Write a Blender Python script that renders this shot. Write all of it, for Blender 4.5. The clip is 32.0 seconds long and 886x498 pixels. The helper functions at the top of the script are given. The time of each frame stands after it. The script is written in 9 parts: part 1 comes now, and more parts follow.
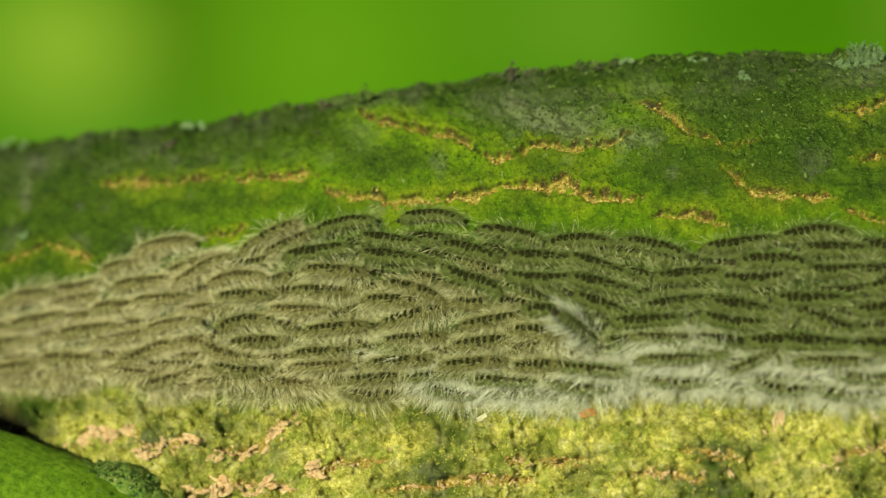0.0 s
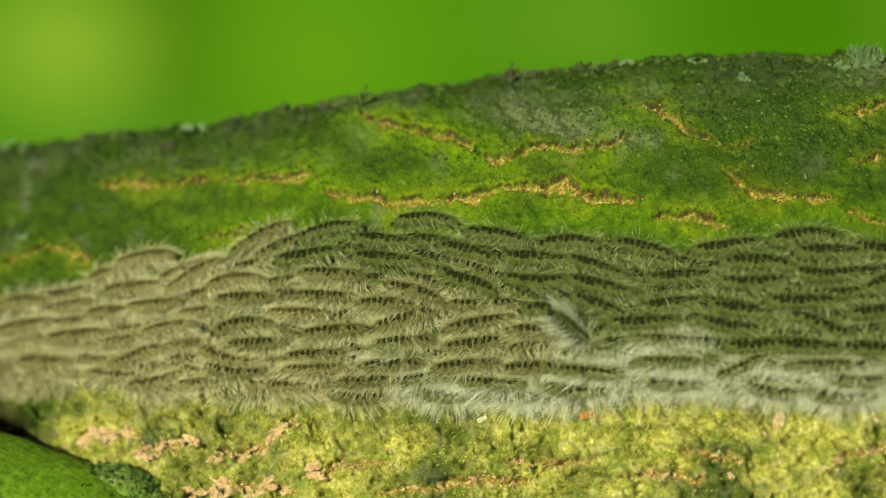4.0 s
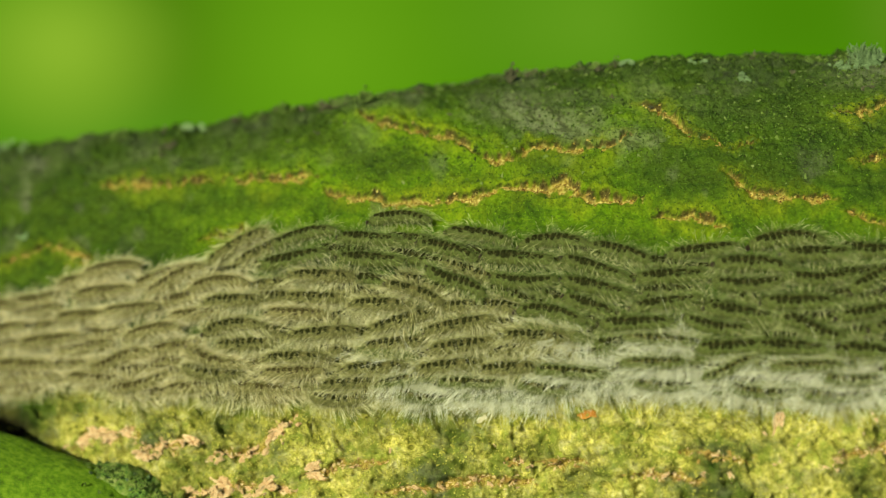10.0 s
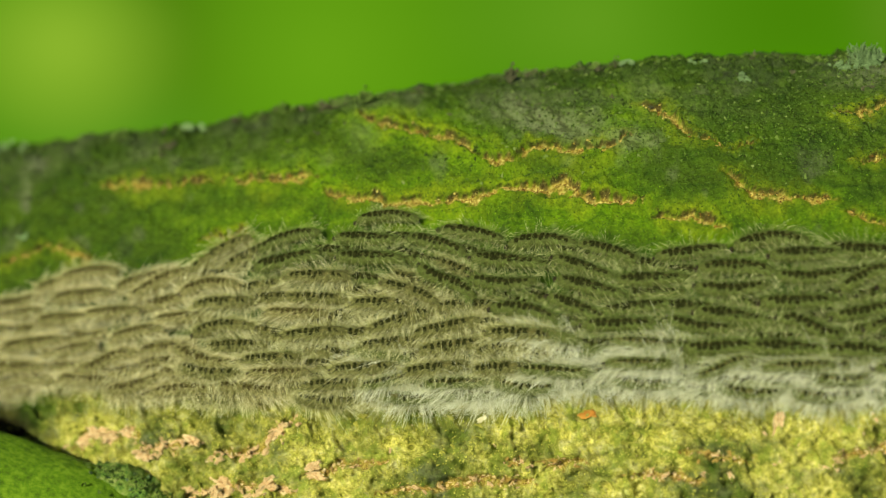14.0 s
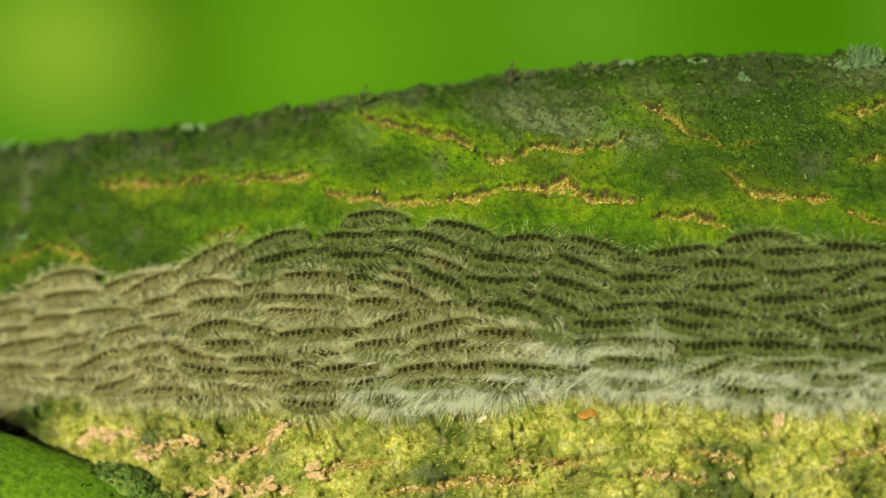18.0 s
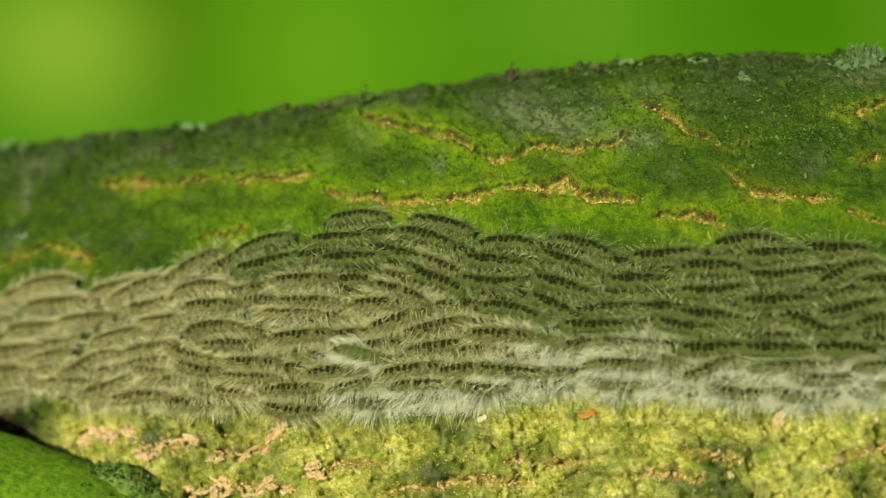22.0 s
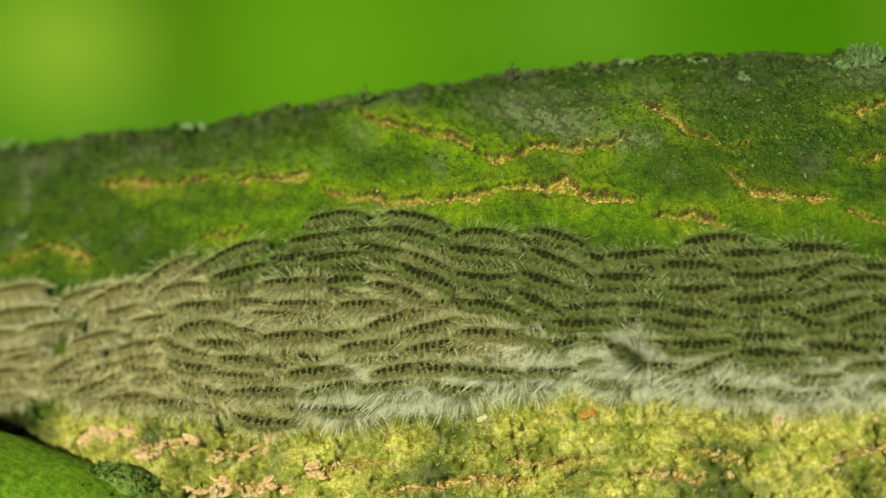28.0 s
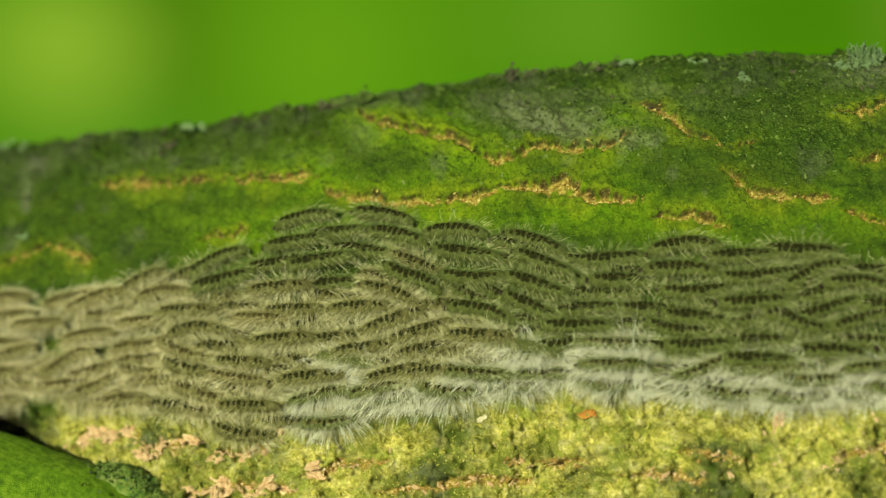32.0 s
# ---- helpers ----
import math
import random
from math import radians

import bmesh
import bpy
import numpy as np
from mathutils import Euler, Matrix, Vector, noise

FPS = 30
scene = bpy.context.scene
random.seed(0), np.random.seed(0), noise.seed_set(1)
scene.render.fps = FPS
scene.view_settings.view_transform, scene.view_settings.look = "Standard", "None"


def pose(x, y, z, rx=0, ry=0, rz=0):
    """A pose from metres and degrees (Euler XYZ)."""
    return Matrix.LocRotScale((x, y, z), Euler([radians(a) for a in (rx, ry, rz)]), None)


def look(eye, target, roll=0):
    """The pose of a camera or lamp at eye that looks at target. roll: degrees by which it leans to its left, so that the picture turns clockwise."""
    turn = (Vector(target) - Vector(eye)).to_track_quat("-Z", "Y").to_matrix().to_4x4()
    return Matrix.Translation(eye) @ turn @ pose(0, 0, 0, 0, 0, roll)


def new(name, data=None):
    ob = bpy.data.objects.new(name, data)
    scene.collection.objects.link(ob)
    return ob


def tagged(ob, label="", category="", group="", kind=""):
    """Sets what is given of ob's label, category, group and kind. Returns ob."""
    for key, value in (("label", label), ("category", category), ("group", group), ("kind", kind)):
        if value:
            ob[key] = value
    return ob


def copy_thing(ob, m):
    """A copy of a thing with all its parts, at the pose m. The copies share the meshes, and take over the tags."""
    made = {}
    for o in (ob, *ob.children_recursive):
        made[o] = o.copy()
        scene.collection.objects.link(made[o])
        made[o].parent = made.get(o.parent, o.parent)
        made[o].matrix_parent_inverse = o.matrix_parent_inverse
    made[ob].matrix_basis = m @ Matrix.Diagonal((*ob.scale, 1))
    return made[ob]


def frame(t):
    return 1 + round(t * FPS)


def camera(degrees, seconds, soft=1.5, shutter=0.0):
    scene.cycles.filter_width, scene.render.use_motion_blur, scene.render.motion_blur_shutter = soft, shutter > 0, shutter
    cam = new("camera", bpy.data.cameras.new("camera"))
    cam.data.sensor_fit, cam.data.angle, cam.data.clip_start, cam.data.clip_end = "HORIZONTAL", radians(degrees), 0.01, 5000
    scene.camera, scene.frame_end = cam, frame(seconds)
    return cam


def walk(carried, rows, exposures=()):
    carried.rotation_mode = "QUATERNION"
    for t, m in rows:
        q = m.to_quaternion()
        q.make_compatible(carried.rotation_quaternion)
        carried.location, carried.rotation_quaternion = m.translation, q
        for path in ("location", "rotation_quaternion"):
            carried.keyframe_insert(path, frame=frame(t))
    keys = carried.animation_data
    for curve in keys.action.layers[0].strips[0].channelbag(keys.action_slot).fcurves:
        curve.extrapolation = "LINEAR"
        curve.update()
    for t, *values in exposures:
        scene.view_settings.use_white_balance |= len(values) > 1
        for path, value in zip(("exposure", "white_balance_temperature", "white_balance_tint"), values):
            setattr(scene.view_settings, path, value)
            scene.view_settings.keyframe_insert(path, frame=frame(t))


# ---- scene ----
# A still camera on a tripod, a hand's breadth of breath in its tilt, before a mossy oak limb.
VIEW = 20.0
EYE = (0.0, -0.9, 0.0)
STEP = 2 * 0.9 * math.tan(radians(VIEW / 2)) / 1568  # metres on the plane y = 0 for one hair's width
TILT = VIEW / 1568


# The whole group is planned before a level lens; SLOPE leans it, as the camera looks down on the limb.
SLOPE = pose(0, 0, 0, -20, 0, 0)


def aim(down):
    """The camera's pose, tilted down by a few hair's widths."""
    return SLOPE @ pose(*EYE, 90 - down * TILT, 0, 0)


cam = camera(VIEW, 32.0, soft=1.2)
cam.data.dof.use_dof = True
cam.data.dof.focus_distance = 0.91
cam.data.dof.aperture_fstop = 4.3
walk(cam, [(0, aim(2.6)), (0.5, aim(1.8)), (3.0, aim(1.4)), (3.5, aim(0.0)), (5.5, aim(0.0)), (20.0, aim(0.0)), (22.5, aim(1.2)),
           (29.0, aim(1.3)), (31.0, aim(0.2)), (32.0, aim(0.6))],
     exposures=[(0, 0.04, 7100, -14), (7.5, 0.04, 7100, -14), (9.5, 0.1, 7100, -14), (14, 0.1, 7100, -14), (17, 0.04, 7100, -14), (32, 0.04, 7100, -14)])

# Light: low warm sun from the camera's left, sky above the wood.
SUN_FROM = SLOPE.to_3x3() @ Vector((-0.5, -1.0, 0.24)).normalized()
world = bpy.data.worlds.new("sky")
scene.world = world
world.use_nodes = True
sky = world.node_tree.nodes.new("ShaderNodeTexSky")
sky.sky_type, sky.sun_disc = "NISHITA", False
sky.sun_elevation = math.asin(SUN_FROM.z)
sky.sun_rotation = math.atan2(SUN_FROM.x, SUN_FROM.y)
back = world.node_tree.nodes["Background"]
back.inputs["Strength"].default_value = 0.05
world.node_tree.links.new(sky.outputs[0], back.inputs["Color"])
sun = new("sun", bpy.data.lights.new("sun", "SUN"))
sun.data.energy, sun.data.angle, sun.data.color = 5.0, radians(0.5), (1.0, 0.9, 0.66)
sun.matrix_world = look(SUN_FROM * 3, (0, 0, 0))

# ---- materials ----
def material(name):
    m = bpy.data.materials.new(name)
    m.use_nodes = True
    return m, m.node_tree.nodes, m.node_tree.links, m.node_tree.nodes["Principled BSDF"]


def noise_node(nodes, links, scale, detail=6.0, rough=0.6, vector=None, distort=0.0):
    n = nodes.new("ShaderNodeTexNoise")
    n.inputs["Scale"].default_value, n.inputs["Detail"].default_value = scale, detail
    n.inputs["Roughness"].default_value, n.inputs["Distortion"].default_value = rough, distort
    if vector is None:
        vector = nodes.new("ShaderNodeTexCoord").outputs["Object"]
    links.new(vector, n.inputs["Vector"])
    return n.outputs["Fac"]


def ramp(nodes, links, fac, *stops):
    r = nodes.new("ShaderNodeValToRGB")
    while len(r.color_ramp.elements) < len(stops):
        r.color_ramp.elements.new(0.5)
    for e, (at, c) in zip(r.color_ramp.elements, stops):
        e.position, e.color = at, (c, c, c, 1) if isinstance(c, (int, float)) else (*c, 1)
    links.new(fac, r.inputs[0])
    return r.outputs[0]


def mixed(nodes, links, fac, a, b, kind="MIX"):
    n = nodes.new("ShaderNodeMix")
    n.data_type, n.blend_type = "RGBA", kind
    for socket, v in ((n.inputs["Factor"], fac), (n.inputs["A"], a), (n.inputs["B"], b)):
        if isinstance(v, tuple):
            socket.default_value = (*v, 1)
        elif isinstance(v, (int, float)):
            socket.default_value = v
        else:
            links.new(v, socket)
    return n.outputs["Result"]


def maths(nodes, links, op, a, b=0.0):
    n = nodes.new("ShaderNodeMath")
    n.operation, n.use_clamp = op, True
    for socket, v in zip(n.inputs, (a, b)):
        if isinstance(v, (int, float)):
            socket.default_value = v
        else:
            links.new(v, socket)
    return n.outputs[0]


def bumped(nodes, links, shader, height, strength, distance):
    b = nodes.new("ShaderNodeBump")
    b.inputs["Strength"].default_value, b.inputs["Distance"].default_value = strength, distance
    links.new(height, b.inputs["Height"])
    links.new(b.outputs[0], shader.inputs["Normal"])


def mask(nodes, name):
    a = nodes.new("ShaderNodeAttribute")
    a.attribute_name = name
    return a.outputs["Fac"]


def bark_material():
    m, n, l, s = material("mossy_bark")
    fine, mid, big = noise_node(n, l, 900), noise_node(n, l, 210, 8, 0.7), noise_node(n, l, 45)
    flow = n.new("ShaderNodeMapping")
    flow.inputs["Scale"].default_value, flow.inputs["Rotation"].default_value = (0.3, 1.0, 1.0), (0, radians(12), 0)
    l.new(n.new("ShaderNodeTexCoord").outputs["Object"], flow.inputs["Vector"])
    band = noise_node(n, l, 120, 7, 0.65, flow.outputs[0], 1.2)
    dark = ramp(n, l, mid, (0.3, (0.009, 0.018, 0.004)), (0.48, (0.026, 0.06, 0.006)), (0.62, (0.052, 0.104, 0.01)), (0.8, (0.11, 0.15, 0.045)))
    bright = ramp(n, l, mid, (0.25, (0.065, 0.15, 0.005)), (0.5, (0.175, 0.32, 0.008)), (0.72, (0.32, 0.45, 0.02)))
    dark = mixed(n, l, ramp(n, l, band, (0.4, 0.0), (0.62, 0.5)), dark, (0.09, 0.14, 0.012))
    bright = mixed(n, l, ramp(n, l, band, (0.36, 0.7), (0.5, 0.0)), bright, (0.045, 0.11, 0.006))
    moss = mixed(n, l, maths(n, l, "MULTIPLY", mask(n, "fresh"), ramp(n, l, big, (0.3, 0.35), (0.6, 1.0))), dark, bright)
    grey = ramp(n, l, band, (0.32, (0.05, 0.055, 0.028)), (0.5, (0.14, 0.15, 0.1)), (0.68, (0.26, 0.27, 0.2)))
    upper = mixed(n, l, mask(n, "grey"), moss, grey)
    yellow = ramp(n, l, mid, (0.32, (0.1, 0.12, 0.025)), (0.43, (0.46, 0.44, 0.09)), (0.53, (0.74, 0.68, 0.21)), (0.68, (0.84, 0.79, 0.45)))
    speck = noise_node(n, l, 430, 5, 0.75)
    yellow = mixed(n, l, 0.8, yellow, ramp(n, l, speck, (0.36, (0.34, 0.37, 0.25)), (0.47, (0.9, 0.9, 0.85)), (0.6, (1.25, 1.22, 1.2))), "MULTIPLY")
    patch, streak = noise_node(n, l, 75, 5, 0.6), noise_node(n, l, 120, 6, 0.6)
    yellow = mixed(n, l, ramp(n, l, patch, (0.54, 0.0), (0.64, 0.6)), yellow, (0.46, 0.43, 0.24))
    yellow = mixed(n, l, ramp(n, l, streak, (0.39, 0.85), (0.52, 0.0)), yellow, (0.33, 0.39, 0.065))
    skin = mixed(n, l, mask(n, "yellow"), upper, yellow)
    skin = mixed(n, l, maths(n, l, "MULTIPLY", mask(n, "halo"), 0.6), skin, ramp(n, l, mid, (0.3, (0.1, 0.17, 0.01)), (0.6, (0.29, 0.35, 0.018))))
    rib = n.new("ShaderNodeTexWave")
    rib.inputs["Scale"].default_value, rib.inputs["Distortion"].default_value, rib.inputs["Detail"].default_value = 110, 5, 3
    rib.inputs["Detail Scale"].default_value = 2.5
    l.new(flow.outputs[0], rib.inputs["Vector"])
    pale = ramp(n, l, rib.outputs["Fac"], (0.04, (0.07, 0.085, 0.035)), (0.16, (0.15, 0.185, 0.08)), (0.8, (0.2, 0.24, 0.12)))
    skin = mixed(n, l, maths(n, l, "MULTIPLY", mask(n, "scar"), 0.8), skin, pale)
    cork = ramp(n, l, fine, (0.25, (0.15, 0.075, 0.016)), (0.48, (0.4, 0.29, 0.06)), (0.72, (0.64, 0.55, 0.2)))
    col = mixed(n, l, mask(n, "cork"), skin, cork)
    # near-black fissure lines, and the hollow's shade painted as colour
    col = mixed(n, l, mask(n, "lip_and_shade"), col, (0.02, 0.015, 0.008))
    l.new(mixed(n, l, 0.6, col, ramp(n, l, fine, (0.32, 0.36), (0.6, 1.0)), "MULTIPLY"), s.inputs["Base Color"])
    s.inputs["Roughness"].default_value = 0.9
    s.inputs["Specular IOR Level"].default_value = 0.2
    bumped(n, l, s, mixed(n, l, 0.5, fine, mid), 1.0, 0.0024)
    return m


def moss_material(name, stops, rough=0.9):
    m, n, l, s = material(name)
    geo = n.new("ShaderNodeNewGeometry")
    l.new(ramp(n, l, geo.outputs["Random Per Island"], *stops), s.inputs["Base Color"])
    s.inputs["Roughness"].default_value, s.inputs["Specular IOR Level"].default_value = rough, 0.2
    return m


def mottled(name, scale, stops, rough=0.85, bump=0.4, depth=0.0006, gloss=0.2):
    m, n, l, s = material(name)
    f = noise_node(n, l, scale, 8, 0.65)
    l.new(ramp(n, l, f, *stops), s.inputs["Base Color"])
    s.inputs["Roughness"].default_value, s.inputs["Specular IOR Level"].default_value = rough, gloss
    bumped(n, l, s, noise_node(n, l, scale * 4), bump, depth)
    return m


def hair_material(name, root, dark, light):
    """Fine hairs, darker at the root: part of the light passes through them."""
    m, n, l, s = material(name)
    n.remove(s)
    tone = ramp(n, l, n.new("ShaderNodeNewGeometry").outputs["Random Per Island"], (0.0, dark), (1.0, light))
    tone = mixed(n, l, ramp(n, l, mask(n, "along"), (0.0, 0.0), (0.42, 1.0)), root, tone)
    d, t, mix = n.new("ShaderNodeBsdfDiffuse"), n.new("ShaderNodeBsdfTranslucent"), n.new("ShaderNodeMixShader")
    l.new(tone, d.inputs["Color"])
    l.new(tone, t.inputs["Color"])
    mix.inputs[0].default_value = 0.3
    l.new(d.outputs[0], mix.inputs[1])
    l.new(t.outputs[0], mix.inputs[2])
    l.new(mix.outputs[0], n["Material Output"].inputs["Surface"])
    return m


def backdrop_material():
    """Far sunlit leaves, dissolved by distance: self-glowing, soft pools of green light painted in."""
    m, n, l, s = material("glowing_far_foliage")
    n.remove(s)
    place = n.new("ShaderNodeTexCoord").outputs["Object"]

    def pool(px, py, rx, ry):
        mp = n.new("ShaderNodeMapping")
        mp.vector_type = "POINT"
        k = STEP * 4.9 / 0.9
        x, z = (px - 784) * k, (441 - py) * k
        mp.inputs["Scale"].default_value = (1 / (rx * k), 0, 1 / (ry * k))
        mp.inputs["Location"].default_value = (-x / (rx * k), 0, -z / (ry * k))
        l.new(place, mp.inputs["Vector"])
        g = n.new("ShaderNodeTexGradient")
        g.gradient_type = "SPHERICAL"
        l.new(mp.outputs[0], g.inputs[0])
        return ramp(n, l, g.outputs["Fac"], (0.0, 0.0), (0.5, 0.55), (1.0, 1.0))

    # bright and dim light among the leaves, painted as colour pools
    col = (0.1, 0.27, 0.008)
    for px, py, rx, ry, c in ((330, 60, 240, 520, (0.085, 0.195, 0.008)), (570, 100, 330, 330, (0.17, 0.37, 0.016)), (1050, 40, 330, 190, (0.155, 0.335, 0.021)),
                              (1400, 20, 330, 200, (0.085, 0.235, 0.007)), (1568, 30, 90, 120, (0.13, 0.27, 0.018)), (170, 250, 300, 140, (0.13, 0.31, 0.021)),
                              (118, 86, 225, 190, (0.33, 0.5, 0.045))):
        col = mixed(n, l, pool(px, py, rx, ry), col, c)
    # the sheet emits the leaves' sunlight itself
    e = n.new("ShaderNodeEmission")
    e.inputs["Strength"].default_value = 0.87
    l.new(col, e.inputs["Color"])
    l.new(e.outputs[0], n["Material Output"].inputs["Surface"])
    return m


BARK = bark_material()
MOSS = moss_material("moss_tufts", ((0.0, (0.025, 0.045, 0.008)), (0.5, (0.06, 0.115, 0.01)), (1.0, (0.09, 0.15, 0.015))))
MOSS_FRESH = moss_material("fresh_moss_tufts", ((0.0, (0.07, 0.15, 0.006)), (0.6, (0.15, 0.27, 0.01)), (1.0, (0.22, 0.34, 0.018))))
CRUST = moss_material("yellow_algae_crust", ((0.0, (0.22, 0.23, 0.04)), (0.4, (0.4, 0.4, 0.08)), (0.7, (0.52, 0.49, 0.12)), (1.0, (0.52, 0.49, 0.15))))
CORK = moss_material("cork_crumbs", ((0.0, (0.07, 0.03, 0.008)), (0.3, (0.2, 0.1, 0.02)), (0.55, (0.4, 0.29, 0.06)), (1.0, (0.64, 0.55, 0.2))))
PALE_CORK = moss_material("pale_cork_crumbs", ((0.0, (0.22, 0.12, 0.05)), (0.4, (0.5, 0.34, 0.16)), (1.0, (0.74, 0.62, 0.4))))
FLAKE = mottled("raw_bark_flake", 700, ((0.25, (0.5, 0.27, 0.14)), (0.45, (0.8, 0.56, 0.35)), (0.7, (0.88, 0.75, 0.53))), bump=0.9, depth=0.001)
CORKY = mottled("cork_flake", 700, ((0.25, (0.2, 0.11, 0.03)), (0.5, (0.42, 0.28, 0.085)), (0.75, (0.6, 0.48, 0.22))))
DULL = mottled("weathered_bark", 600, ((0.3, (0.03, 0.03, 0.018)), (0.55, (0.085, 0.085, 0.05)), (0.8, (0.19, 0.18, 0.12))))
MOSSY = mottled("mossy_crust", 600, ((0.3, (0.04, 0.065, 0.015)), (0.55, (0.1, 0.155, 0.035)), (0.8, (0.22, 0.28, 0.09))))
SALLOW = mottled("yellow_bark", 500, ((0.3, (0.2, 0.2, 0.04)), (0.55, (0.38, 0.36, 0.08)), (0.8, (0.5, 0.44, 0.18))))
HUSK = mottled("pale_husk", 600, ((0.3, (0.5, 0.44, 0.28)), (0.7, (0.78, 0.74, 0.6))))
ORANGE = mottled("orange_chip", 600, ((0.3, (0.4, 0.16, 0.03)), (0.7, (0.62, 0.33, 0.09))))
LICHEN = mottled("grey_green_lichen", 500, ((0.3, (0.06, 0.1, 0.045)), (0.55, (0.14, 0.21, 0.1)), (0.8, (0.26, 0.34, 0.19))))
ALGAE = mottled("smooth_green_algae", 420, ((0.3, (0.065, 0.13, 0.01)), (0.5, (0.155, 0.29, 0.016)), (0.7, (0.28, 0.42, 0.035))), bump=0.9, depth=0.0012)
SKIN = mottled("caterpillar_skin", 900, ((0.3, (0.04, 0.045, 0.013)), (0.55, (0.095, 0.115, 0.03)), (0.8, (0.16, 0.175, 0.06))), rough=0.7)
SKIN_TAN = mottled("tan_caterpillar_skin", 900, ((0.3, (0.08, 0.075, 0.028)), (0.55, (0.17, 0.16, 0.068)), (0.8, (0.28, 0.26, 0.12))), rough=0.7)
SKIN_BROWN = mottled("brown_caterpillar_skin", 900, ((0.3, (0.05, 0.05, 0.018)), (0.55, (0.125, 0.122, 0.045)), (0.8, (0.22, 0.21, 0.09))), rough=0.7)
SADDLE = mottled("dark_velvet_saddle", 1500, ((0.3, (0.009, 0.011, 0.004)), (0.6, (0.026, 0.028, 0.01)), (0.85, (0.075, 0.072, 0.026))), rough=1.0, gloss=0.03)
SADDLE_BROWN = mottled("brown_velvet_saddle", 1500, ((0.3, (0.022, 0.018, 0.007)), (0.6, (0.06, 0.05, 0.02)), (0.85, (0.13, 0.105, 0.045))), rough=1.0, gloss=0.03)
HEAD = mottled("head_capsule", 900, ((0.3, (0.012, 0.009, 0.006)), (0.7, (0.04, 0.028, 0.018))), rough=0.45)
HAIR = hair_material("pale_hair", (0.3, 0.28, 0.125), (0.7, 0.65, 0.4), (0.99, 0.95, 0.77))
# whiter than the pale hair: sun caught at the lower edge is in the colour
WHITE_HAIR = hair_material("sunlit_whitish_hair", (0.35, 0.355, 0.235), (0.71, 0.71, 0.58), (0.99, 0.99, 0.95))
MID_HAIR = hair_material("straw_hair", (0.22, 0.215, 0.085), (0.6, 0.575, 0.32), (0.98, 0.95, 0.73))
# olive, with the shade on the upper rows' pale hair put into the tone
DIM_HAIR = hair_material("shaded_olive_hair", (0.17, 0.185, 0.065), (0.46, 0.475, 0.22), (0.9, 0.9, 0.62))
STRIPE_TAN = mottled("back_stripe_tan", 1500, ((0.3, (0.05, 0.047, 0.018)), (0.55, (0.13, 0.118, 0.048)), (0.8, (0.22, 0.2, 0.09))), rough=1.0, gloss=0.03)
STRIPE = mottled("back_stripe_brown", 1500, ((0.3, (0.015, 0.016, 0.006)), (0.55, (0.065, 0.06, 0.024)), (0.8, (0.13, 0.115, 0.05))), rough=1.0, gloss=0.03)
# the same shade darkens the upper rows' fuzz
FUZZ = hair_material("shaded_olive_fuzz", (0.055, 0.08, 0.018), (0.12, 0.17, 0.038), (0.34, 0.43, 0.16))
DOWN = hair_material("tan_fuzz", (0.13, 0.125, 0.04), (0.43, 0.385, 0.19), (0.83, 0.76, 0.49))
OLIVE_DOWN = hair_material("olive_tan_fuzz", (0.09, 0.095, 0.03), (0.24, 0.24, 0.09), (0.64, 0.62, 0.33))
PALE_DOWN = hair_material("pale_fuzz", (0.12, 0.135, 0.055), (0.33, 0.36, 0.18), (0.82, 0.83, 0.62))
KNOB = mottled("crusted_bark_knob", 330, ((0.34, (0.03, 0.045, 0.014)), (0.44, (0.12, 0.23, 0.045)), (0.54, (0.24, 0.34, 0.07)), (0.72, (0.38, 0.4, 0.18))), bump=1.0, depth=0.0016)
LITTER = mottled("leaf_litter", 30, ((0.3, (0.03, 0.04, 0.012)), (0.6, (0.07, 0.09, 0.025)), (0.8, (0.13, 0.1, 0.05))))
LEAFY = moss_material("leafy_growth", ((0.0, (0.022, 0.036, 0.007)), (0.5, (0.05, 0.09, 0.012)), (0.9, (0.11, 0.17, 0.03)), (1.0, (0.2, 0.25, 0.09))))
FAR_GLOW = backdrop_material()

# ---- the limb ----
def lattice(seed):
    return np.random.RandomState(seed).rand(64, 64)


def grain(u, v, seed):
    """Smooth value noise, 0 to 1, one bump a unit."""
    g = lattice(seed)
    i, j = np.floor(u).astype(int), np.floor(v).astype(int)
    a, b = u - i, v - j
    a, b = a * a * (3 - 2 * a), b * b * (3 - 2 * b)
    i0, j0, i1, j1 = i % 64, j % 64, (i + 1) % 64, (j + 1) % 64
    return (g[i0, j0] * (1 - a) + g[i1, j0] * a) * (1 - b) + (g[i0, j1] * (1 - a) + g[i1, j1] * a) * b


def rough(u, v, seed, octaves=4, gain=0.5):
    total, amp, norm = 0, 1.0, 0.0
    for k in range(octaves):
        total = total + amp * (grain(u * 2 ** k + 7.3 * k, v * 2 ** k + 3.1 * k, seed + k) - 0.5)
        norm += amp
        amp *= gain
    return total / norm


# The limb bows towards the lens at its right end; its ridge climbs from left to right and levels out.
DEEP = 0.085  # half its depth
TALL = 0.15  # half its height


def ridge(x):
    """Height of the limb's upper edge."""
    s = 1 / (1 + np.exp(-(x - -0.0375) / 0.053))
    return (0.0424 + 0.0340 * s - 0.44 * np.clip(x - 0.1, 0, 0.3) ** 2) * (0.985 - 0.25 * np.clip(x, -0.3, 0.3) ** 2)


def lean(x):
    """How far the limb's front stands behind the plane y = 0."""
    x = np.clip(x, -0.3, 0.3)
    return 0.004 - 0.3 * x + 0.65 * x * x


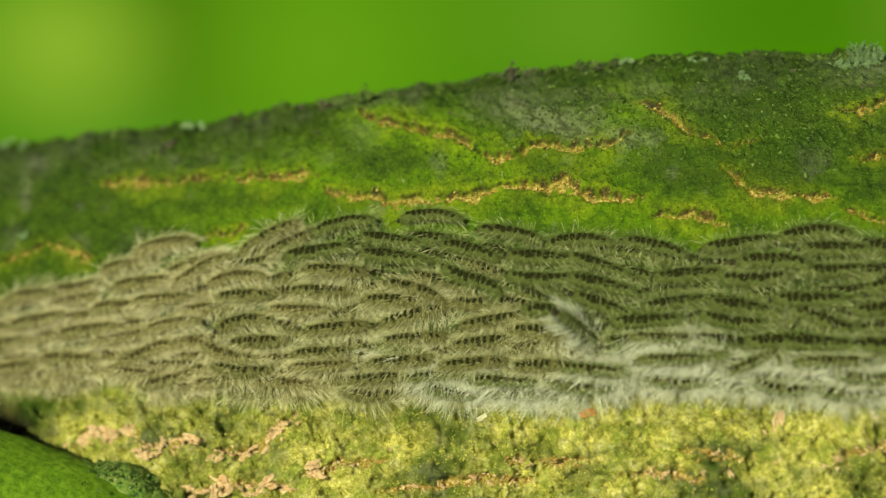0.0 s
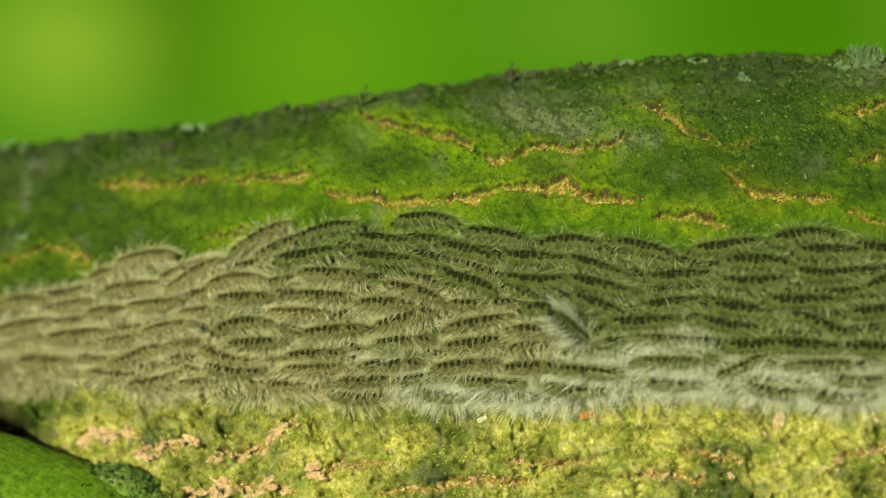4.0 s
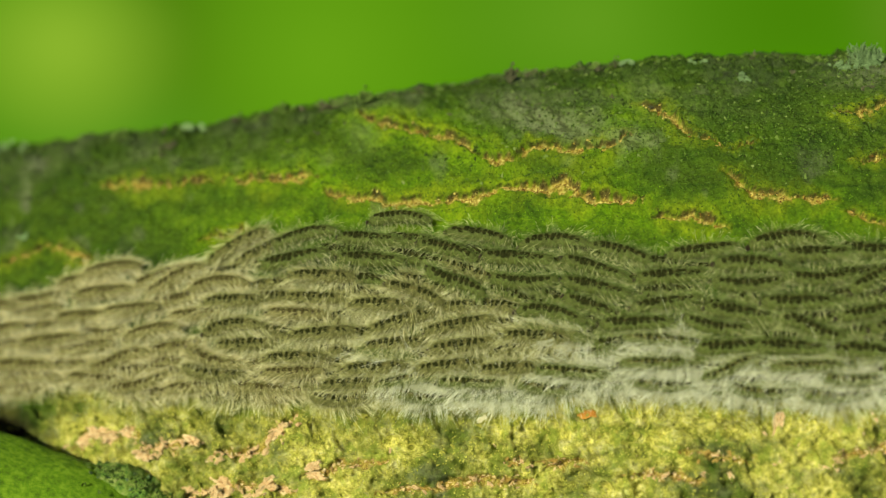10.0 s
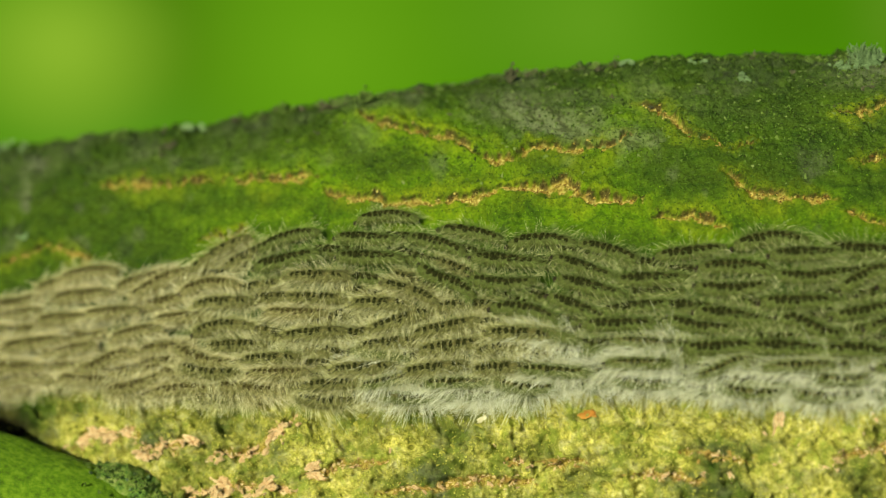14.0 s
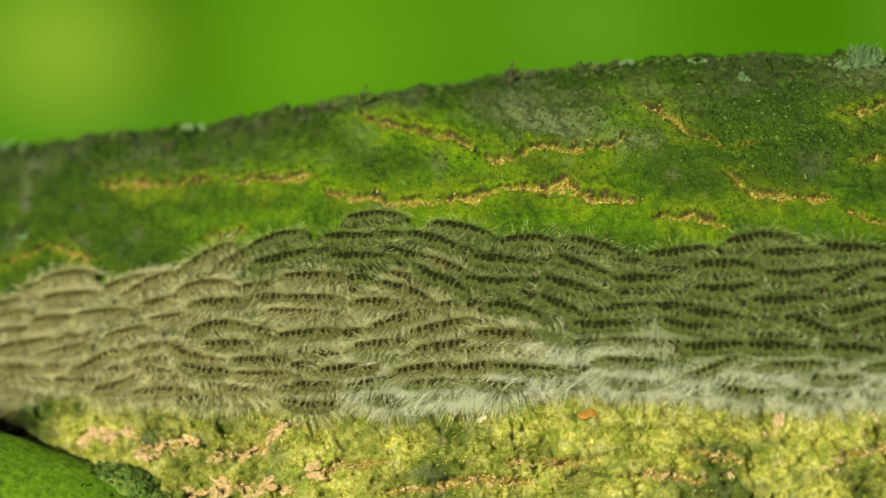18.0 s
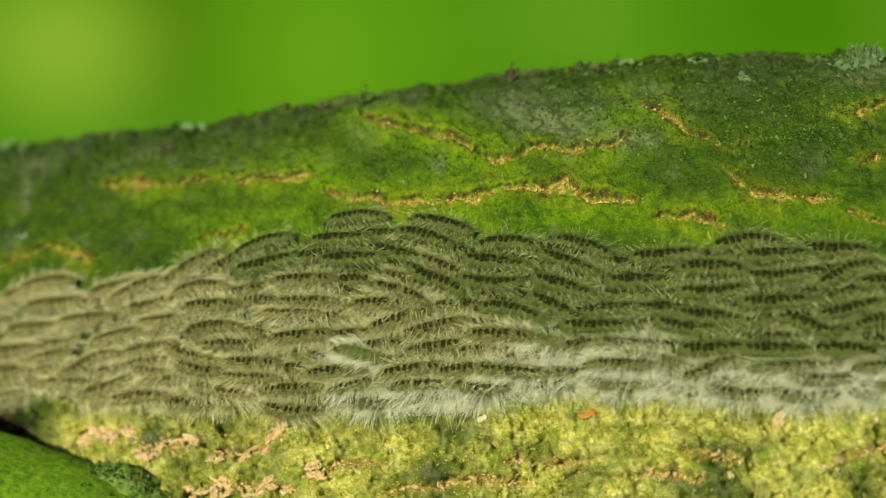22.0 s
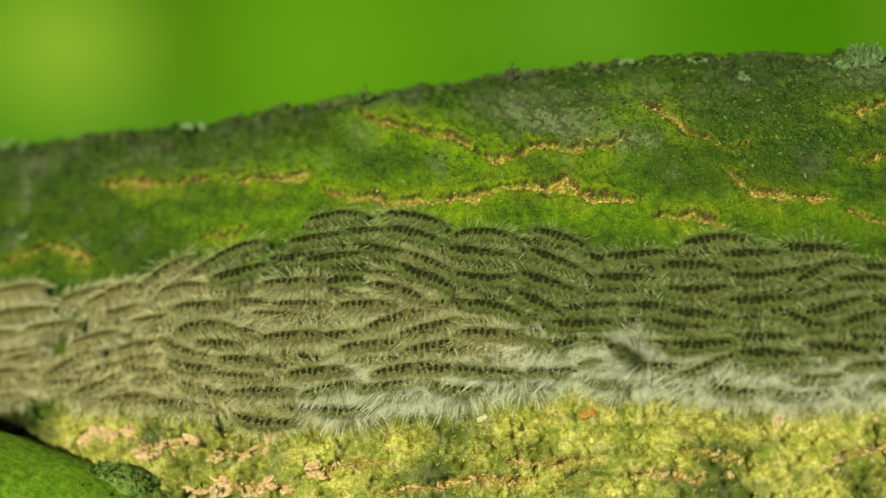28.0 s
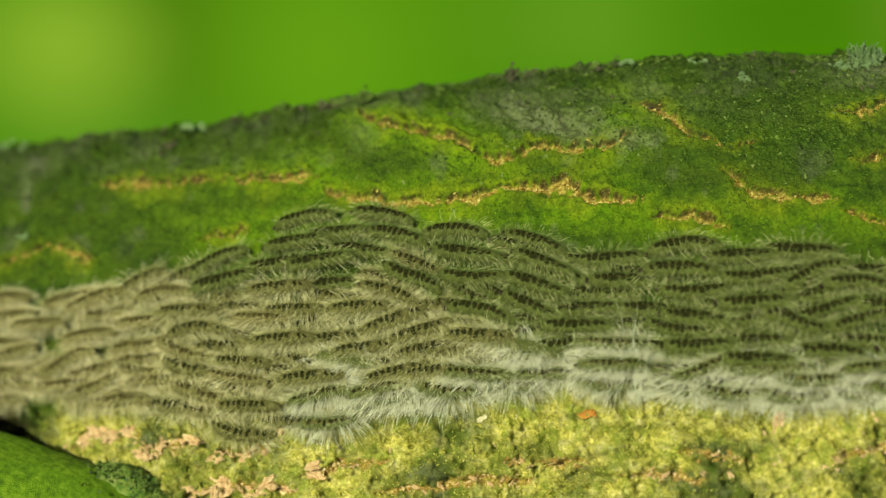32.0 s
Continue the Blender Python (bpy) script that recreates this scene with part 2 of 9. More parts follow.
def front(x, z):
    """Depth of the limb's smooth front at x, z."""
    r = np.clip((z - (ridge(x) - TALL)) / TALL, -0.995, 0.985)
    return lean(x) + DEEP * (1 - np.sqrt(1 - r * r))


def outward(x, z):
    e = 0.002
    dx = (front(x + e, z) - front(x - e, z)) / (2 * e)
    dz = (front(x, z + e) - front(x, z - e)) / (2 * e)
    return Vector((float(dx), -1.0, float(dz))).normalized()


def spot(px, py):
    """x and z of the limb's front where a sight line meets it, px and py counted in STEPs from the view's upper left corner."""
    y = 0.0
    for _ in range(12):
        x, z = (px - 784) * STEP * (1 + y / 0.9), (441 - py) * STEP * (1 + y / 0.9)
        y = float(front(x, z))
    return x, z


def part(name, bm, mat, parent=None, label=""):
    """Links a bmesh, or mesh data, as one mesh object under its thing."""
    data = bm
    if isinstance(bm, bmesh.types.BMesh):
        data = bpy.data.meshes.new(name)
        bm.to_mesh(data)
        bm.free()
    if mat and not data.materials:
        data.materials.append(mat)
    ob = new(name, data)
    ob.parent = parent
    if mat and data.materials[0] != mat:
        ob.material_slots[0].link = "OBJECT"
        ob.material_slots[0].material = mat
    return tagged(ob, label)


def sheet(name, verts, faces, smooth=True):
    data = bpy.data.meshes.new(name)
    data.from_pydata([tuple(v) for v in verts] if not isinstance(verts, np.ndarray) else verts.tolist(), [], faces if isinstance(faces, list) else faces.tolist())
    if smooth:
        data.polygons.foreach_set("use_smooth", [True] * len(data.polygons))
    data.update()
    return data


CRACKS = []


def crack(width, *points):
    """A fissure in the bark, along a few points."""
    CRACKS.append((width * 0.8 * STEP, [spot(*p) for p in points]))


crack(11, (640, 215), (700, 235), (790, 243), (830, 265), (905, 283), (950, 262), (1060, 262), (1120, 240))
crack(9, (180, 333), (290, 325), (410, 318))
crack(12, (420, 326), (490, 322), (560, 322))
crack(13, (575, 346), (650, 358), (730, 358), (840, 355), (890, 333), (1000, 328), (1050, 350), (1140, 360))
crack(11, (1150, 380), (1220, 385), (1290, 405))
crack(9, (1120, 175), (1180, 200), (1225, 240), (1282, 270))
crack(12, (1280, 310), (1330, 345), (1400, 352), (1480, 350))
crack(9, (1478, 207), (1520, 197), (1590, 186))
crack(7, (-20, 482), (40, 462), (90, 440))
crack(7, (95, 448), (130, 458), (165, 462))
crack(5, (352, 432), (378, 420), (440, 414))
crack(8, (1490, 375), (1570, 402))
crack(7, (1505, 286), (1590, 272))
crack(5, (1290, 262), (1340, 250))
LOWER_CRACKS = len(CRACKS)
crack(14, (125, 795), (170, 772), (245, 765))
crack(15, (245, 802), (300, 787), (350, 786))
crack(14, (375, 803), (440, 805), (490, 770), (525, 735))
crack(12, (530, 845), (610, 824), (690, 815))
crack(12, (670, 872), (790, 862), (860, 850), (950, 856))
crack(9, (890, 815), (960, 822), (1040, 820))
crack(10, (1200, 800), (1270, 808), (1330, 818))
crack(9, (1110, 848), (1180, 843), (1250, 846))
crack(10, (1480, 806), (1590, 790))
crack(9, (330, 872), (440, 862), (520, 870))


def from_crack(x, z, chosen):
    """Distance to the nearest of the chosen fissures, in their own widths and in metres."""
    rel, far, over = np.full(x.shape, 99.0), np.full(x.shape, 9.0), np.zeros(x.shape)
    wx = x + 0.0042 * rough(x / 0.011, z / 0.011, 31, 3) + 0.0024 * rough(x / 0.0024, z / 0.0024, 35, 2)
    wz = z + 0.0048 * rough(x / 0.009, z / 0.009, 41, 3) + 0.0028 * rough(x / 0.0024, z / 0.0024, 45, 2)
    for width, pts in chosen:
        total = sum(math.dist(a, b) for a, b in zip(pts, pts[1:]))
        done = 0
        for (ax, az), (bx, bz) in zip(pts, pts[1:]):
            dx, dz = bx - ax, bz - az
            size = math.hypot(dx, dz)
            s = np.clip(((wx - ax) * dx + (wz - az) * dz) / (size * size), 0, 1)
            d = np.hypot(wx - ax - s * dx, wz - az - s * dz)
            along = (done + s * size) / total
            w = width * (0.35 + 0.65 * np.clip(np.minimum(along, 1 - along) * 6, 0, 1)) * (0.6 + 0.9 * grain(x / 0.006 + 5, z / 0.006, 51))
            over = np.where(d / w < rel, (wz - az - s * dz) / w, over)
            rel = np.minimum(rel, d / w)
            far = np.minimum(far, d)
            done += size
    return rel, far, over


def relief(x, z):
    """Height of the bark's relief over the smooth limb, and its masks."""
    low = 1 / (1 + np.exp((z - (-0.047 + 0.006 * rough(x / 0.03, z / 0.03, 3))) / 0.004))
    edge = np.clip(1 - (ridge(x) - z) / 0.03, 0, 1)
    upper_rel, upper_far, upper_over = from_crack(x, z, CRACKS[:LOWER_CRACKS])
    lower_rel, lower_far, _ = from_crack(x, z, CRACKS[LOWER_CRACKS:])
    h = 0.006 * rough(x / 0.05, z / 0.03, 5, 3) + 0.0022 * rough(x / 0.012, z / 0.008, 9, 4, 0.6)
    h = h + (1 - low) * (0.003 * rough(x / 0.006, z / 0.0045, 17, 4, 0.65) + 0.0016 * rough(x / 0.0022, z / 0.0018, 19, 2))
    h = h + edge * (0.006 * rough(x / 0.009, z / 0.007, 13, 4, 0.65) + 0.001)
    # plates of the lower bark: oblique ridges with torn edges
    u, v = x + 0.55 * z, z - 0.25 * x
    torn = rough(u / 0.011 + 1.5 * rough(x / 0.02, z / 0.02, 71, 3), v / 0.017, 61, 5, 0.62)
    ribs = np.abs(rough(u / 0.014, v / 0.03, 75, 4, 0.6)) * 2
    h = h + low * (0.012 * torn - 0.0028 * np.clip(0.2 - ribs, 0, 1) * 5 + 0.006 * rough(x / 0.0042, z / 0.0028, 81, 4, 0.65) + 0.0018 * rough(x / 0.0025, z / 0.0019, 181, 2) + 0.006 * rough(x / 0.014 + 1.2 * rough(x / 0.03, z / 0.02, 175, 2), z / 0.0034, 171, 4, 0.6))
    rim = np.exp(-((np.minimum(upper_rel, lower_rel) - 1.7) / 0.7) ** 2)
    groove = np.clip(1 - upper_rel, 0, 1) * np.clip(0.5 + upper_over, 0.1, 1)
    h = h - 0.0028 * groove + 0.0013 * rim - low * 0.002 * np.clip(1 - lower_rel, 0, 1)
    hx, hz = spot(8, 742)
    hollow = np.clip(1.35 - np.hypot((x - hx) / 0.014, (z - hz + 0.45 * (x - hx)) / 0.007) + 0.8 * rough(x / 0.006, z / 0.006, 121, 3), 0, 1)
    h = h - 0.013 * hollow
    crumb = rough(x / 0.0016, z / 0.0016, 91, 2)
    both = np.minimum(upper_rel, lower_rel)
    cork = np.clip((0.85 - both) * 1.8 + crumb * 3.0 + 1.2 * rough(x / 0.008, z / 0.008, 141, 2), 0, 1) * (both < 1.8)
    # dark lines along the fissure lips, plus painted shade inside the hollow
    lip_and_shade = np.clip(np.clip((0.34 - np.abs(upper_over - 0.8) - 0.3 * np.maximum(upper_rel - 1, 0)) * 4 + crumb * 3.0, 0, 1) * (upper_rel < 1.6) * 0.8 + hollow, 0, 1)
    fresh = np.clip(1.15 - upper_far / 0.016, 0, 1) * np.clip(0.75 + 1.6 * rough(x / 0.02, z / 0.014, 95, 3), 0, 1)
    fresh = np.maximum(fresh, np.clip(1 - np.abs(z - 0.012) / 0.016, 0, 1) * 0.75)
    fresh = fresh * (1 - 0.8 * np.clip((x - 0.055) / 0.04, 0, 1) * np.clip((z - 0.012) / 0.012, 0, 1))
    pit = np.clip((rough(x / 0.012, z / 0.017, 99, 3) - 0.12) * 9, 0, 1) * np.clip(1 - np.abs(z - 0.015) / 0.03, 0, 1)
    scar = np.clip(1.3 - np.hypot((x - 0.042) / 0.024, (z - 0.0465 + 0.18 * (x - 0.042)) / 0.0075) + 1.2 * rough(x / 0.008, z / 0.005, 161, 3), 0, 1)
    scar = np.maximum(scar, np.clip(1.2 - np.hypot((x - 0.069) / 0.012, (z - 0.040) / 0.004) + rough(x / 0.006, z / 0.004, 165, 3), 0, 1))
    grey = np.clip(0.7 * pit + scar * (0.5 + 1.5 * rough(x / 0.006, z / 0.003, 103, 3)) + edge * np.clip(0.2 + 1.6 * rough(x / 0.015, z / 0.008, 107, 4), 0, 0.8), 0, 1)
    yellow = low * np.clip(0.72 + 2.0 * rough(x / 0.016, z / 0.012, 111, 4), 0, 1)
    bare = 0.5 * low * np.clip((rough(x / 0.01, z / 0.005, 131, 4, 0.6) - 0.1) * 8, 0, 1)
    yellow = yellow * (1 - 0.85 * bare)
    grey = np.where(low > 0.5, bare, grey)
    return h, {"cork": cork, "lip_and_shade": lip_and_shade, "fresh": fresh * (1 - low) * np.clip(0.25 + (x + 0.125) / 0.09, 0.25, 1), "grey": grey, "yellow": yellow, "halo": np.clip(1.25 - upper_rel / 3.2 + 1.5 * rough(x / 0.007, z / 0.007, 151, 3), 0, 1) * (1 - low), "scar": scar * (1 - low)}


def limb_point(x, a, h):
    """A point of the limb: a is the angle about its core, 0 at the front, 90 degrees on the ridge."""
    c = ridge(x) - TALL
    return np.stack([x, lean(x) + DEEP - (DEEP + h) * np.cos(a), c + (TALL + h) * np.sin(a)], -1)


def build_limb():
    limb = new("oak_limb")
    tagged(limb, "thick oak limb with green mossy fissured bark, yellow below", "branch", kind="structure")
    xs = np.concatenate([np.linspace(-1.3, -0.24, 14), np.arange(-0.236, 0.222, 0.00056), np.linspace(0.225, 1.3, 14)])
    a = np.concatenate([np.radians(np.arange(-180, -40, 10)), np.radians(np.linspace(-40, 112, 560)), np.radians(np.arange(120, 180, 10))])
    X, A = np.meshgrid(xs, a, indexing="ij")
    Z = ridge(X) - TALL + TALL * np.sin(A)
    h, masks = relief(X, Z + np.maximum(A - math.pi / 2, 0) * 0.15)
    P = limb_point(X, A, h)
    nx, na = X.shape
    i, j = np.meshgrid(np.arange(nx - 1), np.arange(na), indexing="ij")
    k = (j + 1) % na
    quads = np.stack([i * na + j, (i + 1) * na + j, (i + 1) * na + k, i * na + k], -1).reshape(-1, 4)
    data = sheet("bark", P.reshape(-1, 3), quads)
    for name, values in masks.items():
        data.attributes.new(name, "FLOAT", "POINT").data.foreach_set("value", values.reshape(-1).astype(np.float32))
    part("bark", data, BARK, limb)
    return limb


# the relief on an even net, to set things on the bark
NET = 0.0006
NET_X, NET_Z = np.meshgrid(np.arange(-0.26, 0.24, NET), np.arange(-0.13, 0.09, NET), indexing="ij")
NET_H, NET_MASKS = relief(NET_X, NET_Z)


def net(values, x, z):
    i = np.clip(np.rint((x + 0.26) / NET).astype(int), 0, values.shape[0] - 1)
    j = np.clip(np.rint((z + 0.13) / NET).astype(int), 0, values.shape[1] - 1)
    return values[i, j]


def surface(x, z):
    """A point on the bark with its relief."""
    return Vector((x, float(front(x, z)), z)) + outward(x, z) * float(net(NET_H, np.array(x), np.array(z)))


limb = build_limb()

# woodland behind, a sheet that glows by itself, and forest floor below, both plain
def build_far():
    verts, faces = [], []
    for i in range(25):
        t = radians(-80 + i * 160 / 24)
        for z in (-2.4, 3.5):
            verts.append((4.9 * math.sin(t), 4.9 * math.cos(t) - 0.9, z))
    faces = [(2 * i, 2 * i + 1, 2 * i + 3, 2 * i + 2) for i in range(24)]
    far = part("backdrop", sheet("backdrop", verts, faces), FAR_GLOW)
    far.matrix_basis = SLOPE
    tagged(far, "glowing backdrop of soft far green woodland foliage, sunlight painted in", "foliage", kind="structure")
    ring = [(60 * math.cos(k * math.pi / 16), 60 * math.sin(k * math.pi / 16), -1.6) for k in range(32)]
    tagged(part("ground", sheet("ground", ring, [tuple(range(32))], False), LITTER), "dim woodland floor of leaf litter", "ground", kind="structure")


build_far()

# ---- what grows and flakes on the limb ----
def crumbs(name, mat, label, chance, count, size, seed, low, high, tall=1.0):
    """Tiny leaning pyramids strewn over the bark where chance(masks, x, z) allows them: moss leaves, crust, cork."""
    rng = np.random.RandomState(seed)
    px, py = rng.uniform(-60, 1628, count), rng.uniform(low, high, count)
    y = np.zeros(count)
    for _ in range(14):
        k = STEP * (1 + y / 0.9)
        x, z = (px - 784) * k, (441 - py) * k
        y = 0.5 * y + 0.5 * front(x, z)
    top = ridge(x)
    ok = z < top - 0.0003
    h, masks = net(NET_H, x, z), {name: net(v, x, z) for name, v in NET_MASKS.items()}
    keep = ok & (rng.rand(count) < chance(masks, x, z))
    x, z, h = x[keep], z[keep], h[keep]
    n = len(x)
    e = 0.002
    dx, dz = (front(x + e, z) - front(x - e, z)) / (2 * e), (front(x, z + e) - front(x, z - e)) / (2 * e)
    nor = np.stack([dx, -np.ones(n), dz], -1)
    nor /= np.linalg.norm(nor, axis=1)[:, None]
    base = np.stack([x, front(x, z), z], -1) + nor * (h - 0.0001)[:, None]
    u = np.cross(nor, rng.normal(size=(n, 3)))
    u /= np.linalg.norm(u, axis=1)[:, None]
    v = np.cross(nor, u)
    s = size * (0.45 + 0.9 * rng.rand(n) ** 1.5)[:, None]
    tip = base + nor * s * tall * (0.35 + 0.8 * rng.rand(n))[:, None] + (u * rng.normal(0, 0.6, (n, 1)) + v * rng.normal(0, 0.6, (n, 1))) * s
    ring = [base + s * (u * math.cos(a) * (0.6 + 0.8 * rng.rand(n, 1)) + v * math.sin(a) * (0.5 + 0.5 * rng.rand(n, 1))) for a in (0, 2.1, 4.2)]
    verts = np.stack([*ring, tip], 1).reshape(-1, 3)
    i = np.arange(n)[:, None] * 4
    faces = np.concatenate([i + [0, 1, 3], i + [1, 2, 3], i + [2, 0, 3]])
    tagged(part(name, sheet(name, verts, faces, False), mat, limb, label), kind="stuff")


crumbs("moss", MOSS, "dark green moss leaves", lambda m, x, z: np.clip((1 - m["cork"]) * (1 - m["fresh"]) * (1 - 0.7 * m["grey"]) * (1 - m["yellow"]) * (1 - m["scar"]), 0, 1), 120000, 0.00036, 5, 80, 480)
crumbs("moss", MOSS_FRESH, "bright yellow-green moss leaves", lambda m, x, z: np.clip((1 - m["cork"]) * m["fresh"] ** 2 * (1 - m["halo"]) * (1 - m["scar"]), 0, 1), 120000, 0.0003, 6, 150, 480)
crumbs("leafy_moss", LEAFY, "small leafy growth near the ridge", lambda m, x, z: np.clip(1.15 - (ridge(x) - z) / 0.045, 0, 1) * np.clip(0.25 + 5 * x, 0.12, 0.8) * (1 - m["cork"]), 24000, 0.0009, 15, 80, 330, 0.6)
crumbs("crust", CRUST, "yellow algae crust", lambda m, x, z: np.clip(m["yellow"] * (1 - m["cork"]), 0, 1) * 0.45, 90000, 0.00042, 7, 640, 900)
crumbs("cork", CORK, "golden brown cork crumbs", lambda m, x, z: m["cork"], 70000, 0.0006, 8, 150, 480, 0.4)
crumbs("cork", PALE_CORK, "pale pinkish cork crumbs", lambda m, x, z: m["cork"] * 0.7, 40000, 0.0008, 18, 640, 900, 0.4)
crumbs("lichen_crust", LICHEN, "grey lichen specks", lambda m, x, z: m["grey"] * 0.12, 22000, 0.0005, 9, 80, 440, 0.4)


def chip_mesh(name, rng, size, thick):
    """A torn flake: ragged outline, curled up at one end, uneven on top."""
    n = 16
    ragged = [0.55 + 0.6 * rng.random() for _ in range(n)]
    verts, faces = [], []
    for r, h in ((1.0, 0.0), (0.92, 0.8), (0.5, 1.0)):
        for k in range(n):
            a = 2 * math.pi * k / n
            x, y = size * r * ragged[k] * math.cos(a) * 1.5, size * r * ragged[k] * math.sin(a) * 0.6
            verts.append((x, y, thick * h * (0.5 + rng.random()) + 0.16 * x * x / size + 0.3 * y * y / size))
    verts += [(0, 0, thick * 0.7)]
    for r in (0, 1):
        faces += [(r * n + k, r * n + (k + 1) % n, (r + 1) * n + (k + 1) % n, (r + 1) * n + k) for k in range(n)]
    faces += [(2 * n + k, 2 * n + (k + 1) % n, 3 * n) for k in range(n)] + [tuple(range(n))[::-1]]
    return sheet(name, verts, faces, False)


def set_on(ob, x, z, turn, tip=0.0, lift=0.0, scale=1.0, face=None):
    """Lays an object on the bark, turned about the bark's normal (or about face) and tipped up."""
    n = Vector(face).normalized() if face else outward(x, z)
    t = n.cross(Vector((0, 0, 1))).cross(n).normalized()
    m = Matrix((t.cross(n), t, n)).transposed().to_4x4() @ pose(0, 0, 0, tip, 0, turn)
    m.translation = surface(x, z) + n * lift
    m = m @ Matrix.Scale(scale, 4)
    ob.matrix_basis = m if ob.parent else SLOPE @ m
    return ob


def strew_flakes():
    rng = random.Random(11)
    shapes = [chip_mesh("bark_flake", rng, 0.0027, 0.0013) for _ in range(9)]
    for k, (width, pts) in enumerate(CRACKS):
        low = k >= LOWER_CRACKS
        for (ax, az), (bx, bz) in zip(pts, pts[1:]):
            for _ in range(max(1, int(math.dist((ax, az), (bx, bz)) / (0.0009 if low else 0.006)))):
                s = rng.random()
                x, z = ax + s * (bx - ax) + rng.gauss(0, 0.001), az + s * (bz - az) + rng.gauss(0, 0.0012 if low else 0.0006)
                pink = low and x < -0.045
                ob = part("bark_flake", rng.choice(shapes), FLAKE if pink or rng.random() < 0.5 * low else CORKY, limb)
                set_on(ob, x, z, math.degrees(math.atan2(bz - az, bx - ax)) + rng.gauss(0, 30), rng.gauss(0, 12), -0.0002, (1.15 if pink else 0.55 if low else 0.3) * (0.25 + 0.9 * rng.random() ** 2))
    # weathered scales along the ridge and torn plates on the lower bark
    thin = [chip_mesh("bark_scale", rng, 0.0026, 0.0006) for _ in range(7)]
    for _ in range(170):
        x = rng.uniform(-0.2, 0.18)
        ob = part("bark_scale", rng.choice(thin), rng.choice((DULL, DULL, MOSSY)), limb)
        set_on(ob, x, ridge(x) - rng.random() ** 2 * 0.02 - 0.0009, rng.uniform(0, 360), rng.gauss(0, 16), -0.0007, 0.25 + 0.6 * rng.random())
    for _ in range(150):
        x, z = spot(rng.uniform(60, 1590), rng.uniform(735, 890))
        ob = part("bark_scale", rng.choice(thin), rng.choice((SALLOW, SALLOW, SALLOW, FLAKE)), limb)
        set_on(ob, x, z, rng.gauss(-35, 40), rng.gauss(0, 14), -0.0008, 0.25 + 0.5 * rng.random())


def clump(px, py, size, count, mat, label, seed):
    """A knob of crusty growth on the ridge, of many small nodules."""
    rng = random.Random(seed)
    x, z = spot(px, py)
    z = min(z, float(ridge(x)) - 0.0008)
    bm = bmesh.new()
    for _ in range(count):
        at = Vector((rng.gauss(0, size), rng.gauss(0, size * 0.7), abs(rng.gauss(0, size * 0.45))))
        got = bmesh.ops.create_icosphere(bm, subdivisions=1, radius=size * rng.uniform(0.2, 0.5), matrix=Matrix.Translation(at))
        for v in got["verts"]:
            v.co += Vector((rng.gauss(0, 1), rng.gauss(0, 1), rng.gauss(0, 1))) * size * 0.09
    ob = part("crust_knob", bm, mat, limb, label)
    set_on(ob, x, z, rng.uniform(0, 40), 0, 0)


def lobe_mesh(name, rng, size):
    """One round lichen leaf with a scalloped, slightly raised rim."""
    verts, faces, n = [(0, 0, 0), (0, 0, -0.12 * size)], [], 14
    scallop = [1 + 0.16 * math.cos(k * 2.6 + rng.random()) + rng.gauss(0, 0.07) for k in range(n)]
    for ring, (r, h) in enumerate(((0.45, 0.03), (0.8, 0.1), (1.0, 0.2), (1.0, 0.08), (0.55, -0.1))):
        for k in range(n):
            a = 2 * math.pi * k / n
            q = r * (1 + (scallop[k] - 1) * r)
            verts.append((size * 0.5 * q * math.cos(a), size * 0.5 * q * math.sin(a), size * (h * (1 + 0.5 * rng.gauss(0, 0.5)) if ring < 3 else h)))
    for k in range(n):
        m = (k + 1) % n
        faces.append((0, 2 + k, 2 + m))
        faces += [(2 + r * n + k, 2 + (r + 1) * n + k, 2 + (r + 1) * n + m, 2 + r * n + m) for r in range(4)]
        faces.append((1, 2 + 4 * n + m, 2 + 4 * n + k))
    return sheet(name, verts, faces)


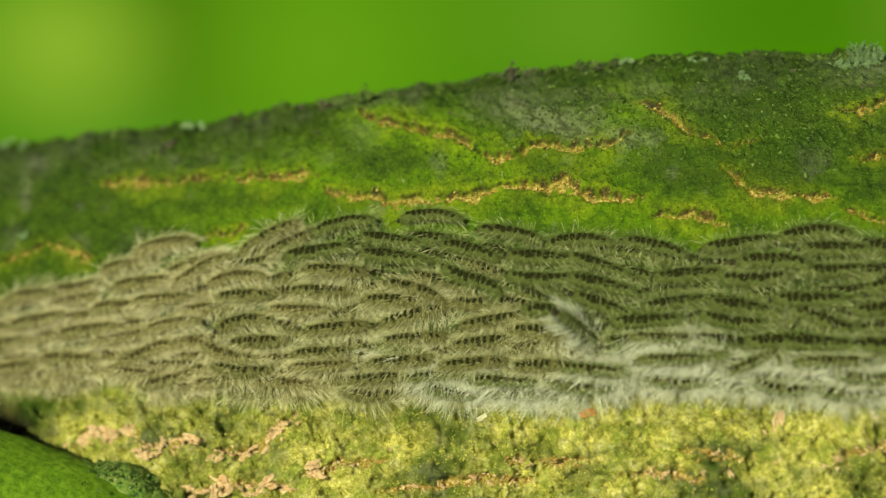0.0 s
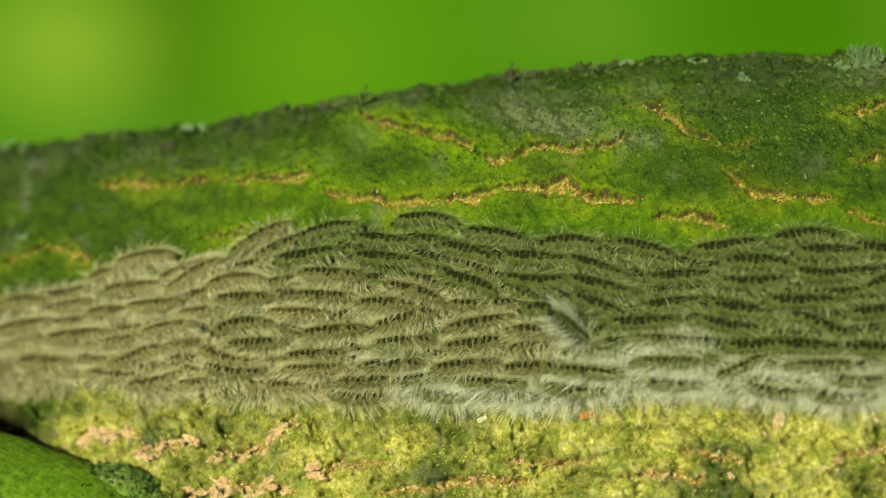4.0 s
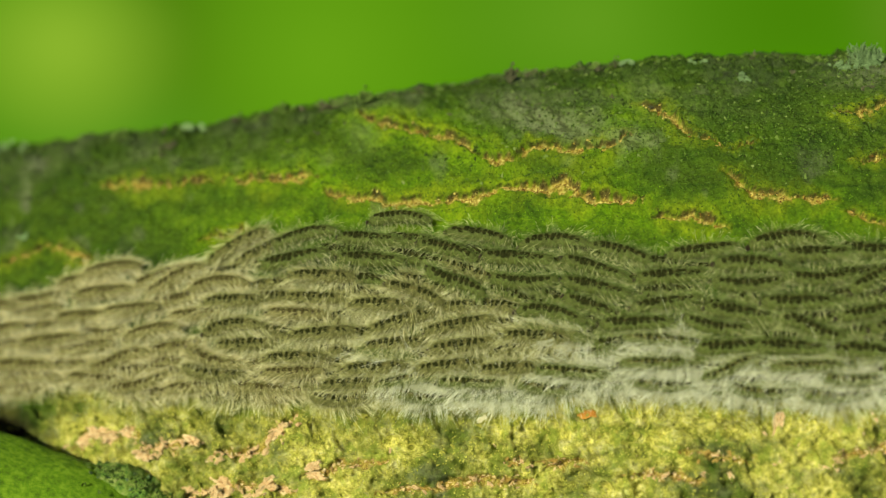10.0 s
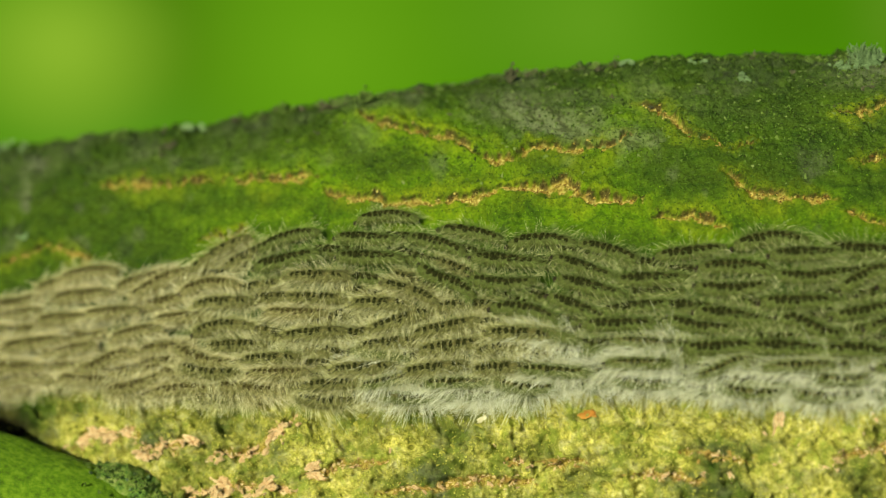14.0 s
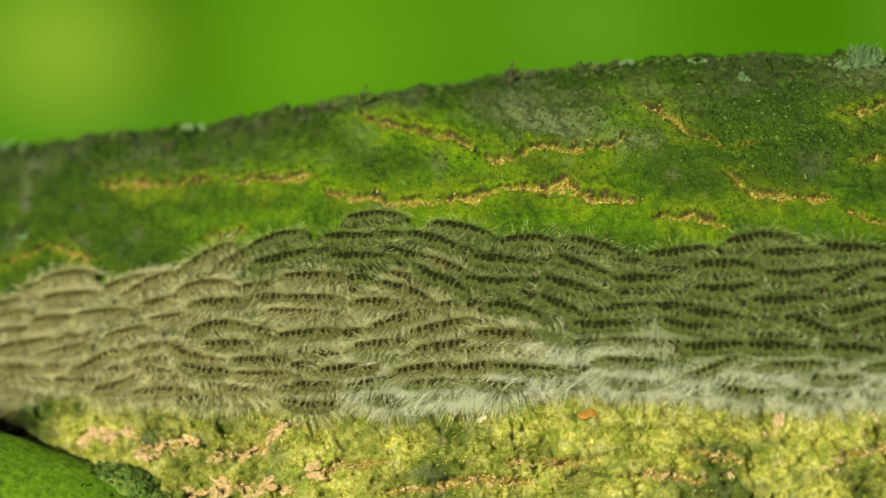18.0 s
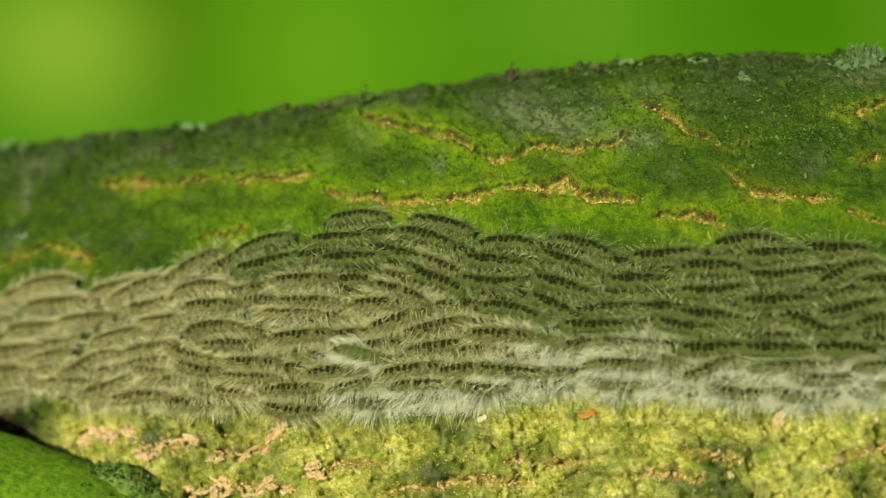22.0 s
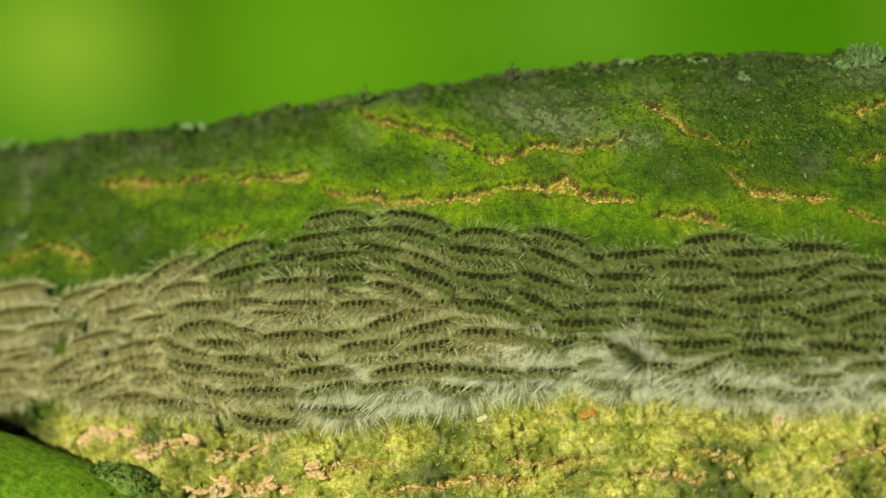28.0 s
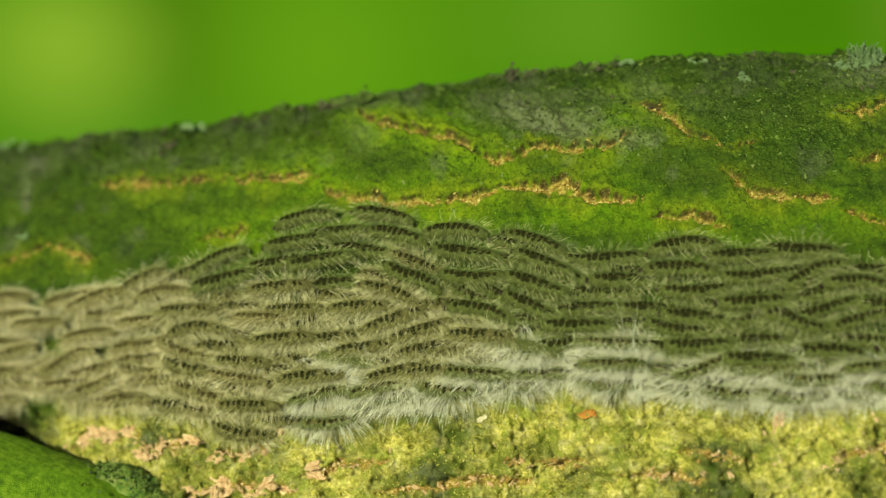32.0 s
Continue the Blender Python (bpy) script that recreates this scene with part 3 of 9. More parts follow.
def lichen(px, py, size, lobes, label, seed, fronds=0):
    """A rosette of lichen lobes on the bark, its leaves overlapping like tiles."""
    rng = random.Random(seed)
    thing = tagged(new("lichen"), label, "lichen", "lichens on the bark")
    x, z = spot(px, py)
    z = min(z, float(ridge(x)) - 0.0012)
    n = outward(x, z)
    set_on(thing, x, z, 0, face=(n.x, n.y - 1.0, n.z * 0.8), lift=0.0004)
    shapes = [lobe_mesh("lobe", rng, 0.0036) for _ in range(5)]
    for k in range(lobes):
        along, up = rng.uniform(-1.25, 1.25) * size, rng.gauss(0, size * 0.22)
        up += 0.3 * along if fronds else 0
        a = rng.gauss(200, 60)
        ob = part("lobe", rng.choice(shapes), LICHEN, thing)
        ob.matrix_basis = pose(along, up, 0.0003 + 0.0011 * rng.random(), rng.gauss(2, 9), rng.gauss(0, 9), a) @ Matrix.Diagonal((1.15, 0.8, 0.6, 1)) @ Matrix.Scale((0.5 if fronds else 0.3) + 0.5 * rng.random(), 4)
    bm = bmesh.new()
    for k in range(fronds):
        lean_to = Vector((rng.gauss(0, 0.45), 0.95, 0.3 + rng.gauss(0, 0.2))).normalized()
        at = Vector((rng.gauss(0.0035, 0.0024), 0.002, 0))
        for j in range(4):
            tip = at + lean_to * 0.0016 + Vector((rng.gauss(0, 1), rng.gauss(0, 1), rng.gauss(0, 1))) * 0.0006
            bmesh.ops.create_cone(bm, cap_ends=True, segments=5, radius1=0.00024, radius2=0.00017, depth=(tip - at).length * 1.15,
                                  matrix=Matrix.Translation((at + tip) / 2) @ (tip - at).to_track_quat("Z", "Y").to_matrix().to_4x4())
            for _ in range(3):
                side = at + Vector((rng.choice((-1, 1)) * 0.0009, 0.0005, rng.gauss(0, 0.0006)))
                bmesh.ops.create_cone(bm, cap_ends=True, segments=4, radius1=0.0002, radius2=0.00012, depth=(side - at).length * 1.2,
                                      matrix=Matrix.Translation((at + side) / 2) @ (side - at).to_track_quat("Z", "Y").to_matrix().to_4x4())
            at = tip
    if fronds:
        tagged(part("fronds", bm, LICHEN, thing, "bushy grey-green fronds"), kind="stuff")
    else:
        bm.free()


def debris(name, px, py, mat, label, size, turn, seed):
    rng = random.Random(seed)
    ob = part(name, chip_mesh(name, rng, size, size * 0.35), mat)
    set_on(ob, *spot(px, py), turn, 14, -size * 0.2)
    tagged(ob, label, name.replace("_", " "))


def green_branch():
    """A smooth algae-green bough crossing in front of the limb."""
    thing = tagged(new("green_bough"), "smooth oak bough coated in bright green algae", "branch")
    thing.matrix_basis = SLOPE
    a, b = Vector((-0.3496, 0.045, -0.0412)), Vector((0.0894, 0.045, -0.2085))
    axis = (b - a).normalized()
    side = axis.cross(Vector((0, 1, 0))).normalized()
    verts, faces, rings, n = [], [], 150, 64
    for i in range(rings):
        f = i / (rings - 1)
        for k in range(n):
            t = 2 * math.pi * k / n
            d = side * math.cos(t) + axis.cross(side) * math.sin(t)
            c = a + (b - a) * f
            p = c + d * 0.04
            bump = noise.noise(p * 45) * 0.0018 + noise.noise(p * 180) * 0.0007 + noise.noise(p * 700) * 0.0003
            verts.append(c + d * (0.04 + bump))
    for i in range(rings - 1):
        for k in range(n):
            m = (k + 1) % n
            faces.append((i * n + k, i * n + m, (i + 1) * n + m, (i + 1) * n + k))
    faces += [tuple(range(n))[::-1], tuple(range((rings - 1) * n, rings * n))]
    part("bark", sheet("bark", verts, faces), ALGAE, thing)
    verts, faces, rows, n = [], [], 40, 20
    root = a + (b - a) * 0.5 + side * 0.0365
    for i in range(rows):
        f = -1 + 2 * i / (rows - 1)
        swell = (1 - f * f) ** 0.6 * (1.0 if f < 0.3 else 1.0 - 0.45 * (f - 0.3))
        for k in range(n):
            t = 2 * math.pi * k / n
            d = side * math.cos(t) * 0.0082 + axis.cross(side) * math.sin(t) * 0.016
            p = root + axis * (0.02 * f) + d * swell
            step = 0.0016 * round(2.2 * noise.noise(p * 160))
            verts.append(p + d.normalized() * swell * (noise.noise(p * 260) * 0.0014 + noise.noise(p * 900) * 0.0006 + step * 0.6))
    for i in range(rows - 1):
        faces += [(i * n + k, i * n + (k + 1) % n, (i + 1) * n + (k + 1) % n, (i + 1) * n + k) for k in range(n)]
    part("bark_knob", sheet("bark_knob", verts, faces), KNOB, thing, "cracked bark knob with dark green crust")
    rng = random.Random(5)
    for name, mat, count, label in (("lichen_crust", MOSSY, 170, "dark green crust"), ("lichen_crust", LICHEN, 26, "pale lichen specks")):
        bm = bmesh.new()
        for _ in range(count):
            f, t = rng.gauss(0.495, 0.02), rng.gauss(0.05, 0.25)
            d = side * math.cos(t) + axis.cross(side) * math.sin(t)
            at = Matrix.Translation(a + (b - a) * f + d * (0.0402 + 0.0044 * max(0, 1 - ((f - 0.5) / 0.04) ** 2))) @ d.to_track_quat("Z", "Y").to_matrix().to_4x4()
            got = bmesh.ops.create_icosphere(bm, subdivisions=1, radius=rng.uniform(0.0003, 0.0008), matrix=at @ Matrix.Diagonal((1, 1, 0.5, 1)))
            for v in got["verts"]:
                v.co += Vector((rng.gauss(0, 1), rng.gauss(0, 1), rng.gauss(0, 1))) * 0.0003
        tagged(part(name, bm, mat, thing, label), kind="stuff")
    return thing


strew_flakes()
for px, py, size, count, seed in ((505, 196, 0.0022, 26, 1), (588, 192, 0.003, 34, 2), (648, 170, 0.0026, 30, 3), (905, 124, 0.0026, 34, 4), (935, 122, 0.0016, 16, 5), (300, 262, 0.0024, 22, 6), (215, 250, 0.0026, 20, 7), (1090, 112, 0.0016, 16, 8), (1500, 105, 0.002, 16, 9), (420, 215, 0.0018, 18, 10)):
    clump(px, py, size * 0.8, count, MOSSY if seed % 2 else DULL, "dark crusty knob", seed)
lichen(1515, 118, 0.0085, 34, "pale grey-green leafy lichen rosette on the ridge", 21, 44)
lichen(1232, 116, 0.003, 4, "small pale lichen on mossy bark", 22)
lichen(1325, 134, 0.0038, 5, "small pale lichen on mossy bark", 23)
lichen(20, 262, 0.006, 12, "whitish lichen patch on the ridge", 24)
lichen(345, 226, 0.0045, 10, "pale lichen patch on the ridge", 25)
lichen(1105, 110, 0.0024, 3, "small pale lichen on mossy bark", 26)
lichen(45, 425, 0.0024, 3, "small pale lichen on mossy bark", 28)
green_branch()
debris("bud_scale", 914, 735, HUSK, "small whitish bud scale caught on bark", 0.0013, 60, 31)
debris("bark_chip", 1045, 733, ORANGE, "thin orange bark chip below the caterpillars", 0.0028, 5, 32)
debris("bark_chip", 856, 742, HUSK, "pale straw bark chip below the caterpillars", 0.0017, 35, 33)
debris("bark_chip", 1377, 752, FLAKE, "upright pinkish bark chip on yellow bark", 0.0036, 80, 34)
limb.matrix_basis = SLOPE


# ---- the caterpillars ----
MM = 0.001
ROLL = 16  # degrees by which each body leans on the one below it, its back uphill
BENDS = {"s": (0.0, 0.0), "u": (2.6, 0.0), "d": (-2.2, 0.0), "w": (0.6, 1.3), "m": (-0.6, -1.3), "a": (1.3, 0.3)}


def spine(u, bend):
    """Centre line of a body, u from -1 at the head to 1 at the tail: along, across, up."""
    c, s = bend
    return Vector((12.6 * u, c * (0.55 - u * u) + s * math.sin(u * 3.0), 2.6 + 0.25 * math.cos(u * 2.2))) * MM


def girth(u):
    """Radius: eleven rings, thinner at both ends."""
    taper = (1 - abs(u) ** 5) ** 0.5 * (1 - 0.12 * u)
    return MM * 2.7 * max(taper, 0.12) * (0.9 + 0.12 * abs(math.sin((u + 1) * 5.5 * math.pi)))


def frame_at(u, bend):
    t = (spine(u + 0.01, bend) - spine(u - 0.01, bend)).normalized()
    side = Vector((0, 0, 1)).cross(t).normalized()
    return t, side, t.cross(side)


def body_mesh(bend):
    verts, faces, rings, sides = [], [], 45, 12
    for i in range(rings):
        u = -0.985 + 1.97 * i / (rings - 1)
        t, side, up = frame_at(u, bend)
        for k in range(sides):
            a = 2 * math.pi * k / sides
            verts.append(spine(u, bend) + girth(u) * (side * math.cos(a) + up * math.sin(a) * 0.95))
    for i in range(rings - 1):
        for k in range(sides):
            n = (k + 1) % sides
            faces.append((i * sides + k, i * sides + n, (i + 1) * sides + n, (i + 1) * sides + k))
    faces += [tuple(range(sides)), tuple(range((rings - 1) * sides, rings * sides))[::-1]]
    return sheet("body", verts, faces)


def saddle_mesh(bend, u, rng, grow, half):
    """One dark velvet plate, domed over the back of a ring."""
    t, side, up = frame_at(u, bend)
    verts, faces = [], []
    wide, length = grow * (0.42 + 0.12 * rng.random()) * (1 - 0.75 * u * u), half * MM
    lean, skew = rng.gauss(0, 0.1), rng.gauss(0, 0.22) * MM
    for i in range(5):
        for k in range(6):
            f = (i - 2) / 2
            a = (k - 2.5) / 2.5 * wide * (1 - 0.25 * f ** 4) + lean
            r = girth(u) * (1.03 + 0.07 * (1 - f * f)) if 0 < k < 5 and 0 < i < 4 else girth(u) * 0.97
            verts.append(spine(u, bend) + t * (f * length + skew * (k - 2.5) / 2.5) + r * (side * math.sin(a) + up * math.cos(a) * 0.97))
    for i in range(4):
        for k in range(5):
            faces.append((i * 6 + k, i * 6 + k + 1, i * 6 + k + 7, i * 6 + k + 6))
    return sheet("saddle", verts, faces)


def stripe_mesh(bend):
    """The dark line along the back, under the plates."""
    verts, faces, n = [], [], 34
    for i in range(n):
        u = -0.8 + 1.56 * i / (n - 1)
        t, side, up = frame_at(u, bend)
        wide = 0.3 * (1 - 1.2 * u * u) * (0.8 + 0.2 * math.cos(i * 1.9))
        for k in range(5):
            a = (k - 2) / 2 * wide
            verts.append(spine(u, bend) + girth(u) * (1.03 if 0 < k < 4 else 0.96) * (side * math.sin(a) + up * math.cos(a) * 0.96))
    for i in range(n - 1):
        faces += [(i * 5 + k, i * 5 + k + 1, i * 5 + k + 6, i * 5 + k + 5) for k in range(4)]
    return sheet("back_stripe", verts, faces)


def head_mesh(bend):
    bm = bmesh.new()
    bmesh.ops.create_uvsphere(bm, u_segments=12, v_segments=8, radius=1.0 * MM, matrix=Matrix.Translation(spine(-1.0, bend) - Vector((0.5 * MM, 0, 0.3 * MM))) @ Matrix.Diagonal((0.85, 1.05, 1.0, 1)))
    for f in bm.faces:
        f.smooth = True
    return bm


def hair_mesh(name, bend, rng, warts, per, reach_of, wide, comb, swept=None):
    """Fine hairs in combed tufts: one tuft on each wart of each ring (warts: angles from the back), so many hairs in each.
    They stand out from the body, fan forwards at the head and back at the tail, and droop at their tips."""
    verts, faces, along = [], [], []
    swept = rng.choice((-0.6, 0.1, 0.4, 0.8)) if swept is None else swept

    def jolt(size):
        return Vector((rng.gauss(0, size), rng.gauss(0, size), rng.gauss(0, size)))

    for ring in range(11):
        for wart in warts:
            tilt, swing, grow = rng.gauss(0, 0.16), rng.gauss(0, 0.28), rng.uniform(0.75, 1.2)
            for _ in range(per):
                u = max(-0.97, min(0.97, -0.92 + 1.84 * ring / 10 + rng.gauss(0, 0.04)))
                t, side, up = frame_at(u, bend)
                a = wart + rng.gauss(0, 0.1)
                fan = a + math.copysign(0.38, a) + tilt + rng.gauss(0, comb)
                way = (side * math.sin(fan) + up * math.cos(fan) + t * (swept + swing + rng.gauss(0, comb) + 1.3 * u)).normalized()
                droop = t * 0.2 * swept - up * 0.3 - side * 0.2 + jolt(0.14)
                size = MM * reach_of * grow * (0.6 + 0.55 * rng.random()) * (1.5 if rng.random() < 0.04 else 1.0)
                p = spine(u, bend) + girth(u) * 0.94 * (side * math.sin(a) + up * math.cos(a))
                n = len(verts)
                w = way.cross(jolt(1.0)).normalized() * wide * (0.7 + 0.6 * rng.random()) * MM
                verts += [p - w, p + w]
                for k in (1, 2):
                    p = p + way * size * 0.36
                    way = (way + droop * 0.8 + jolt(0.06)).normalized()
                    verts += [p - w * 0.9, p + w * 0.9]
                verts.append(p + way * size * 0.3)
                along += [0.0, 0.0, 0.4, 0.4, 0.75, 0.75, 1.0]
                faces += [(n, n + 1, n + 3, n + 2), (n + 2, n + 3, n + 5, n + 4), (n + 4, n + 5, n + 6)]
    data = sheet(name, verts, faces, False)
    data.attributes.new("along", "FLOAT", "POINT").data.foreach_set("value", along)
    return data


def caterpillar(kind, seed):
    """One hairy caterpillar: head at its -x end, feet on z = 0."""
    rng, shaggy, tan = random.Random(seed), kind.isdigit(), kind in "sudwma"
    bend, thick = BENDS["sudwmas"[int(kind) - 1] if shaggy else "sudwma"["efghij".index(kind)] if kind in "efghij" else kind.lower()], shaggy or kind.islower()
    thing = new("caterpillar")
    body = part("body", body_mesh(bend), SKIN_TAN if tan else SKIN_BROWN if thick and not shaggy else SKIN, thing, "tan grey ringed skin" if thick and not shaggy else "olive grey ringed skin")
    if kind != "7":
        part("back_stripe", stripe_mesh(bend), STRIPE_TAN if thick else STRIPE, body, "brown line along the back")
        for ring in range(9):
            if thick and rng.random() < 0.15:
                continue
            grow = (0.8 if shaggy else 1.05 if tan else 1.2 if thick else 1.35) * rng.uniform(0.75, 1.15)
            half = (0.8 if thick else 0.9) * rng.uniform(0.75, 1.1)
            part("saddle", saddle_mesh(bend, -0.72 + 1.4 * (ring + rng.gauss(0, 0.06)) / 8, rng, grow, half), SADDLE_BROWN if tan else SADDLE, body, "dark velvety plate")
    part("head", head_mesh(bend), HEAD, thing, "shiny blackish head capsule")
    short = (-1.9, -1.55, -1.2, -0.88, -0.6, 0.55, 0.85, 1.25)
    if thick:
        fuzz = hair_mesh("fuzz", bend, rng, (*short, -0.4, -0.22, 0.22, 0.38), 5, 3.0, 0.036, 0.24)
        long = (-1.75, -1.45, -1.15, -0.85, 0.75, 1.3) if shaggy else (-1.75, -1.45, -1.15, -0.85, 0.6, 1.0, 1.45)
        hairs = hair_mesh("hairs", bend, rng, long, 11 if kind == "7" else 8 if shaggy else 5, 7.6 if shaggy else 6.2, 0.04 if shaggy else 0.042, 0.13 if shaggy else 0.1,
                          rng.uniform(-1.1, -0.2) if shaggy else None)
    else:
        fuzz = hair_mesh("fuzz", bend, rng, (*short, -0.3, 0.28), 5, 3.2, 0.032, 0.22)
        hairs = hair_mesh("hairs", bend, rng, (-1.6, -1.2, -0.8, 0.75, 1.25), 3, 5.4, 0.038, 0.1)
    tagged(part("fuzz", fuzz, DOWN if tan else PALE_DOWN if shaggy else OLIVE_DOWN if thick else FUZZ, thing, "short tan fuzz" if thick else "short olive fuzz with shade in its tone"), kind="stuff")
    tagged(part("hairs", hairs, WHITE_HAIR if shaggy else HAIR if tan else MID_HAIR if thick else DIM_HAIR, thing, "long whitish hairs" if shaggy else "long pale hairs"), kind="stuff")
    return tagged(thing, "very shaggy whitish-haired caterpillar at the procession's edge, sun in its tone" if shaggy else "pale-haired grey caterpillar creeping in a dense procession" if thick else "thin-haired olive caterpillar with bold black saddles, upper rows' shade in its tone", "caterpillar", "caterpillars in procession")


def on_bark(x, z, heading, lift, rear=0.0):
    """The pose of a caterpillar on the limb, its tail towards heading, lift metres above the bark, its head reared by so many degrees."""
    z += 0.4 * min(max(-0.044 - z, 0.0), 0.0188)  # the lower rows press upwards against the others
    n = outward(x, z)
    t = Vector((math.cos(radians(heading)), 0, math.sin(radians(heading))))
    t.y = (n.x * t.x + n.z * t.z) / -n.y
    t.normalize()
    s = n.cross(t)
    m = Matrix((t, s, n)).transposed().to_4x4()
    m.translation = Vector((x, float(front(x, z)), z)) + n * (lift + 0.009 * math.sin(radians(rear)))
    return m @ pose(0, 0, 2.6 * MM, -ROLL) @ pose(0, 0, -2.6 * MM, 0, rear, 0)


def bark_rows(lift, *rows):
    return [(t, SLOPE @ on_bark(x, z, heading, lift * MM, *rear)) for t, x, z, heading, *rear in rows]


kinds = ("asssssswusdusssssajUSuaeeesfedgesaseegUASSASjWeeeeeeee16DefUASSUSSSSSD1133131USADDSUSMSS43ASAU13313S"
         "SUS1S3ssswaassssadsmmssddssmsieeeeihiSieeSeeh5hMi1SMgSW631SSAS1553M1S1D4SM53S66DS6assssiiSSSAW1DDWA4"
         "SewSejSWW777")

herd, first = [], {}
spread = random.Random(21)
for kind in kinds:
    source = (kind, spread.randrange(2))
    if source not in first:
        first[source] = caterpillar(kind, 40 + len(first))
        one = first[source]
    else:
        one = copy_thing(first[source], Matrix())
    herd.append(one)
for one in herd:
    size = 0.97 + 0.12 * spread.random()
    one.scale = (size, size * (0.92 + 0.16 * spread.random()), size)

def motions():
    """The procession: every caterpillar creeps along the limb at its own pace."""
    walk(herd[0], bark_rows(0.8, (0, -0.1043, -0.0013, 9), (3, -0.1104, -0.0045, 9), (6, -0.1167, -0.0077, 9), (9, -0.1236, -0.0092, 9), (12, -0.1306, -0.0108, 8), (14.5, -0.1364, -0.0118, 8), (17, -0.1422, -0.0128, 8), (20, -0.1487, -0.0142, 8), (23, -0.1544, -0.0163, 9), (25.5, -0.1596, -0.0176, 9), (28, -0.1648, -0.0190, 9), (30, -0.1681, -0.0204, 8), (32, -0.1714, -0.0218, 6)))
    walk(herd[1], bark_rows(1.1, (0, -0.1130, -0.0153, 8), (3, -0.1164, -0.0163, 8), (6, -0.1196, -0.0172, 8), (9, -0.1261, -0.0179, 7), (12, -0.1333, -0.0189, 7), (14.5, -0.1382, -0.0197, 7), (17, -0.1406, -0.0200, 7), (20, -0.1469, -0.0216, 7), (23, -0.1503, -0.0239, 8), (25.5, -0.1552, -0.0255, 8), (28, -0.1615, -0.0269, 8), (30, -0.1680, -0.0276, 7), (32, -0.1688, -0.0278, 5)))
    walk(herd[2], bark_rows(2.2, (0, -0.1212, -0.0242, 5), (3, -0.1231, -0.0253, 5), (6, -0.1256, -0.0262, 5), (9, -0.1332, -0.0271, 5), (12, -0.1399, -0.0281, 5), (14.5, -0.1445, -0.0287, 5), (17, -0.1461, -0.0290, 5), (20, -0.1488, -0.0302, 5), (23, -0.1613, -0.0335, 6), (25.5, -0.1713, -0.0350, 6), (28, -0.1740, -0.0357, 5), (30, -0.1767, -0.0354, 5), (32, -0.1772, -0.0290, 3)))
    walk(herd[3], bark_rows(4.0, (0, -0.1540, -0.0305, 13), (3, -0.1577, -0.0316, 11), (6, -0.1615, -0.0326, 11), (9, -0.1682, -0.0336, 12), (12, -0.1744, -0.0347, 12), (14.5, -0.1786, -0.0355, 14), (17, -0.1802, -0.0359, 15), (20, -0.1837, -0.0372, 15), (23, -0.1921, -0.0398, 15), (25.5, -0.1993, -0.0412, 15), (28, -0.2025, -0.0420, 16), (30, -0.2058, -0.0422, 19), (32, -0.2064, -0.0387, 24)))
    walk(herd[4], bark_rows(3.7, (0, -0.1326, -0.0337, 9), (3, -0.1361, -0.0348, 8), (6, -0.1398, -0.0358, 8), (9, -0.1461, -0.0368, 8), (12, -0.1520, -0.0378, 9), (14.5, -0.1559, -0.0386, 10), (17, -0.1574, -0.0390, 11), (20, -0.1606, -0.0403, 11), (23, -0.1688, -0.0427, 10), (25.5, -0.1757, -0.0440, 11), (28, -0.1787, -0.0449, 10), (30, -0.1817, -0.0450, 12), (32, -0.1822, -0.0414, 17)))
    walk(herd[5], bark_rows(1.9, (0, -0.1201, -0.0357, 10), (3, -0.1233, -0.0367, 9), (6, -0.1267, -0.0376, 9), (9, -0.1325, -0.0386, 10), (12, -0.1381, -0.0396, 10), (14.5, -0.1417, -0.0402, 11), (17, -0.1434, -0.0407, 12), (20, -0.1463, -0.0418, 13), (23, -0.1540, -0.0440, 13), (25.5, -0.1604, -0.0452, 14), (28, -0.1635, -0.0461, 14), (30, -0.1663, -0.0462, 16), (32, -0.1667, -0.0427, 18)))
    walk(herd[6], bark_rows(2.7, (0, -0.1402, -0.0441, 1), (3, -0.1475, -0.0449, 1), (6, -0.1542, -0.0462, 1), (9, -0.1576, -0.0474, 1), (12, -0.1609, -0.0484, 1), (14.5, -0.1628, -0.0495, 2), (17, -0.1631, -0.0504, 2), (20, -0.1647, -0.0513, 1), (23, -0.1670, -0.0521, 1), (25.5, -0.1689, -0.0526, 1), (28, -0.1696, -0.0532, 1), (30, -0.1708, -0.0538, 1), (32, -0.1711, -0.0532, 3)))
    walk(herd[7], bark_rows(2.2, (0, -0.1094, -0.0412, 15), (3, -0.1121, -0.0419, 13), (6, -0.1154, -0.0424, 13), (9, -0.1195, -0.0433, 14), (12, -0.1232, -0.0440, 14), (14.5, -0.1259, -0.0443, 16), (17, -0.1279, -0.0446, 18), (20, -0.1305, -0.0455, 19), (23, -0.1346, -0.0464, 20), (25.5, -0.1385, -0.0469, 21), (28, -0.1400, -0.0472, 22), (30, -0.1416, -0.0472, 23), (32, -0.1420, -0.0456, 23)))
    walk(herd[8], bark_rows(1.6, (0, -0.1367, -0.0515, 3), (3, -0.1446, -0.0523, 3), (6, -0.1517, -0.0537, 3), (9, -0.1546, -0.0550, 3), (12, -0.1575, -0.0559, 3), (14.5, -0.1592, -0.0572, 4), (17, -0.1592, -0.0580, 4), (20, -0.1606, -0.0589, 3), (23, -0.1619, -0.0594, 3), (25.5, -0.1628, -0.0598, 3), (28, -0.1633, -0.0603, 4), (30, -0.1643, -0.0610, 4), (32, -0.1646, -0.0610, 4)))
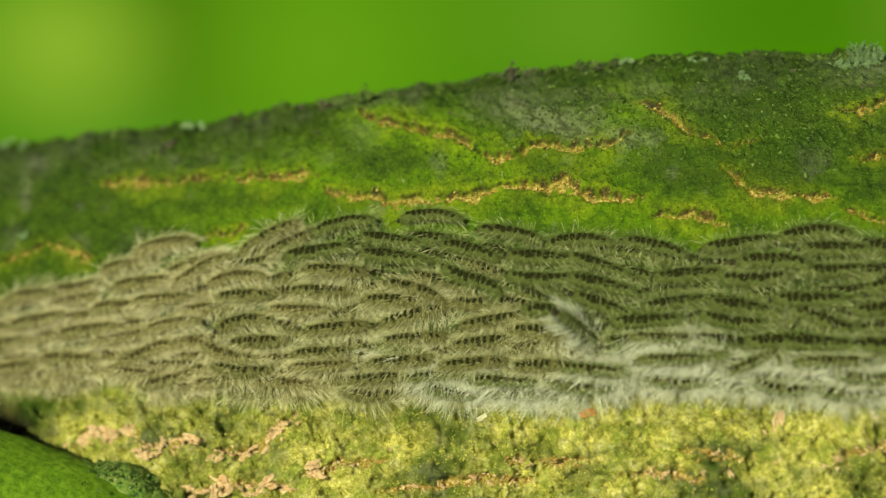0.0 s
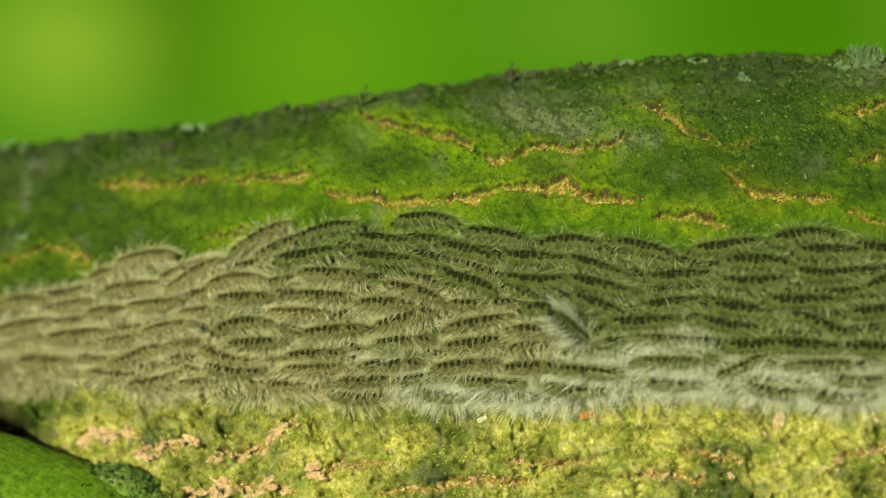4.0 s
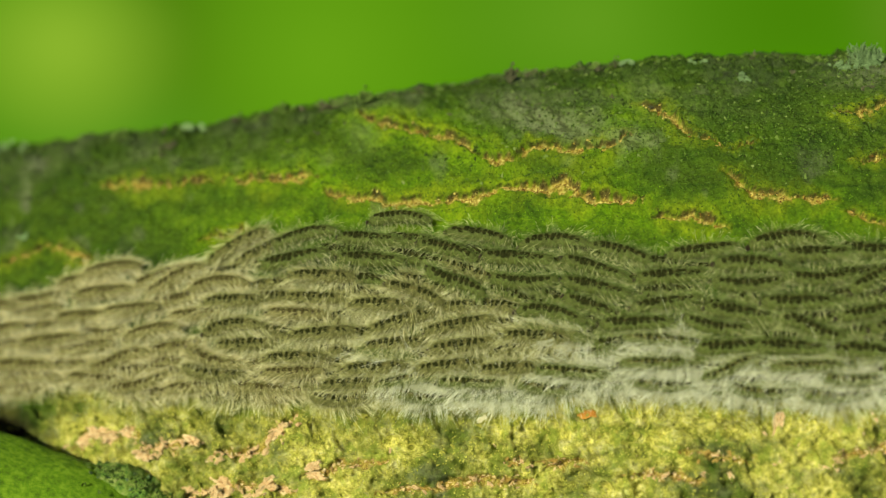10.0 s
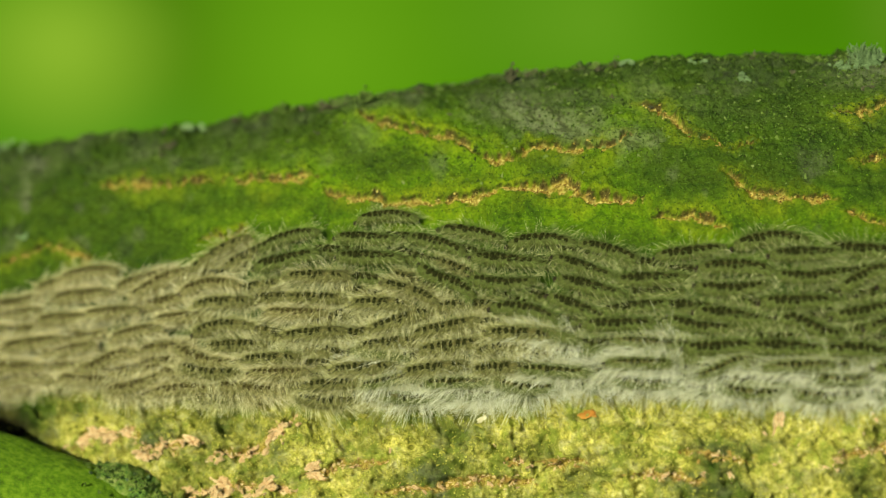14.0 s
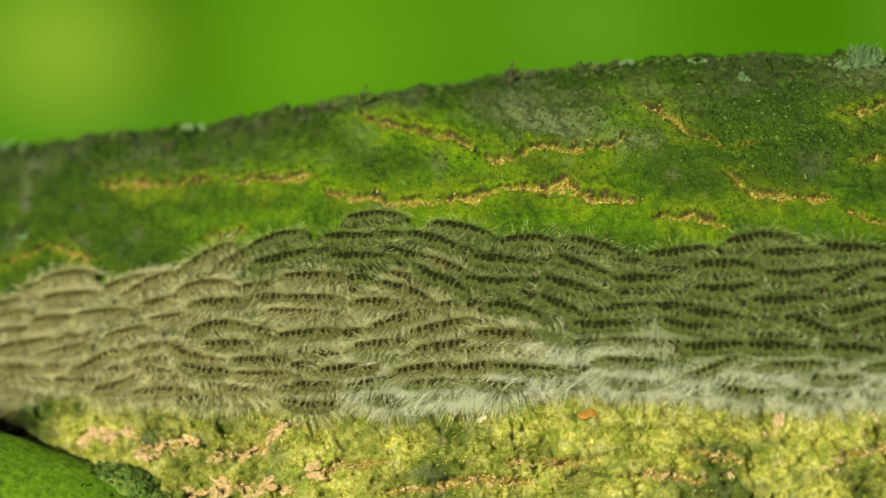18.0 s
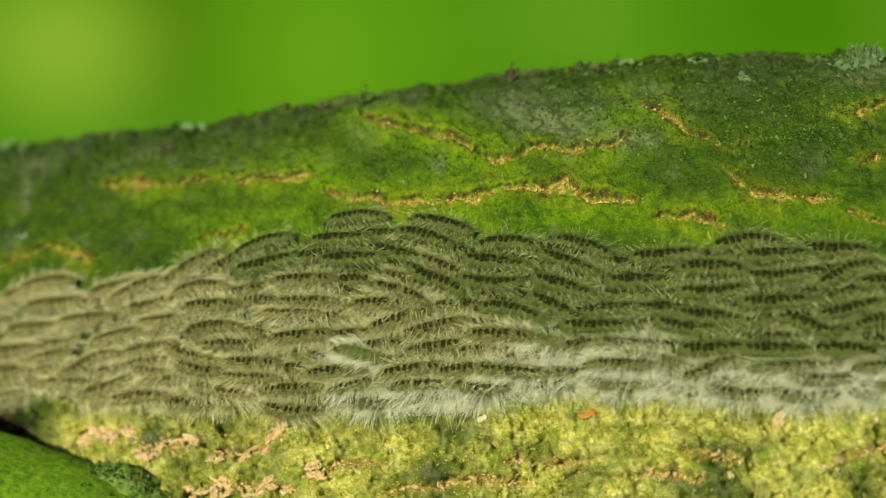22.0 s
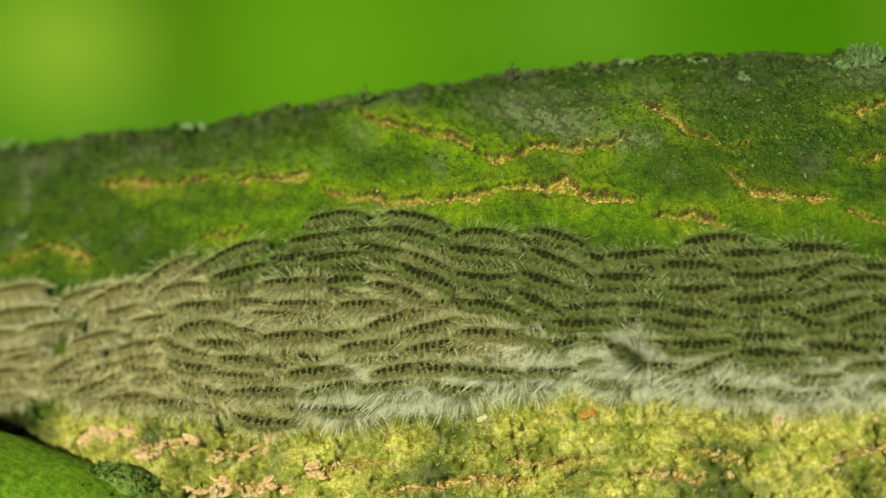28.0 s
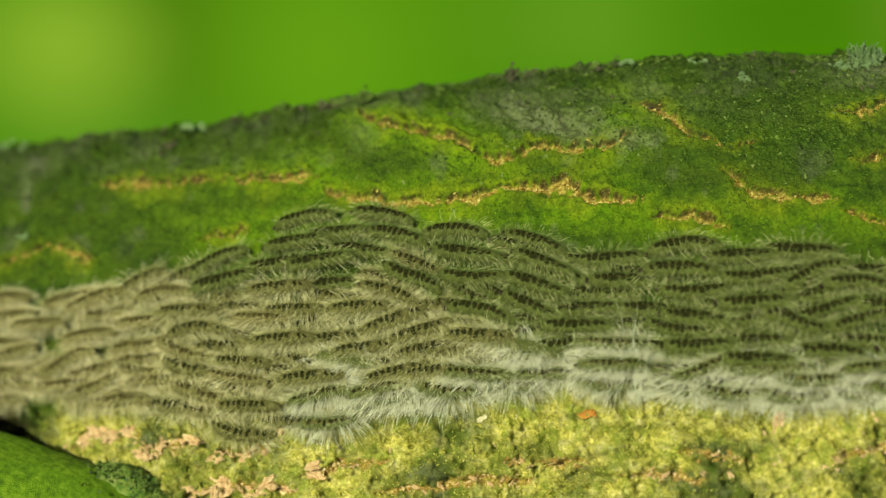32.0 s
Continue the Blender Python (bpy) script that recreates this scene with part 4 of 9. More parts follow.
    walk(herd[9], bark_rows(1.6, (0, -0.1141, -0.0513, -5), (3, -0.1202, -0.0520, -3), (6, -0.1260, -0.0530, -1), (9, -0.1289, -0.0542, -1), (12, -0.1315, -0.0551, -1), (14.5, -0.1333, -0.0555, 1), (17, -0.1349, -0.0566, 2), (20, -0.1378, -0.0578, 1), (23, -0.1396, -0.0582, 3), (25.5, -0.1415, -0.0587, 3), (28, -0.1420, -0.0590, 5), (30, -0.1430, -0.0594, 7), (32, -0.1434, -0.0592, 6)))
    walk(herd[10], bark_rows(1.6, (0, -0.1012, -0.0542, 15), (3, -0.1049, -0.0544, 14), (6, -0.1091, -0.0548, 14), (9, -0.1118, -0.0561, 15), (12, -0.1135, -0.0569, 15), (14.5, -0.1145, -0.0568, 17), (17, -0.1196, -0.0575, 18), (20, -0.1248, -0.0593, 19), (23, -0.1268, -0.0594, 20), (25.5, -0.1296, -0.0597, 21), (28, -0.1300, -0.0597, 22), (30, -0.1310, -0.0597, 22), (32, -0.1317, -0.0596, 22)))
    walk(herd[11], bark_rows(1.4, (0, -0.1591, -0.0217, 10), (3, -0.1622, -0.0230, 10), (6, -0.1655, -0.0241, 9), (9, -0.1729, -0.0250, 9), (12, -0.1801, -0.0262, 9), (14.5, -0.1852, -0.0269, 9), (17, -0.1875, -0.0273, 10), (20, -0.1922, -0.0287, 10), (23, -0.2008, -0.0315, 9), (25.5, -0.2087, -0.0331, 9), (28, -0.2133, -0.0342, 9), (30, -0.2178, -0.0345, 9), (32, -0.2188, -0.0314, 7)))
    walk(herd[12], bark_rows(3.4, (0, -0.1686, -0.0395, 11), (3, -0.1762, -0.0404, 10), (6, -0.1830, -0.0418, 10), (9, -0.1867, -0.0430, 11), (12, -0.1903, -0.0440, 11), (14.5, -0.1924, -0.0452, 12), (17, -0.1926, -0.0460, 13), (20, -0.1944, -0.0469, 13), (23, -0.1971, -0.0478, 12), (25.5, -0.1991, -0.0484, 13), (28, -0.2000, -0.0489, 13), (30, -0.2014, -0.0495, 15), (32, -0.2017, -0.0488, 20)))
    walk(herd[13], bark_rows(1.5, (0, -0.1653, -0.0509, 9), (3, -0.1735, -0.0518, 8), (6, -0.1809, -0.0533, 8), (9, -0.1840, -0.0545, 9), (12, -0.1871, -0.0555, 9), (14.5, -0.1888, -0.0568, 9), (17, -0.1888, -0.0577, 9), (20, -0.1903, -0.0585, 9), (23, -0.1917, -0.0591, 9), (25.5, -0.1928, -0.0595, 9), (28, -0.1933, -0.0600, 9), (30, -0.1944, -0.0607, 9), (32, -0.1947, -0.0607, 9)))
    walk(herd[14], bark_rows(1.9, (0, -0.1765, -0.0276, 12), (3, -0.1804, -0.0287, 10), (6, -0.1843, -0.0297, 10), (9, -0.1912, -0.0308, 11), (12, -0.1977, -0.0319, 11), (14.5, -0.2021, -0.0327, 13), (17, -0.2038, -0.0331, 14), (20, -0.2075, -0.0345, 14), (23, -0.2160, -0.0370, 13), (25.5, -0.2233, -0.0384, 13), (28, -0.2268, -0.0393, 14), (30, -0.2304, -0.0395, 16), (32, -0.2310, -0.0362, 21)))
    walk(herd[15], bark_rows(2.1, (0, -0.0861, -0.0245, 6), (3, -0.0867, -0.0252, 6), (6, -0.0867, -0.0250, 6), (9, -0.0883, -0.0254, 7), (12, -0.0927, -0.0267, 7), (14.5, -0.0958, -0.0273, 7), (17, -0.0974, -0.0276, 7), (20, -0.0998, -0.0283, 7), (23, -0.1041, -0.0288, 8), (25.5, -0.1069, -0.0288, 8), (28, -0.1057, -0.0288, 9), (30, -0.1088, -0.0291, 8), (32, -0.1104, -0.0291, 6)))
    walk(herd[16], bark_rows(4.2, (0, -0.1035, -0.0220, 5), (3, -0.1058, -0.0232, 6), (6, -0.1082, -0.0240, 7), (9, -0.1135, -0.0248, 7), (12, -0.1193, -0.0259, 6), (14.5, -0.1236, -0.0265, 6), (17, -0.1258, -0.0269, 6), (20, -0.1296, -0.0280, 7), (23, -0.1358, -0.0299, 8), (25.5, -0.1413, -0.0309, 9), (28, -0.1479, -0.0328, 9), (30, -0.1520, -0.0332, 8), (32, -0.1532, -0.0312, 5)))
    walk(herd[17], bark_rows(3.3, (0, -0.0988, -0.0308, 11), (3, -0.1002, -0.0315, 11), (6, -0.1017, -0.0318, 12), (9, -0.1055, -0.0324, 12), (12, -0.1097, -0.0332, 11), (14.5, -0.1134, -0.0336, 11), (17, -0.1150, -0.0338, 11), (20, -0.1175, -0.0345, 12), (23, -0.1220, -0.0355, 13), (25.5, -0.1259, -0.0360, 13), (28, -0.1293, -0.0366, 14), (30, -0.1319, -0.0367, 13), (32, -0.1326, -0.0350, 9)))
    walk(herd[18], bark_rows(0.8, (0, -0.0629, 0.0021, 27), (3, -0.0662, 0.0018, 28), (6, -0.0696, 0.0015, 29), (9, -0.0742, -0.0003, 29), (12, -0.0788, -0.0021, 30), (14.5, -0.0830, -0.0039, 30), (17, -0.0871, -0.0057, 30), (20, -0.0916, -0.0078, 31), (23, -0.0949, -0.0097, 31), (25.5, -0.0994, -0.0108, 31), (28, -0.1040, -0.0119, 32), (30, -0.1100, -0.0139, 30), (32, -0.1160, -0.0159, 30)))
    walk(herd[19], bark_rows(1.6, (0, -0.0351, 0.0061, 12), (3, -0.0393, 0.0050, 13), (6, -0.0436, 0.0038, 14), (9, -0.0484, 0.0030, 15), (12, -0.0529, 0.0019, 16), (14.5, -0.0563, 0.0014, 17), (17, -0.0596, 0.0009, 18), (20, -0.0636, 0.0000, 19), (23, -0.0675, -0.0013, 21), (25.5, -0.0715, -0.0026, 21), (28, -0.0755, -0.0039, 22), (30, -0.0792, -0.0052, 24), (32, -0.0830, -0.0064, 25)))
    walk(herd[20], bark_rows(3.8, (0, -0.0440, -0.0042, 10), (3, -0.0462, -0.0047, 10), (6, -0.0495, -0.0057, 11), (9, -0.0513, -0.0058, 12), (12, -0.0554, -0.0068, 13), (14.5, -0.0555, -0.0067, 13), (17, -0.0557, -0.0065, 13), (20, -0.0612, -0.0075, 14), (23, -0.0636, -0.0085, 15), (25.5, -0.0638, -0.0085, 14), (28, -0.0723, -0.0120, 15), (30, -0.0763, -0.0131, 15), (32, -0.0799, -0.0142, 15)))
    walk(herd[21], bark_rows(3.8, (0, -0.0741, -0.0143, 7), (3, -0.0746, -0.0145, 7), (6, -0.0756, -0.0145, 7), (9, -0.0801, -0.0153, 7), (12, -0.0827, -0.0161, 7), (14.5, -0.0848, -0.0166, 7), (17, -0.0858, -0.0168, 7), (20, -0.0872, -0.0175, 7), (23, -0.0883, -0.0175, 7), (25.5, -0.0906, -0.0178, 7), (28, -0.0937, -0.0183, 7), (30, -0.0990, -0.0187, 7), (32, -0.1021, -0.0195, 6)))
    walk(herd[22], bark_rows(1.8, (0, -0.0887, -0.0105, 27), (3, -0.0910, -0.0115, 28), (6, -0.0934, -0.0123, 29), (9, -0.0980, -0.0132, 28), (12, -0.1026, -0.0144, 26), (14.5, -0.1061, -0.0151, 24), (17, -0.1086, -0.0157, 24), (20, -0.1121, -0.0168, 23), (23, -0.1157, -0.0179, 22), (25.5, -0.1194, -0.0186, 22), (28, -0.1243, -0.0201, 22), (30, -0.1291, -0.0209, 21), (32, -0.1321, -0.0216, 19)))
    walk(herd[23], bark_rows(3.1, (0, -0.0707, -0.0199, 3), (3, -0.0714, -0.0203, 3), (6, -0.0722, -0.0206, 2), (9, -0.0750, -0.0210, 3), (12, -0.0775, -0.0216, 4), (14.5, -0.0797, -0.0221, 4), (17, -0.0807, -0.0223, 4), (20, -0.0829, -0.0229, 4), (23, -0.0846, -0.0233, 4), (25.5, -0.0870, -0.0236, 4), (28, -0.0881, -0.0241, 4), (30, -0.0918, -0.0246, 4), (32, -0.0942, -0.0251, 3)))
    walk(herd[24], bark_rows(2.3, (0, -0.0411, -0.0177, -1), (3, -0.0411, -0.0184, -1), (6, -0.0412, -0.0201, -1), (9, -0.0439, -0.0197, -1), (12, -0.0443, -0.0195, -0), (14.5, -0.0443, -0.0199, 0), (17, -0.0443, -0.0201, 0), (20, -0.0473, -0.0208, 1), (23, -0.0479, -0.0215, 1), (25.5, -0.0504, -0.0223, 2), (28, -0.0506, -0.0228, 2), (30, -0.0513, -0.0236, 2), (32, -0.0532, -0.0240, 3)))
    walk(herd[25], bark_rows(4.1, (0, -0.0367, -0.0112, -3), (3, -0.0377, -0.0116, -3), (6, -0.0390, -0.0123, -2), (9, -0.0411, -0.0124, -1), (12, -0.0428, -0.0126, -0), (14.5, -0.0435, -0.0127, 1), (17, -0.0442, -0.0130, 1), (20, -0.0473, -0.0136, 2), (23, -0.0488, -0.0143, 3), (25.5, -0.0504, -0.0147, 3), (28, -0.0527, -0.0157, 4), (30, -0.0553, -0.0163, 5), (32, -0.0577, -0.0168, 6)))
    walk(herd[26], bark_rows(2.6, (0, -0.0510, -0.0249, -0), (3, -0.0510, -0.0253, -0), (6, -0.0510, -0.0256, -1), (9, -0.0510, -0.0255, -1), (12, -0.0512, -0.0254, -0), (14.5, -0.0515, -0.0254, 0), (17, -0.0515, -0.0254, 0), (20, -0.0532, -0.0258, 0), (23, -0.0536, -0.0260, 0), (25.5, -0.0564, -0.0264, 0), (28, -0.0577, -0.0268, -0), (30, -0.0620, -0.0271, -0), (32, -0.0643, -0.0274, 0)))
    walk(herd[27], bark_rows(4.0, (0, -0.0696, -0.0301, 8), (3, -0.0704, -0.0305, 8), (6, -0.0715, -0.0307, 7), (9, -0.0740, -0.0310, 7), (12, -0.0761, -0.0312, 8), (14.5, -0.0791, -0.0316, 7), (17, -0.0802, -0.0317, 7), (20, -0.0820, -0.0320, 7), (23, -0.0831, -0.0322, 7), (25.5, -0.0851, -0.0323, 6), (28, -0.0856, -0.0321, 5), (30, -0.0875, -0.0323, 5), (32, -0.0886, -0.0325, 4)))
    walk(herd[28], bark_rows(1.9, (0, -0.0661, -0.0362, 5), (3, -0.0672, -0.0363, 5), (6, -0.0680, -0.0363, 4), (9, -0.0706, -0.0364, 4), (12, -0.0713, -0.0362, 5), (14.5, -0.0751, -0.0371, 4), (17, -0.0760, -0.0370, 4), (20, -0.0765, -0.0368, 3), (23, -0.0765, -0.0369, 3), (25.5, -0.0780, -0.0371, 2), (28, -0.0796, -0.0372, 1), (30, -0.0811, -0.0375, 1), (32, -0.0818, -0.0375, 1)))
    walk(herd[29], bark_rows(3.0, (0, -0.0767, -0.0404, -14), (3, -0.0773, -0.0410, -14), (6, -0.0791, -0.0411, -14), (9, -0.0822, -0.0417, -15), (12, -0.0841, -0.0417, -14), (14.5, -0.0884, -0.0411, -15), (17, -0.0897, -0.0408, -15), (20, -0.0913, -0.0407, -17), (23, -0.0913, -0.0407, -16), (25.5, -0.0922, -0.0400, -16), (28, -0.0932, -0.0396, -17), (30, -0.0937, -0.0394, -18), (32, -0.0938, -0.0394, -18)))
    walk(herd[30], bark_rows(3.2, (0, -0.0719, -0.0473, -4), (3, -0.0731, -0.0473, -4), (6, -0.0771, -0.0475, -5), (9, -0.0814, -0.0484, -4), (12, -0.0839, -0.0485, -4), (14.5, -0.0843, -0.0476, -5), (17, -0.0848, -0.0474, -6), (20, -0.0853, -0.0475, -6), (23, -0.0866, -0.0468, -6), (25.5, -0.0889, -0.0464, -7), (28, -0.0892, -0.0463, -7), (30, -0.0902, -0.0461, -8), (32, -0.0908, -0.0461, -8)))
    walk(herd[31], bark_rows(2.9, (0, -0.0416, -0.0397, 4), (3, -0.0434, -0.0399, 4), (6, -0.0465, -0.0405, 3), (9, -0.0509, -0.0409, 3), (12, -0.0557, -0.0412, 3), (14.5, -0.0617, -0.0418, 3), (17, -0.0640, -0.0425, 2), (20, -0.0679, -0.0433, 1), (23, -0.0685, -0.0434, 0), (25.5, -0.0703, -0.0431, -0), (28, -0.0713, -0.0431, -1), (30, -0.0718, -0.0431, -2), (32, -0.0720, -0.0431, -2)))
    walk(herd[32], bark_rows(4.0, (0, -0.0416, -0.0450, 4), (3, -0.0436, -0.0458, 3), (6, -0.0467, -0.0464, 3), (9, -0.0513, -0.0476, 3), (12, -0.0540, -0.0481, 3), (14.5, -0.0583, -0.0488, 2), (17, -0.0616, -0.0498, 1), (20, -0.0676, -0.0519, 0), (23, -0.0694, -0.0522, -1), (25.5, -0.0722, -0.0523, -2), (28, -0.0730, -0.0523, -3), (30, -0.0732, -0.0523, -5), (32, -0.0734, -0.0524, -7)))
    walk(herd[33], bark_rows(1.2, (0, -0.0788, -0.0558, 3), (3, -0.0838, -0.0560, 2), (6, -0.0881, -0.0564, 2), (9, -0.0895, -0.0579, 3), (12, -0.0904, -0.0593, 3), (14.5, -0.0961, -0.0602, 3), (17, -0.1005, -0.0610, 3), (20, -0.1101, -0.0644, 4), (23, -0.1129, -0.0649, 4), (25.5, -0.1166, -0.0658, 4), (28, -0.1168, -0.0658, 4), (30, -0.1179, -0.0658, 4), (32, -0.1189, -0.0658, 3)))
    walk(herd[34], bark_rows(1.4, (0, -0.0558, -0.0550, -2), (3, -0.0583, -0.0554, -3), (6, -0.0617, -0.0558, -4), (9, -0.0649, -0.0568, -3), (12, -0.0674, -0.0573, -3), (14.5, -0.0712, -0.0577, -5), (17, -0.0739, -0.0582, -6), (20, -0.0787, -0.0597, -6), (23, -0.0809, -0.0600, -9), (25.5, -0.0841, -0.0604, -10), (28, -0.0854, -0.0608, -14), (30, -0.0869, -0.0613, -16), (32, -0.0880, -0.0618, -16)))
    walk(herd[35], bark_rows(4.3, (0, -0.0358, -0.0313, 6), (3, -0.0368, -0.0317, 6), (6, -0.0388, -0.0323, 6), (9, -0.0408, -0.0325, 6), (12, -0.0425, -0.0325, 6), (14.5, -0.0447, -0.0328, 6), (17, -0.0459, -0.0331, 6), (20, -0.0484, -0.0337, 6), (23, -0.0491, -0.0339, 6), (25.5, -0.0511, -0.0341, 6), (28, -0.0528, -0.0345, 5), (30, -0.0546, -0.0347, 5), (32, -0.0557, -0.0349, 5)))
    walk(herd[36], bark_rows(3.0, (0, -0.0211, -0.0511, 5), (3, -0.0236, -0.0517, 5), (6, -0.0284, -0.0531, 4), (9, -0.0298, -0.0533, 5), (12, -0.0339, -0.0537, 5), (14.5, -0.0391, -0.0544, 5), (17, -0.0430, -0.0552, 5), (20, -0.0501, -0.0573, 5), (23, -0.0544, -0.0583, 5), (25.5, -0.0610, -0.0595, 5), (28, -0.0638, -0.0606, 3), (30, -0.0676, -0.0636, 2), (32, -0.0694, -0.0663, 1)))
    walk(herd[37], bark_rows(0.4, (0, -0.0245, -0.0589, -1), (3, -0.0278, -0.0596, -1), (6, -0.0312, -0.0603, -2), (9, -0.0346, -0.0610, -1), (12, -0.0380, -0.0617, -1), (14.5, -0.0418, -0.0628, -2), (17, -0.0455, -0.0639, -2), (20, -0.0501, -0.0655, -2), (23, -0.0549, -0.0673, -2), (25.5, -0.0591, -0.0691, -3), (28, -0.0641, -0.0715, -4), (30, -0.0680, -0.0734, -6), (32, -0.0720, -0.0753, -7)))
    walk(herd[38], bark_rows(0.6, (0, -0.0029, 0.0094, -1), (3, -0.0048, 0.0090, -1), (6, -0.0067, 0.0086, -0), (9, -0.0130, 0.0092, 0), (12, -0.0166, 0.0097, 1), (14.5, -0.0197, 0.0096, 2), (17, -0.0228, 0.0095, 3), (20, -0.0270, 0.0095, 4), (23, -0.0321, 0.0095, 6), (25.5, -0.0353, 0.0093, 7), (28, -0.0386, 0.0091, 8), (30, -0.0442, 0.0094, 10), (32, -0.0499, 0.0096, 11)))
    walk(herd[39], bark_rows(0.6, (0, 0.0253, 0.0033, -11), (3, 0.0217, 0.0032, -11), (6, 0.0181, 0.0031, -11), (9, 0.0147, 0.0033, -11), (12, 0.0136, 0.0033, -11), (14.5, 0.0112, 0.0040, -12), (17, 0.0088, 0.0048, -13), (20, 0.0048, 0.0059, -13), (23, -0.0012, 0.0075, -14), (25.5, -0.0052, 0.0080, -13), (28, -0.0092, 0.0086, -12), (30, -0.0150, 0.0095, -11), (32, -0.0208, 0.0105, -11)))
    walk(herd[40], bark_rows(2.6, (0, -0.0176, 0.0006, -7), (3, -0.0187, 0.0008, -6), (6, -0.0212, 0.0014, -5), (9, -0.0247, 0.0016, -4), (12, -0.0260, 0.0016, -3), (14.5, -0.0267, 0.0016, -2), (17, -0.0306, 0.0016, 0), (20, -0.0340, 0.0014, 2), (23, -0.0378, 0.0012, 5), (25.5, -0.0404, 0.0009, 7), (28, -0.0446, 0.0007, 9), (30, -0.0491, 0.0005, 10), (32, -0.0532, 0.0003, 10)))
    walk(herd[41], bark_rows(4.0, (0, -0.0160, -0.0059, -6), (3, -0.0173, -0.0061, -5), (6, -0.0220, -0.0063, -3), (9, -0.0241, -0.0063, -3), (12, -0.0243, -0.0061, -2), (14.5, -0.0245, -0.0057, -1), (17, -0.0270, -0.0060, 0), (20, -0.0295, -0.0063, 2), (23, -0.0319, -0.0064, 4), (25.5, -0.0335, -0.0066, 5), (28, -0.0369, -0.0067, 8), (30, -0.0403, -0.0069, 10), (32, -0.0430, -0.0070, 11)))
    walk(herd[42], bark_rows(2.3, (0, 0.0113, -0.0031, -17), (3, 0.0109, -0.0031, -17), (6, 0.0088, -0.0031, -17), (9, 0.0042, -0.0025, -17), (12, 0.0021, -0.0016, -17), (14.5, -0.0010, -0.0001, -18), (17, -0.0019, 0.0005, -18), (20, -0.0027, 0.0008, -17), (23, -0.0057, 0.0023, -17), (25.5, -0.0074, 0.0023, -16), (28, -0.0094, 0.0023, -15), (30, -0.0133, 0.0026, -14), (32, -0.0152, 0.0028, -14)))
    walk(herd[43], bark_rows(3.0, (0, 0.0369, -0.0057, -3), (3, 0.0353, -0.0055, -3), (6, 0.0344, -0.0054, -3), (9, 0.0300, -0.0053, -3), (12, 0.0258, -0.0055, -4), (14.5, 0.0242, -0.0063, -5), (17, 0.0237, -0.0067, -5), (20, 0.0223, -0.0068, -6), (23, 0.0198, -0.0069, -6), (25.5, 0.0162, -0.0055, -6), (28, 0.0145, -0.0044, -6), (30, 0.0117, -0.0037, -6), (32, 0.0101, -0.0037, -6)))
    walk(herd[44], bark_rows(3.3, (0, -0.0081, -0.0174, -18), (3, -0.0081, -0.0175, -18), (6, -0.0081, -0.0177, -19), (9, -0.0081, -0.0177, -19), (12, -0.0089, -0.0172, -20), (14.5, -0.0100, -0.0176, -21), (17, -0.0108, -0.0177, -21), (20, -0.0122, -0.0180, -21), (23, -0.0132, -0.0181, -20), (25.5, -0.0132, -0.0181, -20), (28, -0.0137, -0.0181, -19), (30, -0.0166, -0.0179, -18), (32, -0.0176, -0.0177, -18)))
    walk(herd[45], bark_rows(4.1, (0, 0.0127, -0.0139, -29), (3, 0.0114, -0.0139, -29), (6, 0.0098, -0.0140, -28), (9, 0.0076, -0.0140, -28), (12, 0.0053, -0.0139, -31), (14.5, 0.0033, -0.0138, -33), (17, 0.0022, -0.0138, -33), (20, 0.0009, -0.0138, -33), (23, -0.0008, -0.0136, -32), (25.5, -0.0020, -0.0134, -32), (28, -0.0041, -0.0131, -31), (30, -0.0070, -0.0128, -31), (32, -0.0087, -0.0126, -30)))
    walk(herd[46], bark_rows(3.2, (0, -0.0156, -0.0210, -1), (3, -0.0167, -0.0213, -0), (6, -0.0197, -0.0218, 0), (9, -0.0200, -0.0218, -0), (12, -0.0200, -0.0217, -0), (14.5, -0.0200, -0.0216, 0), (17, -0.0200, -0.0217, 0), (20, -0.0200, -0.0218, 1), (23, -0.0200, -0.0218, 1), (25.5, -0.0200, -0.0218, 2), (28, -0.0253, -0.0228, 3), (30, -0.0271, -0.0229, 3), (32, -0.0282, -0.0229, 4)))
    walk(herd[47], bark_rows(2.1, (0, -0.0086, -0.0259, 16), (3, -0.0106, -0.0263, 17), (6, -0.0117, -0.0270, 17), (9, -0.0124, -0.0272, 17), (12, -0.0127, -0.0271, 17), (14.5, -0.0127, -0.0269, 18), (17, -0.0127, -0.0269, 18), (20, -0.0127, -0.0269, 18), (23, -0.0135, -0.0269, 18), (25.5, -0.0140, -0.0270, 18), (28, -0.0146, -0.0272, 19), (30, -0.0153, -0.0271, 19), (32, -0.0153, -0.0269, 20)))
    walk(herd[48], bark_rows(2.0, (0, 0.0198, -0.0276, 11), (3, 0.0160, -0.0278, 11), (6, 0.0131, -0.0281, 11), (9, 0.0093, -0.0283, 11), (12, 0.0050, -0.0289, 12), (14.5, 0.0026, -0.0296, 13), (17, 0.0018, -0.0297, 13), (20, -0.0009, -0.0297, 14), (23, -0.0014, -0.0297, 14), (25.5, -0.0018, -0.0299, 14), (28, -0.0028, -0.0303, 15), (30, -0.0041, -0.0307, 16), (32, -0.0056, -0.0307, 17)))
